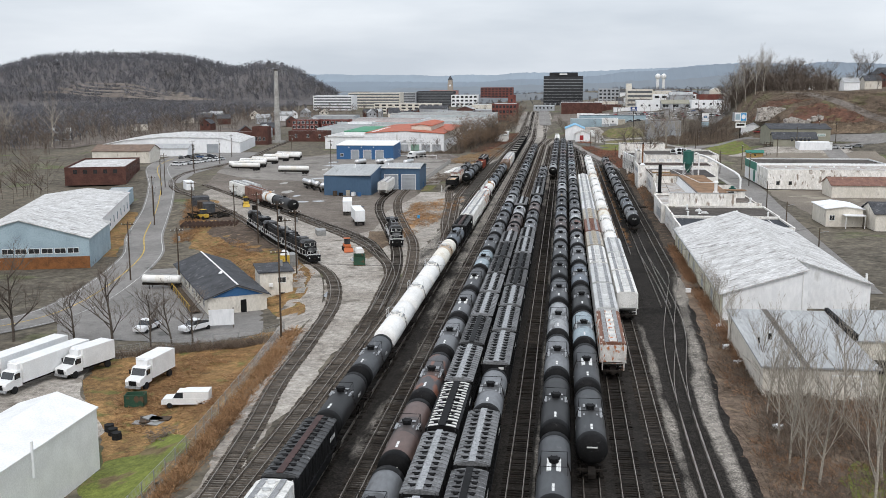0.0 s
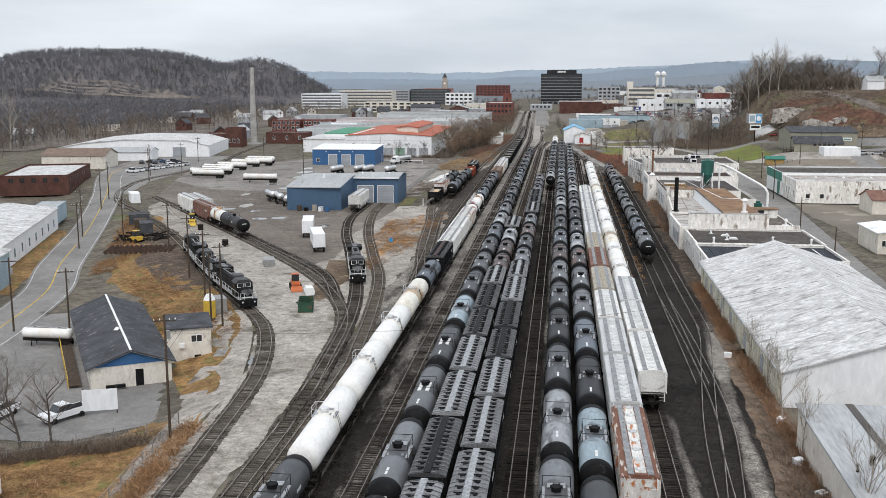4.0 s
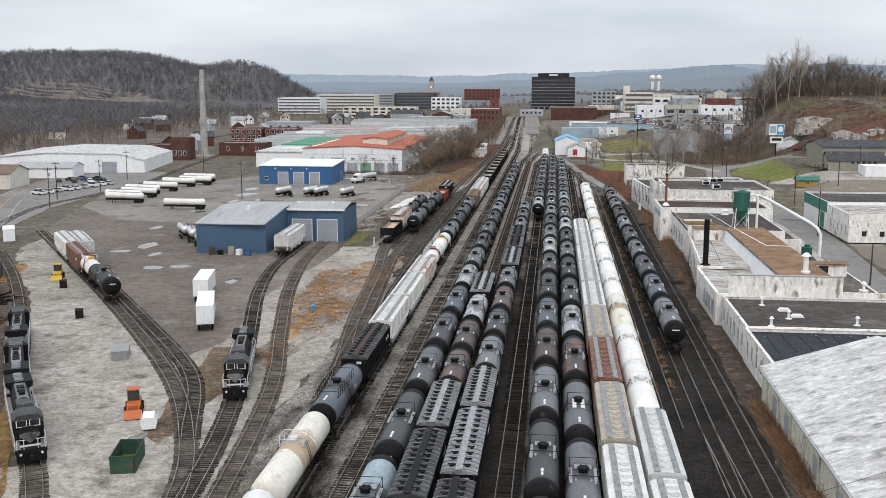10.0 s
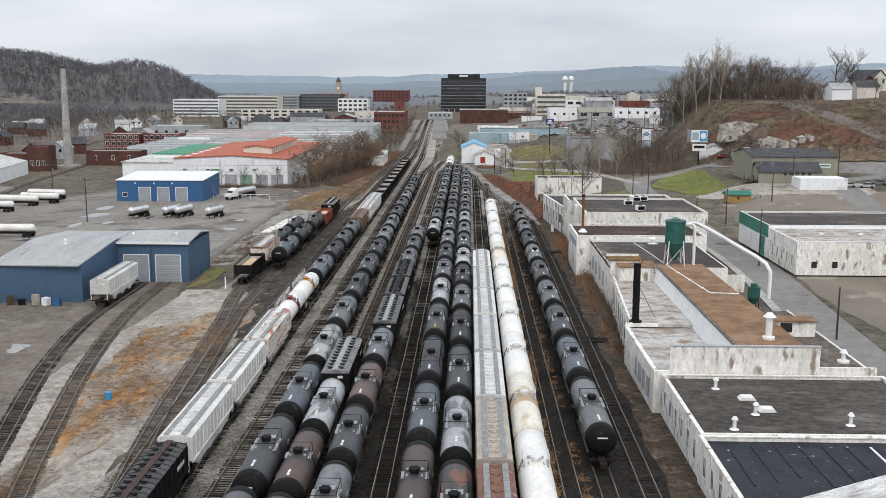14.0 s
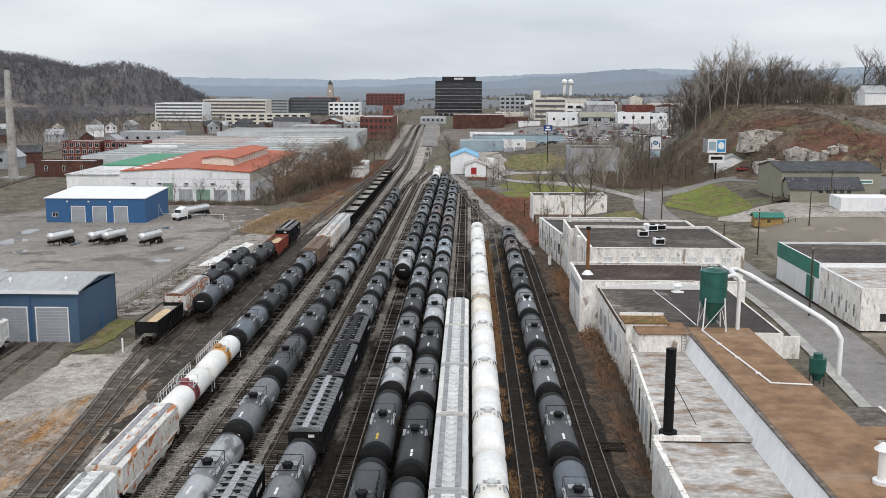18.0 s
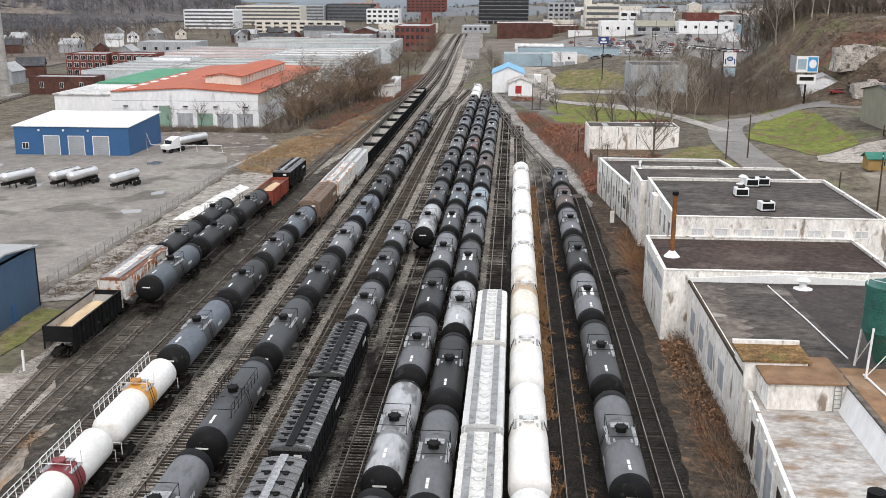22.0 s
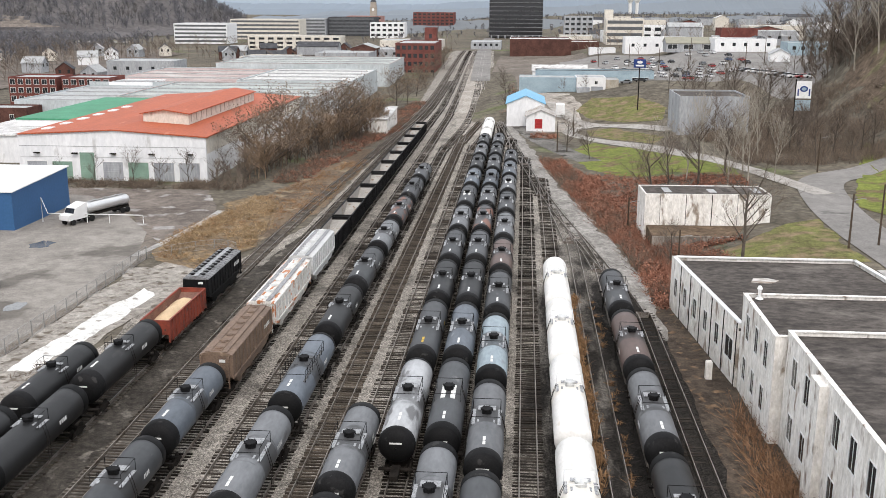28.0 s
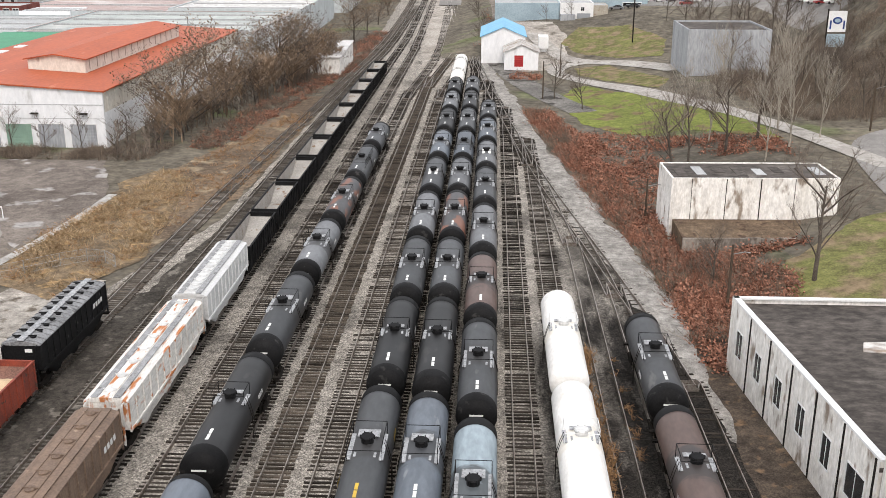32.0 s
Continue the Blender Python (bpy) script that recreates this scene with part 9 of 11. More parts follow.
        t = part("truck", Geo().prism([(-2.2, 0.35), (-1.9, 0.8), (1.9, 0.8), (2.2, 0.35)], 0.95, 1.15, "x").prism([(-2.2, 0.35), (-1.9, 0.8), (1.9, 0.8), (2.2, 0.35)], -1.15, -0.95, "x").box(-1, 1, -0.3, 0.3, 0.5, 1.1), M["under"], root, at=pose(0, s * 6.2, 0))
        for dy in (-1.6, 0, 1.6):
            part("wheelset", shared("wheelset", WHEEL, M["under"]), None, t, at=pose(0, dy, 0))
    part("fuel_tank", Geo().prism([(-1.3, 1.15), (-1.0, 0.45), (1.0, 0.45), (1.3, 1.15)], -2.8, 2.8), M["under"], root)
    return root


def on_curve(pts, s0, ln):
    c = curve(pts, 2.0)
    d = along(c)
    def at(s):
        k = max(0, min(len(c) - 2, next((i for i, q in enumerate(d) if q > s), len(d) - 1) - 1))
        return c[k].lerp(c[k + 1], (s - d[k]) / max(d[k + 1] - d[k], 1e-6))
    a, b = at(s0), at(s0 + ln)
    return pose((a.x + b.x) / 2, (a.y + b.y) / 2, (ground_z(a.x, a.y) + ground_z(b.x, b.y)) / 2 - FLAT, 0, 0, math.degrees(math.atan2(-(b.x - a.x), b.y - a.y)))


ENGINE = [(-50.6, 197.5), (-66, 222), (-78, 245), (-99, 281)]
loco = locomotive("black diesel locomotive with white handrails and nose chevron")
loco.matrix_basis = on_curve(ENGINE, 0, 19)
copy_thing(loco, on_curve(ENGINE, 19.6, 19) @ pose(0, 0, 0, 0, 0, 180))
copy_thing(loco, on_curve(ENGINE, 39.2, 19) @ pose(0, 0, 0, 0, 0, 180))
copy_thing(loco, on_curve([(-36.9, 219), (-42, 240), (-47, 260)], 0, 19))

# ---- yard clutter ----
PUDDLE = mat("shallow_puddle", (0.2, 0.195, 0.185), (0.14, 0.135, 0.13), 0.3, 0.06, spec=0.9)


def dumpster(x, y, rz, m, label, sx=2.0, sy=3.6, h=1.5):
    root = thing("dumpster", label, "dumpster", pose(x, y, ground_z(x, y) + 0.06, 0, 0, rz), "dumpsters")
    for g in (Geo().box(-sx / 2, sx / 2, -sy / 2, -sy / 2 + 0.08, 0, h), Geo().box(-sx / 2, sx / 2, sy / 2 - 0.08, sy / 2, 0, h), Geo().box(-sx / 2, -sx / 2 + 0.08, -sy / 2, sy / 2, 0, h), Geo().box(sx / 2 - 0.08, sx / 2, -sy / 2, sy / 2, 0, h)):
        part("side", g, m, root)
    part("floor", Geo().box(-sx / 2, sx / 2, -sy / 2, sy / 2, 0, 0.1), M["rust"], root)
    part("rim", Geo().box(-sx / 2 - 0.06, sx / 2 + 0.06, -sy / 2 - 0.06, -sy / 2 + 0.04, h, h + 0.08), m, root)
    return root


dumpster(-41.5, 199.2, 12, M["skip"], "open green steel skip on gravel", 2.4, 5.0, 1.7)
dumpster(-52.2, 113.6, 10, M["skip"], "dark green rubbish container", 2.4, 1.8, 1.5)
dumpster(-65.4, 315.8, 10, M["blue2"], "small blue bin by the shop", 1.2, 1.2, 1.3)


def crate(x, y, rz, sx, sy, sz, m, label, cat="container", z=None):
    root = thing(cat.replace(" ", "_"), label, cat, pose(x, y, (ground_z(x, y) + 0.06) if z is None else z, 0, 0, rz))
    part("body", Geo().box(-sx / 2, sx / 2, -sy / 2, sy / 2, 0, sz), m, root)
    part("top", Geo().box(-sx / 2 - 0.05, sx / 2 + 0.05, -sy / 2 - 0.05, sy / 2 + 0.05, sz, sz + 0.08), m, root)
    part("door", Geo().box(-sx / 2 + 0.2, sx / 2 - 0.2, -sy / 2 - 0.04, -sy / 2, 0.15, sz - 0.15), m, root)
    return root


crate(-55.2, 196, 30, 2.2, 3.2, 2.4, M["fence"], "grey steel equipment cabinet by the engines")
crate(-128.5, 331, 30, 2.6, 7, 2.8, M["whitesheet"], "white storage container beside the track")
crate(-108, 287, 25, 5, 5, 2.8, M["roofslate"], "grey hut with pyramid roof", "hut")
crate(-101, 275, 25, 3, 6, 2.4, M["roofslate"], "dark grey storage box", "container")
crate(-105, 281, 25, 3, 4, 2.2, M["oldwood"], "weathered grey timber storage shed", "shed")
yt = thing("yellow_tank", "upright yellow and white sand tank", "tank", pose(-55.0, 191.4, ground_z(-55, 191)))
part("drum", Geo().cyl(0, 0, 0.6, 3.4, 0.95, n=14), M["yellow"], yt)
part("dome", Geo().cyl(0, 0, 3.4, 4.3, 0.95, 0.5, n=14), M["whitesheet"], yt)
for a in range(3):
    part("leg", Geo().cyl(0.7 * math.cos(a * 2.1), 0.7 * math.sin(a * 2.1), 0, 0.7, 0.08, n=5), M["under"], yt)
ww = thing("water_tote", "small white horizontal tank on gravel", "tank", pose(-43.6, 209.6, Y0 + 0.05, 0, 0, 20))
part("tank", Geo().prism([(-0.7, 0.2), (0.7, 0.2), (0.9, 0.9), (0.6, 1.5), (-0.6, 1.5), (-0.9, 0.9)], -1.2, 1.2), M["white"], ww)
part("cradle", Geo().box(-0.6, 0.6, -0.9, 0.9, 0, 0.25), M["under"], ww)


def loader(x, y, rz, m, label):
    root = thing("loader", label, "loader", pose(x, y, ground_z(x, y) + 0.06, 0, 0, rz), "loaders")
    part("body", Geo().prism([(-1.6, 0.6), (1.5, 0.6), (1.5, 1.2), (0.4, 1.5), (-1.6, 1.5)], -0.75, 0.75, "x"), m, root)
    part("cab", Geo().box(-0.65, 0.65, -0.7, 0.5, 1.5, 2.7), M["glass"], root)
    part("cab_roof", Geo().box(-0.72, 0.72, -0.8, 0.6, 2.7, 2.8), m, root)
    part("arm", Geo().tube([(-0.6, 0.9, 1.3), (-0.6, 2.4, 0.8)], 0.1, 5), m, root)
    part("arm", Geo().tube([(0.6, 0.9, 1.3), (0.6, 2.4, 0.8)], 0.1, 5), m, root)
    part("bucket", Geo().prism([(2.2, 0.1), (3.1, 0.1), (2.4, 0.9), (2.2, 0.9)], -1.0, 1.0, "x"), m, root)
    wheels(root, (-0.85, 0.85), (-1.0, 1.0), True)


ORANGE = mat("orange_paint", (0.5, 0.13, 0.035), (0.36, 0.09, 0.03), 0.8, 0.5)
loader(-47.4, 214.5, 200, ORANGE, "orange loader with raised arms")
loader(-94.1, 287.7, 200, M["yellow"], "yellow telescopic loader on the gravel yard")
loader(-98, 262, 60, M["yellow"], "small yellow loader by the scrap")
for x, y in ((-89.0, 279.7), (-75.2, 257.8)):
    crate(x, y, 25, 1.2, 1.9, 1.2, M["under"], "small dark utility cart", "cart")
crate(-58.8, 236.5, 20, 2.2, 4.2, 1.2, M["fence"], "grey flat utility trailer", "utility trailer")
solo("barrel", Geo().cyl(0, 0, 0, 0.95, 0.38, n=12).cyl(0, 0, 0.95, 1.0, 0.4, n=12), M["sign_blue"], "bright blue barrel among orange weeds", "barrel", pose(-38.9, 266.5, Y0))
solo("marker_post", Geo().box(-0.1, 0.1, -0.1, 0.1, 0, 2.2), M["white"], "white marker post beside the track", "post", pose(-40.4, 331, Y0))
solo("marker_post", Geo().box(-0.1, 0.1, -0.1, 0.1, 0, 2.0), M["white"], "white marker post beside the track", "post", pose(-39.5, 224, Y0))
wp = thing("wheelset_stack", "rows of rusty spare wheelsets on the ground", "wheelsets", pose(-92, 252, ground_z(-92, 252) + 0.05, 0, 0, 12))
rw = WHEEL.mesh("spare_wheelset", mat("dark_rusted_steel", (0.085, 0.05, 0.036), (0.04, 0.026, 0.021), 1.0, 0.8))
for i in range(14):
    for j in range(3):
        part("wheelset", rw, None, wp, at=pose(-7 + i * 1.05, -4 + j * 2.6 + (i % 2) * 0.4, 0, 0, 0, 90 + (i * 13 % 9)))
sc = Geo()
rnd = random.Random(8)
for k in range(90):
    a = pose(rnd.uniform(-6, 6), rnd.uniform(-4, 5), rnd.uniform(0, 0.5), rnd.uniform(-15, 15), rnd.uniform(-15, 15), rnd.uniform(0, 360))
    sc.add(Geo().box(-rnd.uniform(0.2, 1.8), rnd.uniform(0.2, 1.4), -0.1, 0.15, 0, rnd.uniform(0.1, 0.5)), a)
solo("scrap_heap", sc, M["under"], "low heap of dark rusty scrap parts", "scrap", pose(-98, 266, ground_z(-98, 266)), kind="stuff")
tp = thing("tyre_stack", "stacked black tyres beside the white shed", "tyres", pose(-50.4, 104.5, ground_z(-50, 104)))
for i in range(9):
    part("tyre", shared("stack_tyre", Geo().cyl(0, 0, 0, 0.28, 0.55, n=12), M["tyre"]), None, tp, at=pose((i // 3) * 1.0 - 1, (i // 3) * -1.2, (i % 3) * 0.29, 0, 0, i * 20))
pl = thing("pallet_pile", "grey pallets and boards on the grass", "pallets", pose(-47.6, 107.5, ground_z(-47, 107) + 0.05))
for i in range(6):
    part("board", Geo().box(-1.2, 1.2, -0.7, 0.7, 0, 0.14), M["oldwood"] if i % 2 else M["fence"], pl, at=pose((i % 3) * 0.9 - 1, (i // 3) * 0.7, (i // 2) * 0.16, 0, 0, i * 37))
bp = Geo()
for k in range(160):
    a = rnd.uniform(0, 6.28)
    r_ = rnd.uniform(0, 2.2)
    bp.tube([(r_ * math.cos(a), 1.3 * r_ * math.sin(a), rnd.uniform(0, 0.3)), (r_ * math.cos(a) + rnd.uniform(-1, 1), 1.3 * r_ * math.sin(a) + rnd.uniform(-1, 1), rnd.uniform(0.1, 0.8))], 0.03, 3)
solo("brush_pile", bp, M["twig"], "heap of dead branches on the grass", "brush pile", pose(-43.8, 102, ground_z(-43.8, 102)), kind="stuff")
solo("brush_pile", bp, M["twig"], "heap of dead branches by the track", "brush pile", pose(-40.5, 238, Y0), kind="stuff")
patch("white_spill", [(-47.6, 398), (-45.4, 398), (-43.2, 412), (-42.4, 426), (-44.6, 430), (-46.8, 418)], M["snow"], 0.1, "spill of white powder on concrete", wob=0.7, seed=31)
patch("concrete_pad", [(-50, 430), (-38.5, 424), (-37.5, 446), (-46, 447)], M["gravel"], 0.07, "grey concrete pad", "pavement", wob=0.2, seed=32)
for k, (x, y, s) in enumerate(((-92, 372, 3.2), (-101, 384, 2.4), (-88, 391, 4), (-109, 402, 3.5), (-80, 300, 2.2), (-85, 288, 2.8), (-95, 318, 2), (-60, 290, 1.6), (-57, 404, 2), (-100, 430, 3))):
    patch("puddle", [(x + s * 1.3 * math.cos(a) * rnd.uniform(0.6, 1.1), y + s * math.sin(a) * rnd.uniform(0.6, 1.1)) for a in [i * 0.63 for i in range(10)]], PUDDLE, 0.085, "shallow puddle on worn asphalt", "puddle")
for x, y in ((23.5, 107), (24.0, 152), (22.4, 178), (23.2, 140), (23.4, 132)):
    crate(x, y, x * 40, 0.9, 0.7, 0.55, M["whitesheet"], "discarded pale lump beside the track", "litter")
for x, y, a, n in ((23.4, 296, 5, 7), (23.4, 372, 20, 6), (24.3, 181, 40, 4), (-17.3, 122, 10, 3)):
    t = thing("tie_pile", "pile of old dark ties beside the track", "ties", pose(x, y, Y0 + 0.1, 0, 0, a))
    for i in range(n):
        part("tie", shared("loose_tie", Geo().box(-1.3, 1.3, -0.12, 0.12, 0, 0.18), M["tie"]), None, t, at=pose(rnd.uniform(-0.4, 0.4), i * 0.33 - 1, (i % 2) * 0.1, 0, 0, rnd.uniform(-25, 25)))

# ---- town ----


def tower(label, x0, x1, y, depth, z0, z1, wall_m, floors, bays, glass=None, frame_m=None, wfrac=0.62, hfrac=0.5, plain=True, roof=None, bands=False):
    """A town building whose south front has floors of windows."""
    root = flat_block(label, x0, y, x1 - x0, depth, z0, z1, wall_m, roof or M["roofgrey"], par=0.4)
    fh, bw_ = (z1 - z0 - 1.0) / floors, (x1 - x0) / bays
    for f in range(floors):
        z = z0 + 0.8 + f * fh + fh * (1 - hfrac) / 2
        if bands:
            part("window_band", Geo().box(0.8, x1 - x0 - 0.8, -0.12, -0.02, z, z + fh * hfrac), glass or M["bandglass"], root)
            continue
        for b in range(bays):
            window(root, (b + 0.5) * bw_, -0.02, z, bw_ * wfrac, fh * hfrac, plain=plain, glass=glass, frame_m=frame_m)
    return root


dt = flat_block("black glass office tower with banded floors", -24.6, 1174, 45.1, 34, 6.0, 38.6, M["panelblack"], M["roofdark"], par=0.4, name="office_tower", category="office tower")
for f in range(9):
    part("window_band", Geo().box(0.5, 44.6, -0.15, -0.02, 8.4 + f * 3.35, 10.2 + f * 3.35), M["glassblack"], dt)
    part("floor_line", Geo().box(-0.1, 45.2, -0.25, -0.02, 7.7 + f * 3.35, 8.0 + f * 3.35), M["greysiding"], dt)
part("crown", Geo().box(6.5, 39, 4, 30, 38.6, 42.6), M["panelblack"], dt)
part("sign_bars", Geo().box(18, 27, 3.8, 4.0, 39.8, 41.6), M["stencil"], dt, "white bars of a sign")
for k in range(8):
    part("column", shared("tower_column", Geo().box(-0.5, 0.5, -0.6, 0, 0, 4.2), M["greysiding"]), None, dt, at=pose(2 + k * 5.8, 0, 3.5))
tower("white hospital block with dark window bands", -291, -245, 1150, 30, 0, 16.9, M["whitesheet"], 5, 8, bands=True)
tower("white and tan hospital wing with window bands", -271, -205, 1250, 30, 0, 18.6, M["cream"], 5, 8, bands=True)
tower("grey glass office block", -225, -200, 1350, 30, 0, 17.5, M["greysiding"], 5, 6, bands=True)
tower("dark office block with window bands", -199, -150, 1360, 30, 0, 19.0, M["roofslate"], 5, 6, bands=True)
pk = tower("pink stone courthouse with rows of windows", -192, -153, 1431, 26, 0, 19.0, M["pink"], 4, 9)
ct = thing("clock_tower", "buff stone clock tower with pointed top", "clock tower", pose(-163, 1440, 0))
part("shaft", Geo().box(-3.6, 3.6, -3.6, 3.6, 0, 29), M["ledgestone"], ct)
part("belfry", Geo().box(-3.0, 3.0, -3.0, 3.0, 29, 34), M["ledgestone"], ct)
part("spire", Geo().cyl(0, 0, 34, 39.6, 3.6, 0.3, n=8), M["roofslate"], ct)
part("clock_face", Geo().cyl(0, 0, 0, 0.1, 1.5, n=14), M["white"], ct, at=pose(0, -3.6, 26, 90))
tower("large red brick block", -123, -76, 1480, 34, 0, 22.5, M["brick"], 6, 9)
tower("white stone church hall", -146, -112, 1300, 24, 0, 15, M["whitesheet"], 3, 6)
tower("tan low office block", -200, -130, 1050, 20, 0, 10.5, M["cream"], 3, 10)
bb1 = tower("old red brick mill with small windows", -57.5, -38, 800, 40, 0, 16.6, M["brick"], 4, 7, glass=M["glass"])
tw = flat_block("square red brick mill tower", -46.8, 838, 6.2, 7, 0, 23, M["brick"], M["roofslate"], par=0.2, name="mill_tower", category="tower")
for k in range(4):
    window(tw, 3.1, 0, 4 + k * 4.5, 1.4, 2.2, plain=True)
for x0, x1 in ((-181, -163), (-161, -143)):
    q = tower("three-storey red brick row with white windows", x0, x1, 657, 14, -0.4, 9.8, M["brick"], 3, 6, frame_m=M["white"], plain=False, hfrac=0.6)
flat_block("white two-storey depot beside the brick row", -142.6, 655, 16, 14, -0.4, 8.4, M["whitesheet"], M["roofgrey"], par=0.2)
tower("white five-storey office with dark window bands", 58.7, 83, 980, 18, 4.5, 25.5, M["cream"], 5, 5, bands=True)
flat_block("cream stair tower with flat cap", 59, 998.2, 5.5, 8, 4.5, 31, M["cream"], M["roofslate"], par=0.1, name="stair_tower")
tower("white shop block with grey roof", 88, 130, 1030, 20, 5, 20, M["whitesheet"], 3, 6)
tower("grey stone town block", 36, 58, 1100, 20, 5, 25, M["greysiding"], 5, 5)
flat_block("long low red-brown market hall", -3.0, 905, 36, 30, 4.5, 15.0, M["brickdk"], M["roofwhite"], par=0.5, coping=M["whitesheet"])
for x, y, sx, sy, z1 in ((9, 702, 11, 9, 12.4), (19, 716, 12, 10, 11.6), (30, 706, 9, 8, 10.8)):
    gable_block("small white workshop behind the depot", x, y, sx, sy, 3.0, z1 - 2, z1, M["whitesheet"], M["roofwhite"], axis="x", group="workshops")
flat_block("low red hall with white roof box", 22, 945, 30, 26, 4.5, 12, M["brickdk"], M["roofwhite"], par=0.5)
for x, y, sx, sy, h, m in ((100, 820, 30, 16, 6.5, "whitesheet"), (128, 790, 22, 14, 6, "bluepale"), (60, 862, 34, 16, 9, "whitesheet"), (-30, 980, 20, 30, 5, "greysiding"), (30, 1010, 22, 20, 8, "cream"), (-84, 900, 26, 30, 6, "greysiding"), (-110, 860, 30, 30, 8, "greysiding"), (-88, 960, 40, 30, 9, "cream"), (-150, 850, 30, 24, 7, "cream"), (-200, 790, 34, 20, 8, "greysiding"), (130, 900, 30, 20, 8, "greysiding"), (150, 980, 36, 24, 9, "cream"), (4, 950, 20, 20, 7, "brickdk")):
    q = flat_block("low town building with flat roof", x, y, sx, sy, ground_z(x, y) - 1, ground_z(x, y) + h, M[m], M["roofgrey"], par=0.3, group="town blocks")
    for xx in row(5, 1, sx - 1):
        window(q, xx, 0, ground_z(x, y) + h * 0.45, 1.6, 1.6, plain=True)
rnd = random.Random(37)
for x0, x1, y0, y1, n in ((34, 150, 850, 1120, 16), (-140, -64, 800, 1000, 7), (40, 300, 1120, 1500, 12)):
    for _ in range(n):
        x, y, sx, sy, h = rnd.uniform(x0, x1), rnd.uniform(y0, y1), rnd.uniform(9, 26), rnd.uniform(9, 20), rnd.choice((3.5, 4, 5, 6.5, 8, 10))
        z = ground_z(x, y)
        wm, rm = rnd.choice((("greysiding", "roofgrey"), ("cream", "roofdark"), ("brickdk", "roofgrey"), ("greysiding", "roofslate"), ("brick", "roofdark"), ("whitesheet", "roofslate"), ("cream", "roofwhite")))
        if rnd.random() < 0.55:
            flat_block("low flat-roofed shop building in the town", x, y, sx, sy, z - 1, z + h, M[wm], M[rm], par=0.4, group="town shops")
        else:
            gable_block("gabled shop building in the town", x, y, sx, sy, z - 1, z + h, z + h + 2.4, M[wm], M[rm], axis=rnd.choice("xy"), group="town shops")
rnd = random.Random(17)
HOUSE = []
for k, (wm, rm) in enumerate((("whitesheet", "roofslate"), ("cream", "roofslate"), ("greysiding", "roofgrey"), ("brickdk", "roofslate"), ("whitesheet", "roofgrey"))):
    h = gable_block("small gabled town house", 0, 0, 8, 11, -1.5, 5.2, 8.2, M[wm], M[rm], name="house", category="house", group="town houses")
    for xx in (2, 6):
        window(h, xx, 0, 3.2, 1.2, 1.6, plain=True)
    HOUSE.append(h)
n_h = 0
for x0, x1, y0, y1, n in ((-330, -190, 600, 1000, 22), (-190, -120, 880, 1100, 12), (140, 260, 900, 1200, 10)):
    for _ in range(n):
        x, y = rnd.uniform(x0, x1), rnd.uniform(y0, y1)
        m = pose(x, y, ground_z(x, y), 0, 0, rnd.choice((0, 90, 20, 110)))
        if n_h < len(HOUSE):
            HOUSE[n_h].matrix_basis = m
        else:
            copy_thing(rnd.choice(HOUSE[1:4]), m)
        n_h += 1
for x, y, a, k, s in ((139, 612, 5, 0, 0.8), (151, 566, 8, 0, 0.8), (151, 545, 100, 4, 0.75), (171, 590, 12, 3, 1.0), (164, 552, 95, 1, 0.8), (196, 575, 20, 2, 1.0), (212, 560, 0, 0, 1.2), (188, 620, 30, 1, 1.2), (205, 630, 60, 2, 1.1)):
    copy_thing(HOUSE[k], pose(x, y, ground_z(x, y) + 0.4, 0, 0, a) @ Matrix.Diagonal((s, s, s, 1)))
for x in (192, 204):
    w = thing("water_tower", "white water tower on a slim shaft", "water tower", pose(x, 2157, 0), "water towers")
    part("shaft", Geo().cyl(0, 0, 0, 32, 2.2, 3.2, n=10), M["white"], w)
    part("bowl", Geo().cyl(0, 0, 32, 36, 3.2, 5.6, n=16).cyl(0, 0, 36, 40, 5.6, n=16).cyl(0, 0, 40, 44, 5.6, 1.5, n=16), M["white"], w)

# ---- far ridges ----


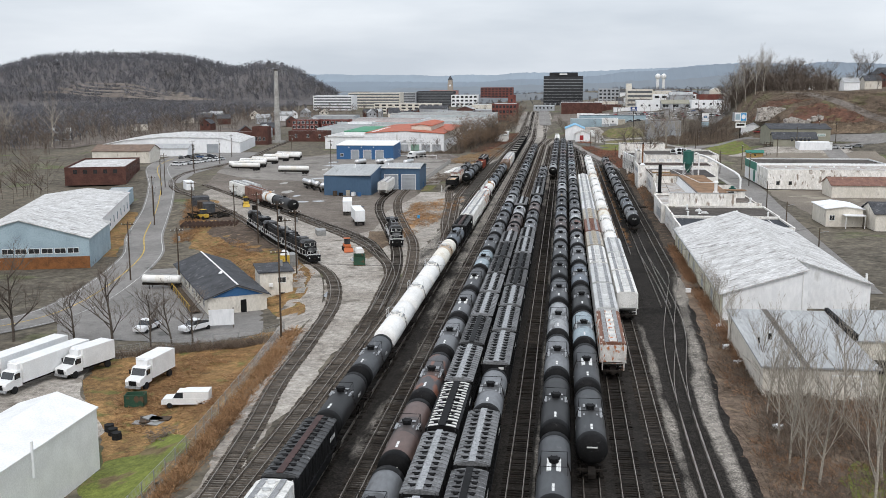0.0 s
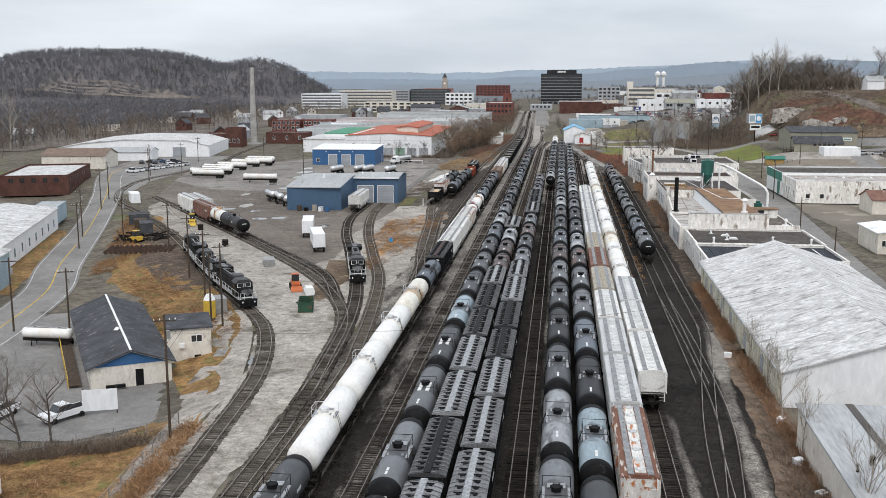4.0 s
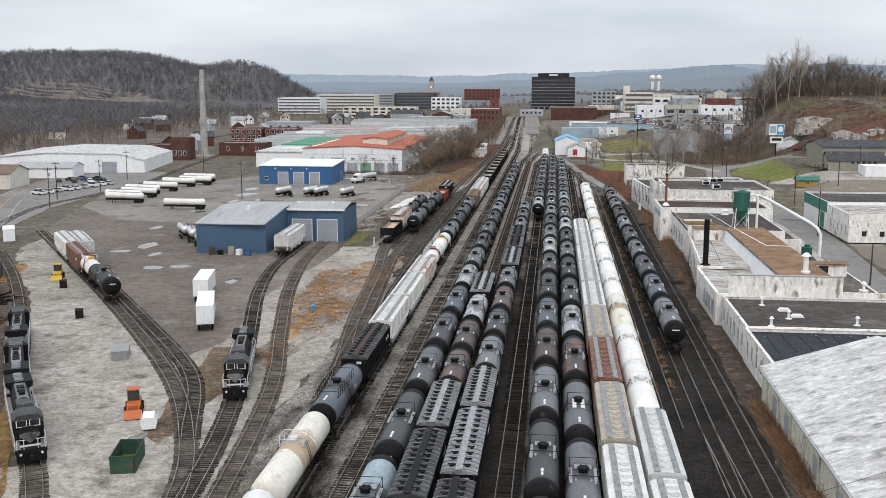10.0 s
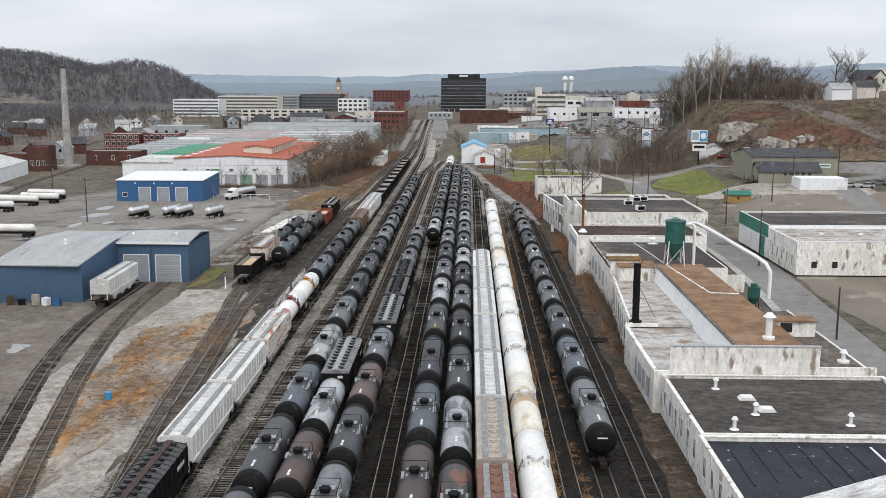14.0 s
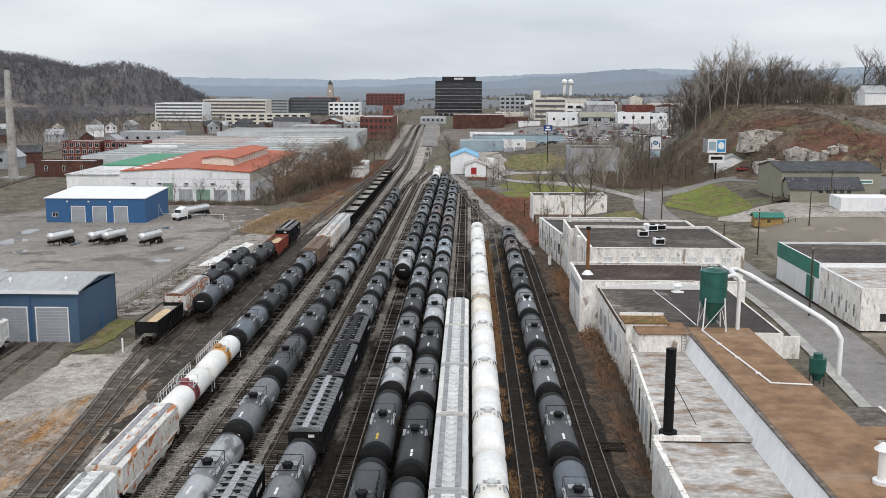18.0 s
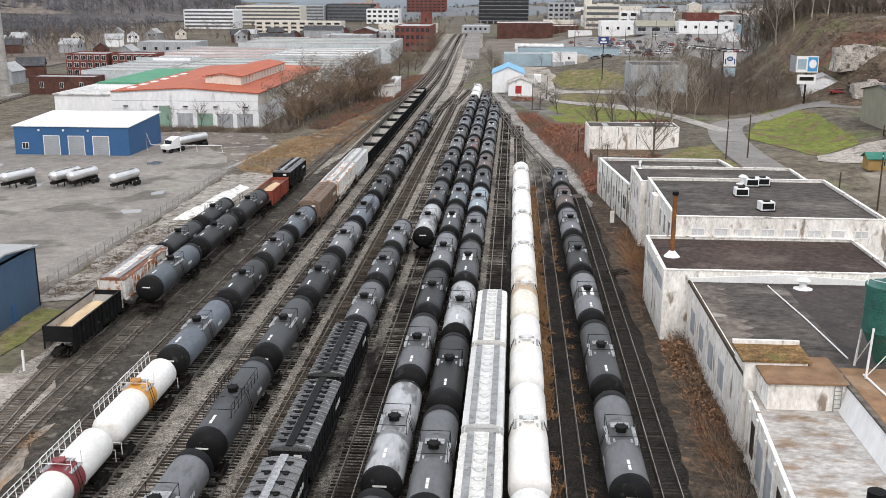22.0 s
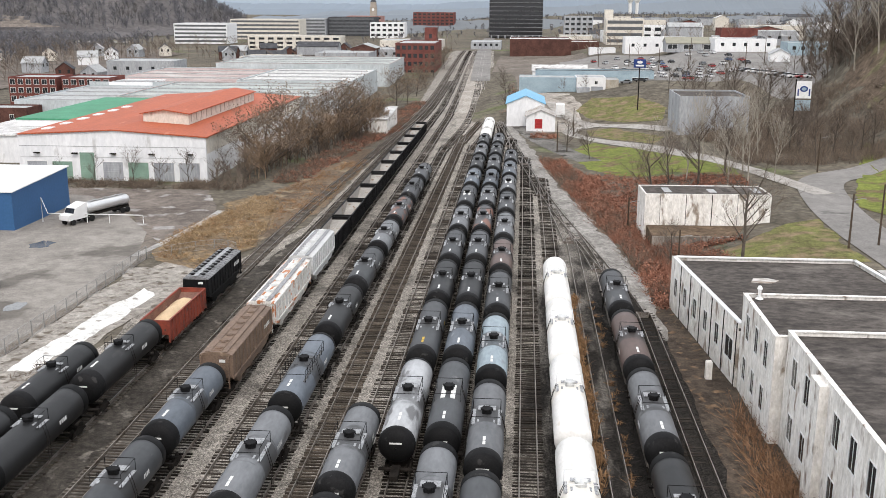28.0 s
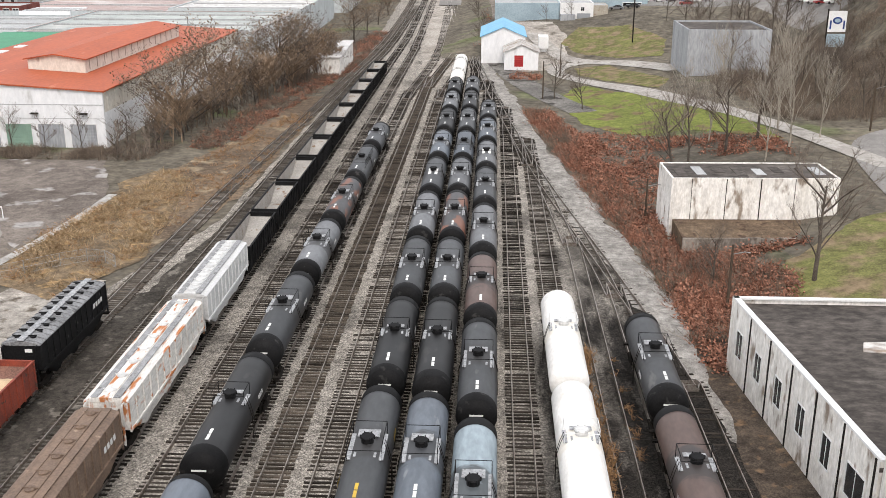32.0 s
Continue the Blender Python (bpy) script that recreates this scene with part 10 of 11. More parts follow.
def ridge(name, pts, y, label, c, seed):
    """A far ridge with an uneven wooded crest, its blue haze painted as a glowing colour."""
    rr, g, prev = random.Random(seed), Geo(), None
    x = pts[0][0]
    while x < pts[-1][0]:
        k = max(i for i in range(len(pts) - 1) if pts[i][0] <= x)
        f = (x - pts[k][0]) / (pts[k + 1][0] - pts[k][0])
        h = pts[k][1] + (pts[k + 1][1] - pts[k][1]) * f * f * (3 - 2 * f) + 4 * noise.noise((x * 0.01, seed, 0)) + 2.2 * noise.noise((x * 0.06, seed, 3)) + rr.uniform(-0.8, 0.8)
        colm = [(x, y - 160, -14), (x, y - 80, h * 0.5), (x, y, h), (x, y + 200, -20)]
        if prev:
            for a in range(3):
                g.face([prev[a], colm[a], colm[a + 1], prev[a + 1]], True)
        prev = colm
        x += 7
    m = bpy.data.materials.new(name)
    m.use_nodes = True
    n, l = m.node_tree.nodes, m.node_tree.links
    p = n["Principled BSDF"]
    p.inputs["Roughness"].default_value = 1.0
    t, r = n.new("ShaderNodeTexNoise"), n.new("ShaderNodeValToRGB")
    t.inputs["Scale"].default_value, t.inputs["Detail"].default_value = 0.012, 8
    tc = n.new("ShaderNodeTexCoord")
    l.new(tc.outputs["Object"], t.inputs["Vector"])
    # c holds the haze of distance and is emitted, so the slope glows
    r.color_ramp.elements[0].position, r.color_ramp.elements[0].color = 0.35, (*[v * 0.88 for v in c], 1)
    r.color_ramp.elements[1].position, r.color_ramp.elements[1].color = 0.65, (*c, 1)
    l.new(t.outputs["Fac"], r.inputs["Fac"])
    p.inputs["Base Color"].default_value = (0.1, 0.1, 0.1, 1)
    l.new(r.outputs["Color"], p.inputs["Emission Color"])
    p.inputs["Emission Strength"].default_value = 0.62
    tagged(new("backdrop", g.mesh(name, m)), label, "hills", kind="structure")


ridge("far_blue_ridge", [(-2600, 40), (-1500, 52), (-900, 50), (-400, 44), (0, 55), (300, 66), (620, 84), (900, 74), (1500, 96), (2600, 70)], 3600, "far wooded ridge, blue-grey with painted haze", (0.22, 0.305, 0.39), 3)
ridge("hazed_ridge", [(-1800, 20), (-800, 26), (-300, 25), (40, 36), (180, 52), (430, 70), (560, 58), (700, 76), (1000, 62), (1800, 74)], 2850, "wooded ridge beyond the town, blue-grey with painted haze", (0.13, 0.195, 0.265), 5)

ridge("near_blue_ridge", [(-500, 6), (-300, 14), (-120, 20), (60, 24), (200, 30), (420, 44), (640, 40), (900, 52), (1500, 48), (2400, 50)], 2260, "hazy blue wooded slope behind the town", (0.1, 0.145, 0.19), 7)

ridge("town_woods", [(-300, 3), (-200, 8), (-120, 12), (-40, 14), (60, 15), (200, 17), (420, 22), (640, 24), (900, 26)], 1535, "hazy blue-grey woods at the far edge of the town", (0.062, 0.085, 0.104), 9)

# ---- trees ----


def bare_tree(seed, h, spread=0.42, depth=5, kids=(8, 4, 3, 3), thick=0.02, leaves=0, bark="bark", name="tree", label="bare grey deciduous tree", lowest=0.25, twig=0.016):
    rr = random.Random(seed)
    trunk, crown, leaf = Geo(), Geo(), Geo()

    def grow(p, d, ln, r, lv):
        n = 3 if lv else 5
        pts = [p]
        dd = d.copy()
        for k in range(n if lv < depth - 1 else 1):
            dd = (dd + Vector((rr.uniform(-1, 1), rr.uniform(-1, 1), rr.uniform(-0.3, 0.6))) * (0.1 if lv == 0 else 0.2)).normalized()
            pts.append(pts[-1] + dd * ln / (n if lv < depth - 1 else 1))
        last = lv >= depth - 1
        r = max(r, twig)
        (trunk if lv < 2 else crown).tube(pts, r, 6 if lv == 0 else (4 if lv < 2 else 3), r * (0.35 if lv == 0 else 0.4), lv < 2)
        if leaves and lv >= depth - 2:
            for _ in range(leaves):
                q = pts[-1] + Vector((rr.gauss(0, 0.5), rr.gauss(0, 0.5), rr.gauss(0, 0.5)))
                u = Vector((rr.uniform(-1, 1), rr.uniform(-1, 1), rr.uniform(-1, 1))).normalized() * 0.19
                w = u.cross(Vector((rr.uniform(-1, 1), rr.uniform(-1, 1), 1))).normalized() * 0.13
                leaf.face([q - u, q + w, q + u, q - w])
        if last:
            return
        m = kids[lv]
        for k in range(m):
            f = lowest + (1 - lowest) * (k + rr.uniform(0.1, 0.9)) / m if lv == 0 else 0.3 + 0.7 * (k + rr.random()) / m
            f = min(f, 0.99)
            i = min(int(f * (len(pts) - 1)), len(pts) - 2)
            q = pts[i].lerp(pts[i + 1], f * (len(pts) - 1) - i)
            a = rr.uniform(0, 6.283)
            side = Vector((math.cos(a), math.sin(a), 0))
            nd = (dd * (0.75 if lv else 0.55) + side * (spread * (1.6 if lv == 0 else 1.5)) + Vector((0, 0, 0.28))).normalized()
            grow(q, nd, ln * (0.55 if lv == 0 else 0.6) * rr.uniform(0.75, 1.15) * (1.15 - 0.45 * f if lv == 0 else 1), r * 0.42, lv + 1)

    grow(Vector((0, 0, -0.3)), Vector((rr.uniform(-0.08, 0.08), rr.uniform(-0.08, 0.08), 1)).normalized(), h * 0.8, h * thick, 0)
    root = thing(name, label, "tree", group="bare trees")
    part("trunk", trunk, M[bark], root)
    part("crown", crown, M["twig"] if bark == "bark" else M[bark], root)
    if leaf.f:
        part("leaves", leaf, M["leaf"], root, kind="stuff")
    return root


USED = set()


def plant(proto, x, y, s=1.0, rz=0.0, base=None):
    z = (ground_z(x, y) if base is None else base) - 0.1
    m = pose(x, y, z, 0, 0, rz) @ Matrix.Scale(s, 4)
    if proto.name not in USED:
        USED.add(proto.name)
        proto.matrix_basis = m
        return proto
    ob = copy_thing(proto, Matrix())
    ob.matrix_basis = m
    return ob


BIG = [bare_tree(s, 12, 0.5, kids=(9, 5, 4, 4), lowest=0.2, twig=0.014) for s in (1, 2, 3)]
SLIM = [bare_tree(s, 13, 0.26, bark="barkpale", label="slim pale-barked bare tree", thick=0.012, kids=(10, 4, 3, 3), twig=0.02) for s in (11, 12, 13)]
FAR = [bare_tree(s, 12, 0.46, 4, (8, 5, 5), thick=0.016, twig=0.026, lowest=0.2, label="bare winter tree in a thicket") for s in (21, 22, 23, 24)]
LEAFY = [bare_tree(s, 12, 0.66, 5, (11, 5, 4, 3), leaves=1, twig=0.02, lowest=0.1, label="tree with thin tan leaves on grey twigs") for s in (31, 32, 33)]
SYC = bare_tree(41, 20, 0.45, bark="barkpale", label="pale-barked sycamore standing over the hall")
rnd = random.Random(23)
# young birches on the near slope
for x, y, s, k in ((24.2, 92, 0.95, 0), (22.6, 97, 0.8, 1), (22.9, 104, 0.75, 2), (23.3, 112, 0.7, 0), (22.2, 90, 0.7, 2), (27.5, 86, 1.05, 1), (25.5, 108, 0.85, 2), (30.5, 94, 1.0, 2), (24.6, 124, 0.7, 1), (33, 84, 0.9, 0), (23.9, 141, 0.55, 2), (24.2, 152, 0.6, 0), (24.3, 162, 0.5, 1), (24.4, 172, 0.5, 2)):
    plant(SLIM[k], x, y, s, rnd.uniform(0, 360))
for _ in range(4):
    plant(rnd.choice(SLIM), rnd.uniform(27, 44), rnd.uniform(74, 114), rnd.uniform(0.55, 1.15), rnd.uniform(0, 360))
for x, y, s in ((-101, 140, 1.1), (-97, 150, 1.2), (-104, 152, 1.0), (-99, 158, 0.9), (-95, 140, 0.9), (-108, 146, 1.2)):
    plant(rnd.choice(SLIM), x, y, s, rnd.uniform(0, 360))
# by the office lot and truck yard
for x, y, s, k in ((-66.5, 138, 1.05, 0), (-61, 139, 0.75, 1), (-58.5, 141, 0.7, 2), (-56, 143, 0.65, 0), (-84, 141, 1.15, 1), (-90, 136, 1.2, 2), (-72, 137, 0.8, 1), (-94, 145, 1.1, 0)):
    plant(BIG[k], x, y, s, rnd.uniform(0, 360))
# lineside trees by the factory
for k in range(14):
    f = 0.1 + 0.9 * (k / 13) ** 0.9
    plant(LEAFY[k % 3], -55.0 + 17 * f + rnd.uniform(-1.8, 1.6) + (0 if f < 0.75 else 2), 507 + 96 * f + rnd.uniform(-3, 3), (1.1, 1.25, 0.8, 1.35, 1.0, 0.8, 1.2, 1.35, 1.1, 1.25, 0.8, 0.95, 0.8, 0.75)[k], rnd.uniform(0, 360))
for x, y, s, k in ((-38.5, 652, 1.15, 0), (-37, 672, 0.9, 1), (-36.5, 700, 0.95, 2), (-36, 730, 0.9, 2), (-37, 780, 0.9, 0), (-35, 820, 0.9, 1)):
    plant(LEAFY[k], x, y, s, rnd.uniform(0, 360))
for x, y, s in ((-84, 505, 0.5), (-76, 506, 0.6), (-70, 505, 0.5), (-64, 506, 0.6), (-58, 510, 0.6), (-56, 500, 0.45), (-92, 506, 0.4), (-52, 508, 0.6), (-50, 516, 0.7)):
    plant(rnd.choice(FAR), x, y, s, rnd.uniform(0, 360))
# trees round the white box building and in the thicket
for x, y, s, k in ((37.2, 444.6, 1.08, 0), (27.5, 447, 0.55, 1), (30, 488, 1.05, 2), (34, 498, 0.9, 0), (17, 560, 0.75, 1), (22, 548, 0.65, 2), (40, 500, 1.05, 1), (46, 505, 1.1, 0)):
    plant(BIG[k], x, y, s, rnd.uniform(0, 360))
for x, y, s in ((44, 492, 0.95), (49, 498, 1.05), (39, 508, 0.9), (51, 512, 1.1), (36, 515, 0.85), (56, 506, 0.9), (58, 530, 1.1), (46, 530, 1.0)):
    plant(rnd.choice(SLIM), x, y, s, rnd.uniform(0, 360))
for _ in range(46):
    x, y = rnd.uniform(52, 86), rnd.uniform(522, 610)
    if (x - 52) * 0.75 + (y - 522) > 12 and not (42 < x < 71 and 569 < y < 592):
        plant(rnd.choice(FAR), x, y, rnd.uniform(0.45, 0.95), rnd.uniform(0, 360))
# the hill: a belt of tall trees along its crest, smaller ones round the houses
for k in range(58):
    a = (k + rnd.random()) / 58
    x, y = 96 + a * 46 + rnd.uniform(-3, 3), 612 - a * 58 + rnd.uniform(0, 46)
    plant(rnd.choice(FAR + BIG[:1]), x, y, rnd.uniform(0.95, 1.5) * (1.15 if 0.1 < a < 0.3 else 1), rnd.uniform(0, 360))
for x, y, s in ((98, 596, 1.55), (102, 590, 1.65), (106, 585, 1.7), (109, 578, 1.5)):
    plant(SLIM[int(x) % 3], x, y, s, rnd.uniform(0, 360))
for x, y, s in ((166, 606, 1.6), (171, 600, 1.5), (148, 548, 0.8), (160, 545, 0.7), (185, 570, 1.2), (150, 600, 1.2), (200, 600, 1.4)):
    plant(BIG[int(x) % 3], x, y, s, rnd.uniform(0, 360))
for _ in range(22):
    plant(rnd.choice(FAR), rnd.uniform(54, 93), rnd.uniform(600, 655), rnd.uniform(0.6, 1.1), rnd.uniform(0, 360))
for x, y, s in ((-0.5, 648, 0.5), (0.5, 664, 0.6), (-1, 690, 0.6), (-2, 712, 0.7), (-3, 740, 0.7), (28, 668, 0.5), (20, 664, 0.45)):
    plant(FAR[int(y) % 4], x, y, s, rnd.uniform(0, 360))
# west woods along the river
for x, y, s in ((-300, 560, 1.35), (-318, 545, 1.1), (-262, 430, 1.0), (-345, 590, 1.2)):
    plant(SYC, x, y, s, rnd.uniform(0, 360))

def woods(name, spots, label, hmin, hmax, material, seed, dense=9, fine=1.0):
    """Far woods: many small bare trees in one mesh, each a trunk with limbs that fork into sprays of twigs."""
    rr, g = random.Random(seed), Geo()
    near = fine < 0.6
    for x, y in spots:
        z, h = ground_z(x, y) - 0.5, rr.uniform(hmin, hmax)
        wide = rr.uniform(0.75, 1.25)
        top = (x + rr.uniform(-1, 1), y, z + h)
        tw = 0.12 if near else 0.3
        g.face([(x - tw, y, z), (x + tw, y, z), top])
        for k in range(max(5, dense // 5) if near else dense):
            f, a = rr.uniform(0.22, 0.8), rr.uniform(0, 6.283)
            p = (x + (top[0] - x) * f, y, z + h * f)
            ln = h * rr.uniform(0.26, 0.42) * math.sin(math.pi * (0.25 + 0.6 * f))
            q = (p[0] + math.cos(a) * ln * 0.8 * wide, p[1] + math.sin(a) * ln * 0.8 * wide, p[2] + ln * 0.8)
            w = 0.05 + 0.05 * (1 - f) if near else 0.22 + 0.15 * (1 - f)
            g.face([(p[0] - w, p[1], p[2]), (p[0] + w, p[1], p[2] + 0.2), q])
            for _ in range(8 if near else 1):
                u = rr.uniform(0.3, 1.0)
                b = [p[i_] + (q[i_] - p[i_]) * u for i_ in range(3)]
                c = a + rr.uniform(-1.3, 1.3)
                tl = ln * rr.uniform(0.25, 0.6) if near else ln * 0.45
                v = 0.045 if near else 0.55 * fine
                g.face([(b[0] - v, b[1], b[2]), (b[0] + v, b[1] + v, b[2]), (b[0] + math.cos(c) * tl * 0.75, b[1] + math.sin(c) * tl * 0.75, b[2] + tl * rr.uniform(0.4, 1.1))])
    solo(name, g, material, label, "woods", kind="stuff")


rr = random.Random(71)
spots = []
while len(spots) < 9000:
    x, y = rr.uniform(-1500, -300), rr.uniform(1120, 2050)
    if ground_z(x, y) > 3:
        spots.append((x, y))
woods("hill_woods", spots, "bare woods covering the hill, greyed by painted haze", 9, 17, M["wood_hazed"], 72)
woods("lineside_crowns", [(-53 + 15 * t + rr.uniform(-2.0, 2.5), 508 + 92 * t) for t in [(k + rr.random()) / 34 for k in range(34)]], "fine brown twigs of the lineside trees", 6.0, 11.5, M["leaf"], 80, dense=190, fine=0.3)
woods("river_woods", [(rr.uniform(-620, -300), rr.uniform(500, 1150)) for _ in range(2600)], "bare woods along the river flat, greyed by painted haze", 8, 15, M["wood_hazed"], 73)
woods("lineside_brush", [(-57 + 16 * t + rr.uniform(-3.0, 4.5), 503 + 96 * t) for t in [rr.random() for _ in range(170)]], "grey tangle of saplings beside the factory", 2.2, 6.0, M["twig"], 79, dense=30, fine=0.3)
woods("river_woods", [(rr.uniform(-450, -232) + 0.05 * k % 1, 545 + 460 * rr.random() ** 1.3) for k in range(1050)], "bare brown woods between the hall and the hill", 7, 14, M["twig"], 78, dense=30, fine=0.4)
woods("town_trees", [(rr.uniform(-340, 420), rr.uniform(1180, 2100)) for _ in range(1100)], "bare street trees in the far town, greyed by painted haze", 3.5, 8, M["wood_hazed"], 74)
woods("hill_brush", [(96 + 46 * t + rr.uniform(-4, 4), 606 - 62 * t + rr.uniform(0, 40)) for t in [rr.random() for _ in range(420)]], "bare brush under the hill trees", 3, 11, M["twig"], 75, dense=60, fine=0.3)
near_w = []
for _ in range(420):
    t = rr.random()
    near_w.append((-238 - 120 * rr.random() - 60 * t, 320 + 340 * t))
near_w += [(rr.uniform(-310, -172), rr.uniform(225, 345)) for _ in range(260)]
woods("west_woods", near_w, "bare brown riverside woods", 9, 19, M["twig"], 76, dense=42, fine=0.3)
woods("town_trees", [(rr.uniform(-330, -40), rr.uniform(830, 1150)) for _ in range(230)] + [(rr.uniform(100, 240), rr.uniform(840, 1150)) for _ in range(130)] + [(rr.uniform(30, 110), rr.uniform(840, 1150)) for _ in range(60)], "bare trees among the town houses", 7, 12, M["twig"], 77, dense=30, fine=0.4)
patch("woodland_floor", [(-1500, 1130), (-900, 1150), (-420, 1180), (-330, 1400), (-330, 2000), (-700, 2080), (-1500, 2050)], mat("leaf_litter", (0.135, 0.124, 0.122), (0.095, 0.088, 0.088), 0.01, 0.98, fine=20, grain=0.3, gscale=0.05), 0.8, "floor of leaf litter under the hill woods")
patch("woodland_floor", [(-640, 500), (-420, 520), (-232, 560), (-215, 700), (-232, 1000), (-330, 1130), (-640, 1130)], mat("river_litter", (0.17, 0.145, 0.125), (0.1, 0.085, 0.073), 0.03, 0.98, fine=20, grain=0.4, gscale=0.1), 0.3, "brown leaf litter under the river woods")
# ledges of the quarried hillside and the highway below it
for k in range(5):
    x0 = -520 + 9 * k
    pts = [(x0 - 190 + 24 * i + 5 * math.sin(i * 2.1 + k), 1305 + 17 * k + 5 * math.sin(i * 1.3 + k), 0) for i in range(11 - k)]
    g = Geo()
    for i, (a, b) in enumerate(zip(pts, pts[1:])):
        za, zb2 = ground_z(a[0], a[1]) + 9, ground_z(b[0], b[1]) + 9
        ha, hb = 1.6 + 1.3 * math.sin(i * 1.7 + k), 1.6 + 1.3 * math.sin((i + 1) * 1.7 + k)
        g.face([(a[0], a[1], za), (b[0], b[1], zb2), (b[0], b[1] + 4, zb2 + hb + 0.6), (a[0], a[1] + 4, za + ha + 0.6)])
    solo("rock_ledge", g, M["ledge"], "brown quarried ledge on the wooded hillside", "rock ledge", kind="structure")
strip("highway", [(-1200, 1060), (-800, 1110), (-500, 1140), (-330, 1150)], 16, M["concrete"], 1.5, "pale highway strip below the hill", "road", step=20)
rk = Geo()
for k in range(22):
    x, y = 104 + rnd.uniform(0, 22), 511 - rnd.uniform(0, 7)
    rk.add(Geo().cyl(0, 0, -1.0, rnd.uniform(0.8, 2.6), rnd.uniform(1, 2), rnd.uniform(0.4, 1.4), n=6), pose(x, y, ground_z(x, y) - 0.4, rnd.uniform(-20, 20), rnd.uniform(-20, 20), rnd.uniform(0, 360)))
for cx, cy, w, h in ((104.5, 530, 13, 6.5), (112, 512, 7, 4.5), (104, 514, 10, 3.5), (116, 509, 4, 3)):
    for i in range(9):
        for j in range(3):
            rk.add(Geo().box(-w / 16 - rnd.uniform(0, 0.5), w / 16 + rnd.uniform(0, 0.5), -1.0 - rnd.uniform(0, 0.8), 3, 0, h / 3 + rnd.uniform(0, 0.4)), pose(cx - w / 2 + w * (i + 0.5) / 9, cy + j * 0.5, ground_z(cx, cy) - 1.0 + j * h / 3 - 0.2 * abs(i - 4), rnd.uniform(-5, 5), rnd.uniform(-6, 6), rnd.uniform(-10, 10)))
solo("rock_outcrop", rk, M["rock"], "pale rock outcrop and old wall on the hillside", "rock", kind="stuff")

# ---- weeds and brush ----


def brush(name, pts, n, h, material, label, seed, clump=7, spread=0.5, width=0.05):
    """Dead stems in clumps over an outline."""
    rr, g = random.Random(seed), Geo()
    xs, ys = [p[0] for p in pts], [p[1] for p in pts]

    def inside(x, y):
        c = False
        for (x0, y0), (x1, y1) in zip(pts, pts[1:] + pts[:1]):
            if (y0 > y) != (y1 > y) and x < (x1 - x0) * (y - y0) / (y1 - y0) + x0:
                c = not c
        return c
    made = 0
    for _ in range(n * 12):
        if made >= n:
            break
        x, y = rr.uniform(min(xs), max(xs)), rr.uniform(min(ys), max(ys))
        if not inside(x, y) or noise.noise((x * 0.13, y * 0.09, seed)) < rr.uniform(-0.5, 0.25):
            continue
        made += 1
        z, hh = ground_z(x, y), h * rr.uniform(0.45, 1.25)
        for _k in range(clump):
            a, b = rr.gauss(0, spread), rr.gauss(0, spread)
            bx, by = x + a * 0.5, y + b * 0.5
            w = width * rr.uniform(0.35, 0.95)
            top = (x + a * 1.6, y + b * 1.6, z + hh * rr.uniform(0.5, 1.0))
            g.face([(bx - w, by, z), (bx + w, by + w, z), top])
            for _j in range(2):
                f = rr.uniform(0.25, 0.8)
                mx = [bx + (top[0] - bx) * f, by + (top[1] - by) * f, z + (top[2] - z) * f]
                g.face([(mx[0], mx[1], mx[2]), (mx[0] + w, mx[1], mx[2] + w), (mx[0] + rr.uniform(-0.6, 0.6), mx[1] + rr.uniform(-0.6, 0.6), mx[2] + hh * rr.uniform(0.05, 0.35))])
    solo(name, g, material, label, "weeds", kind="stuff")


def bushes(name, pts, n, h, material, label, seed, per=26):
    """Low rounded bushes of small dead leaves over an outline."""
    rr, g = random.Random(seed), Geo()
    xs, ys = [p[0] for p in pts], [p[1] for p in pts]
    made = 0
    for _ in range(n * 14):
        if made >= n:
            break
        x, y = rr.uniform(min(xs), max(xs)), rr.uniform(min(ys), max(ys))
        hit = False
        for (x0, y0), (x1, y1) in zip(pts, pts[1:] + pts[:1]):
            if (y0 > y) != (y1 > y) and x < (x1 - x0) * (y - y0) / (y1 - y0) + x0:
                hit = not hit
        if not hit or noise.noise((x * 0.16, y * 0.11, seed)) < rr.uniform(-0.45, 0.3):
            continue
        made += 1
        z, r, hh = ground_z(x, y), rr.uniform(0.5, 1.25), h * rr.uniform(0.4, 1.2)
        for _k in range(per):
            a, b, c = rr.gauss(0, 0.5), rr.gauss(0, 0.5), abs(rr.gauss(0, 0.5))
            q = Vector((x + a * r, y + b * r, z + 0.05 + hh * min(c, 1.3) * max(0.15, 1 - 0.6 * math.hypot(a, b))))
            u = Vector((rr.uniform(-1, 1), rr.uniform(-1, 1), rr.uniform(-0.5, 0.8))).normalized() * rr.uniform(0.1, 0.24)
            w = u.cross(Vector((rr.uniform(-1, 1), rr.uniform(-1, 1), 1))).normalized() * rr.uniform(0.07, 0.15)
            g.face([q - u, q + w, q + u, q - w])
    solo(name, g, material, label, "weeds", kind="stuff")


brush("weeds", [(12.0, 225), (12.6, 225), (12.9, 430), (12.0, 430)], 430, 1.15, M["weed"], "line of orange weeds between the rails", 81, clump=9, spread=0.26, width=0.075)
brush("weeds", [(14.9, 225), (15.4, 225), (15.4, 430), (14.9, 430)], 130, 0.6, M["weed"], "thin orange weeds beside the rails", 82, spread=0.2)
brush("brush", [(23.4, 130), (24.4, 130), (25.0, 225), (23.8, 225)], 620, 1.5, M["shrub"], "rusty brush along the warehouse wall", 83)
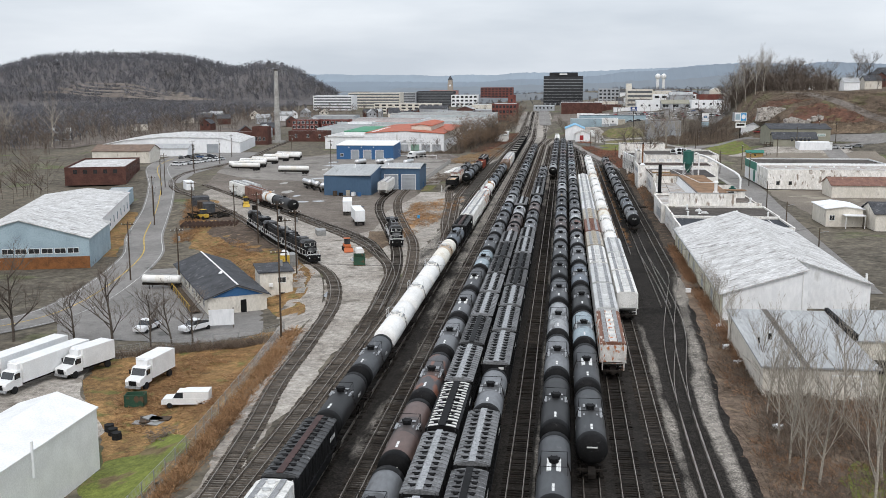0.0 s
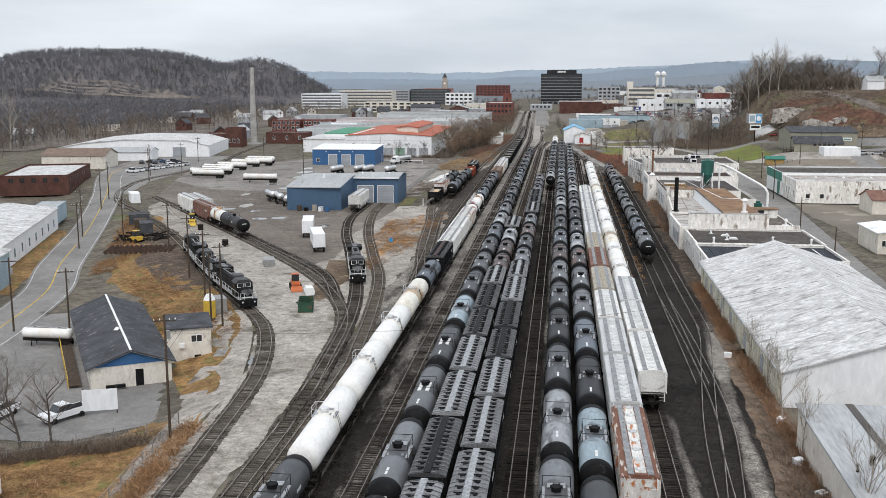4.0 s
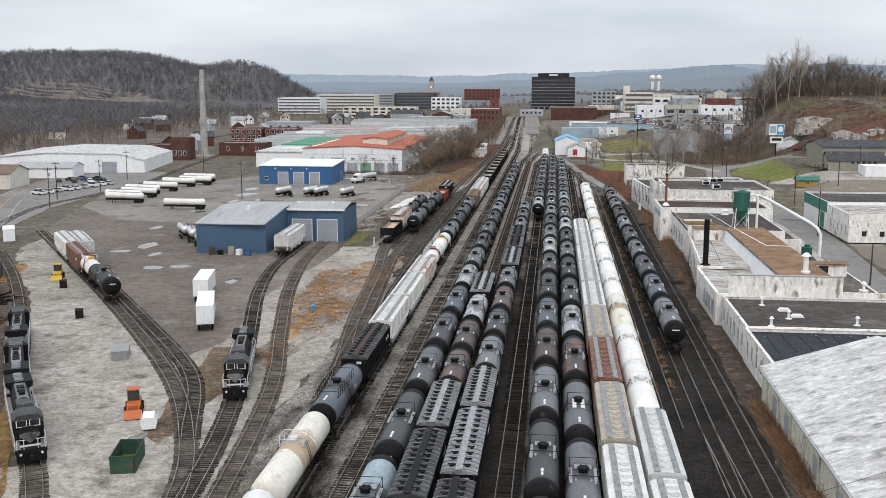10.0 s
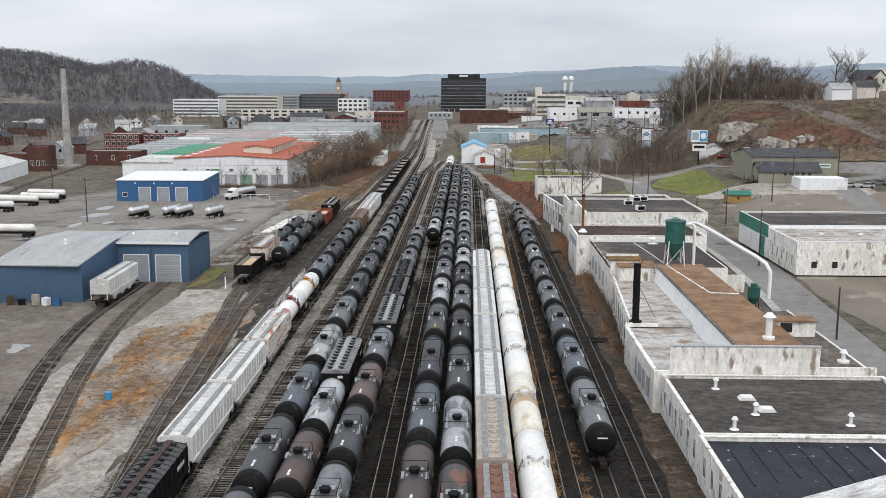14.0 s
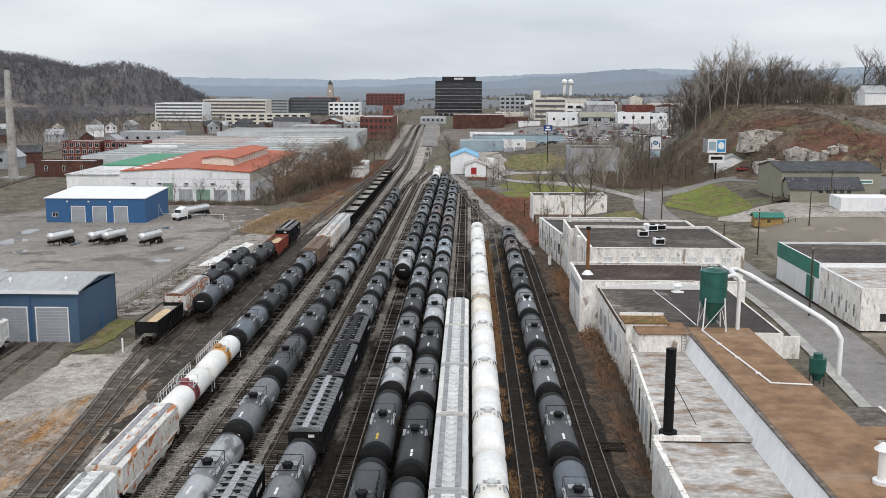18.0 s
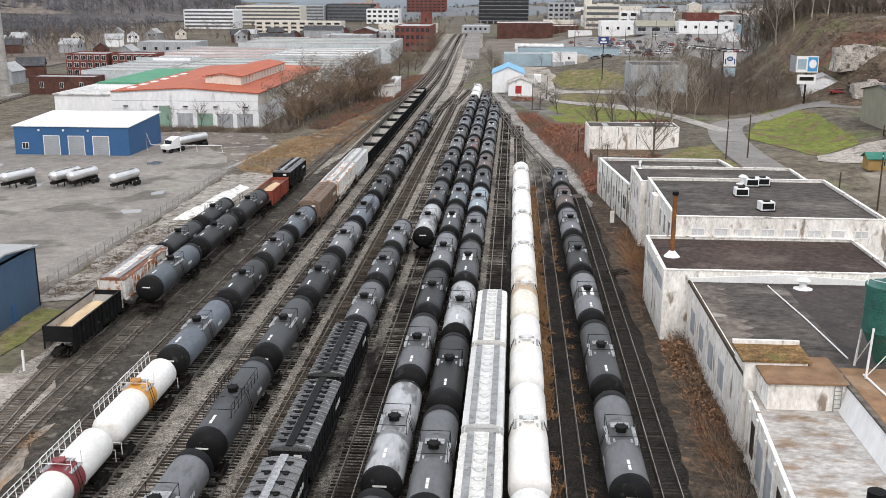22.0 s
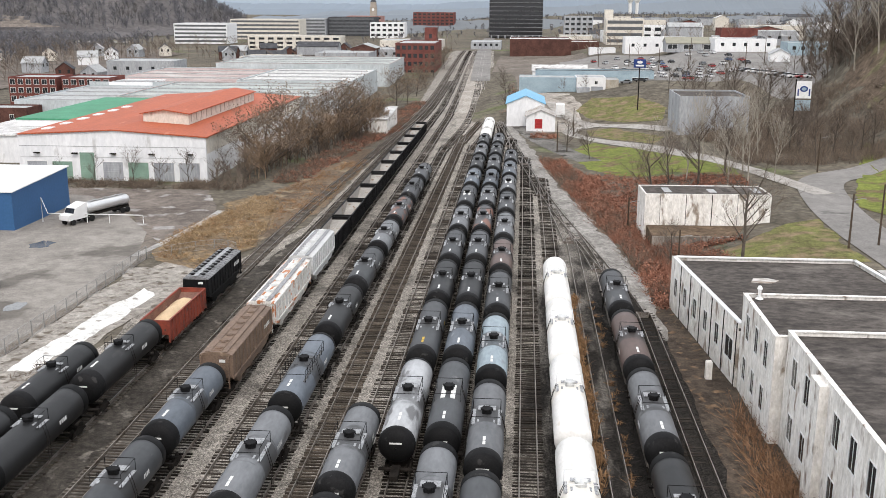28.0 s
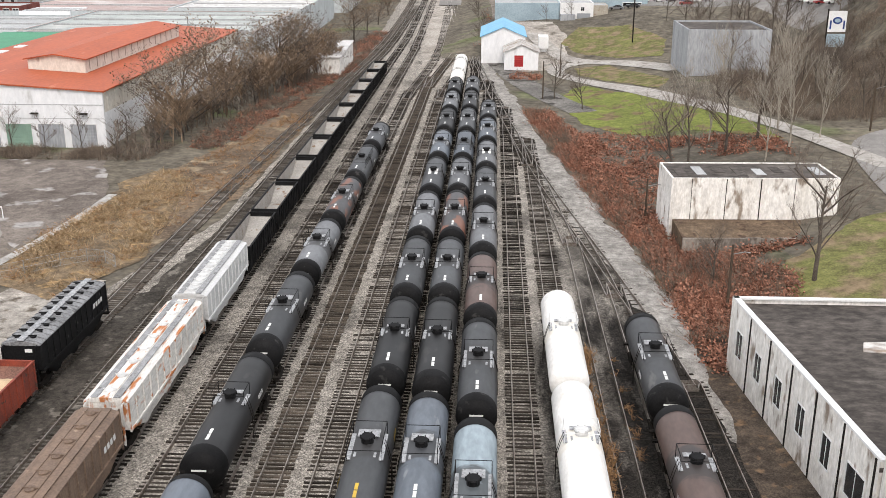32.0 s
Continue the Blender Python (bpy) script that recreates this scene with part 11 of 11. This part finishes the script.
brush("brush", [(18.9, 45), (44, 45), (46, 117), (24, 126), (22.4, 160), (19.8, 120)], 4600, 1.3, M["weedgrey"], "grey-brown brush on the near slope", 84, spread=0.7, width=0.06)
brush("brush", [(19.6, 50), (40, 50), (40, 117), (23.5, 126), (22.6, 160), (20.4, 118)], 1100, 1.0, M["shrub"], "rusty weeds on the near slope", 103, spread=0.6)
brush("brush", [(25.4, 290), (26.4, 290), (27.8, 318), (27.8, 345), (26.0, 345)], 150, 2.2, M["weedgrey"], "tall bare brush against the plant wall", 85, spread=0.6)
brush("brush", [(24.6, 288), (26.2, 288), (27.6, 320), (27.8, 344), (25.6, 344)], 170, 1.2, M["shrub"], "rusty brush against the plant wall", 86, spread=0.6)
bushes("bushes", [(25.8, 326), (27.6, 322), (27.7, 344), (25.9, 344)], 150, 1.5, M["shrub"], "tangled rusty bushes against the plant wall", 192, per=34)
brush("brush", [(24, 350), (25.4, 362), (28.2, 362), (27, 399), (25.4, 399), (25.0, 362)], 250, 1.7, M["shrub"], "rust-brown brush by the works wall", 87, spread=0.8)
brush("thicket", [(22.8, 432), (30, 432), (36, 446), (26, 462), (24, 480), (14, 545), (10, 545), (18, 480), (22, 455)], 900, 1.7, M["weedred"], "dense red-brown thicket on the bank", 88, clump=7, spread=0.6)
bushes("bushes", [(23.4, 426), (31, 428), (36, 446), (27, 462), (25, 480), (15, 545), (10.5, 545), (18.6, 480), (22.4, 455)], 1500, 1.7, M["weedred"], "low bushes of red-brown dead leaves on the bank", 188)
bushes("bushes", [(-1.5, 634), (3, 640), (3, 672), (2, 720), (-3.5, 720), (-2, 670)], 260, 2.2, M["weedred"], "reddish bushes between the main line and the depot", 194)
bushes("bushes", [(8, 586), (14, 584), (16, 590), (10, 596)], 60, 1.6, M["weedred"], "red-brown bushes before the small shed", 195)
bushes("bushes", [(-48, 505), (-41, 512), (-31, 600), (-31, 680), (-35, 680), (-43, 580)], 800, 1.2, M["weedred"], "reddish dead bushes along the main line", 190)
brush("thicket", [(22.8, 432), (30, 432), (36, 446), (26, 462), (24, 480), (14, 545), (10, 545), (18, 480), (22, 455)], 900, 1.7, M["weedgrey"], "grey dead stalks among the red thicket", 102, clump=7, spread=0.7)
bushes("bushes", [(17.5, 531), (31, 518), (49, 505), (49, 494), (31, 502), (25.5, 472), (21.2, 472), (19.8, 505)], 620, 1.3, M["weedred"], "low red-brown bushes behind the white building", 89)
brush("thicket", [(-50, 505), (-42, 510), (-31, 600), (-31, 680), (-36, 680), (-44, 580)], 800, 1.4, M["weedgrey"], "reddish dead brush along the main line", 90, clump=8, spread=0.6)
bushes("bushes", [(25, 451), (31, 453.5), (40, 455.5), (40, 456.6), (25.4, 456.4)], 90, 1.2, M["weedred"], "red-brown bushes against the kerb wall", 191)
brush("weeds", [(-52, 462), (-43, 500), (-36, 540), (-31.5, 540), (-31.5, 480), (-40, 440), (-49, 446)], 500, 0.7, M["weed"], "pale orange dead grass by the boundary", 91, spread=0.5)
brush("weeds", [(-51, 454), (-48, 478), (-46, 494), (-40, 488), (-37.5, 468), (-37, 452), (-41, 442), (-47, 446)], 520, 0.9, M["drystalk"], "tall pale tan grass along the lot", 193, spread=0.6, width=0.07)
brush("weeds", [(-49.6, 354), (-41, 360), (-41, 400), (-49.6, 400)], 420, 0.6, M["weedgrey"], "straggling grey weeds behind the fence", 92)
brush("weeds", [(-36.4, 60), (-37.2, 90), (-39, 115), (-42, 146), (-39.6, 146), (-37, 118), (-35.4, 90), (-34.8, 60)], 1100, 1.0, M["weed"], "orange weeds along the wire fence", 93)
brush("weeds", [(-45, 300), (-32, 318), (-31, 285), (-33.6, 262), (-37, 234), (-40, 238), (-44, 268)], 900, 0.4, M["weed"], "orange weeds between curving tracks", 94)
brush("weeds", [(-95, 232), (-106, 268), (-117, 300), (-113, 300), (-100, 268), (-90, 236)], 700, 0.8, M["weed"], "orange weeds on the road bank", 95)
brush("weeds", [(-41, 100), (-41, 140), (-50, 140), (-60, 130), (-52, 106)], 1100, 0.45, M["weed"], "dry grass tufts in the field", 96)
brush("weeds", [(-50, 170), (-58, 182), (-86, 228), (-80, 232), (-48, 188)], 900, 0.4, M["weed"], "dry grass tufts on the bank", 97)
brush("brush", [(-43, 146), (-52, 142), (-66, 134), (-67, 131), (-52, 139), (-42, 143)], 500, 1.3, M["weedgrey"], "bare brush along the lot edge", 98)
brush("brush", [(54, 520), (92, 520), (95, 610), (72, 612), (50, 560)], 3600, 2.6, M["weedgrey"], "grey tangle of brush in the thicket", 99, spread=0.8)
brush("brush", [(-100, 500), (-52, 500), (-50, 512), (-60, 508), (-100, 508)], 700, 1.4, M["weedgrey"], "bare brush before the factory wall", 100)
brush("weeds", [(95, 515), (93, 570), (110, 585), (130, 545), (150, 520), (170, 500), (150, 486), (120, 496)], 1500, 1.0, M["weedgrey"], "reddish dead grass on the hillside", 101, spread=1.2, width=0.15)
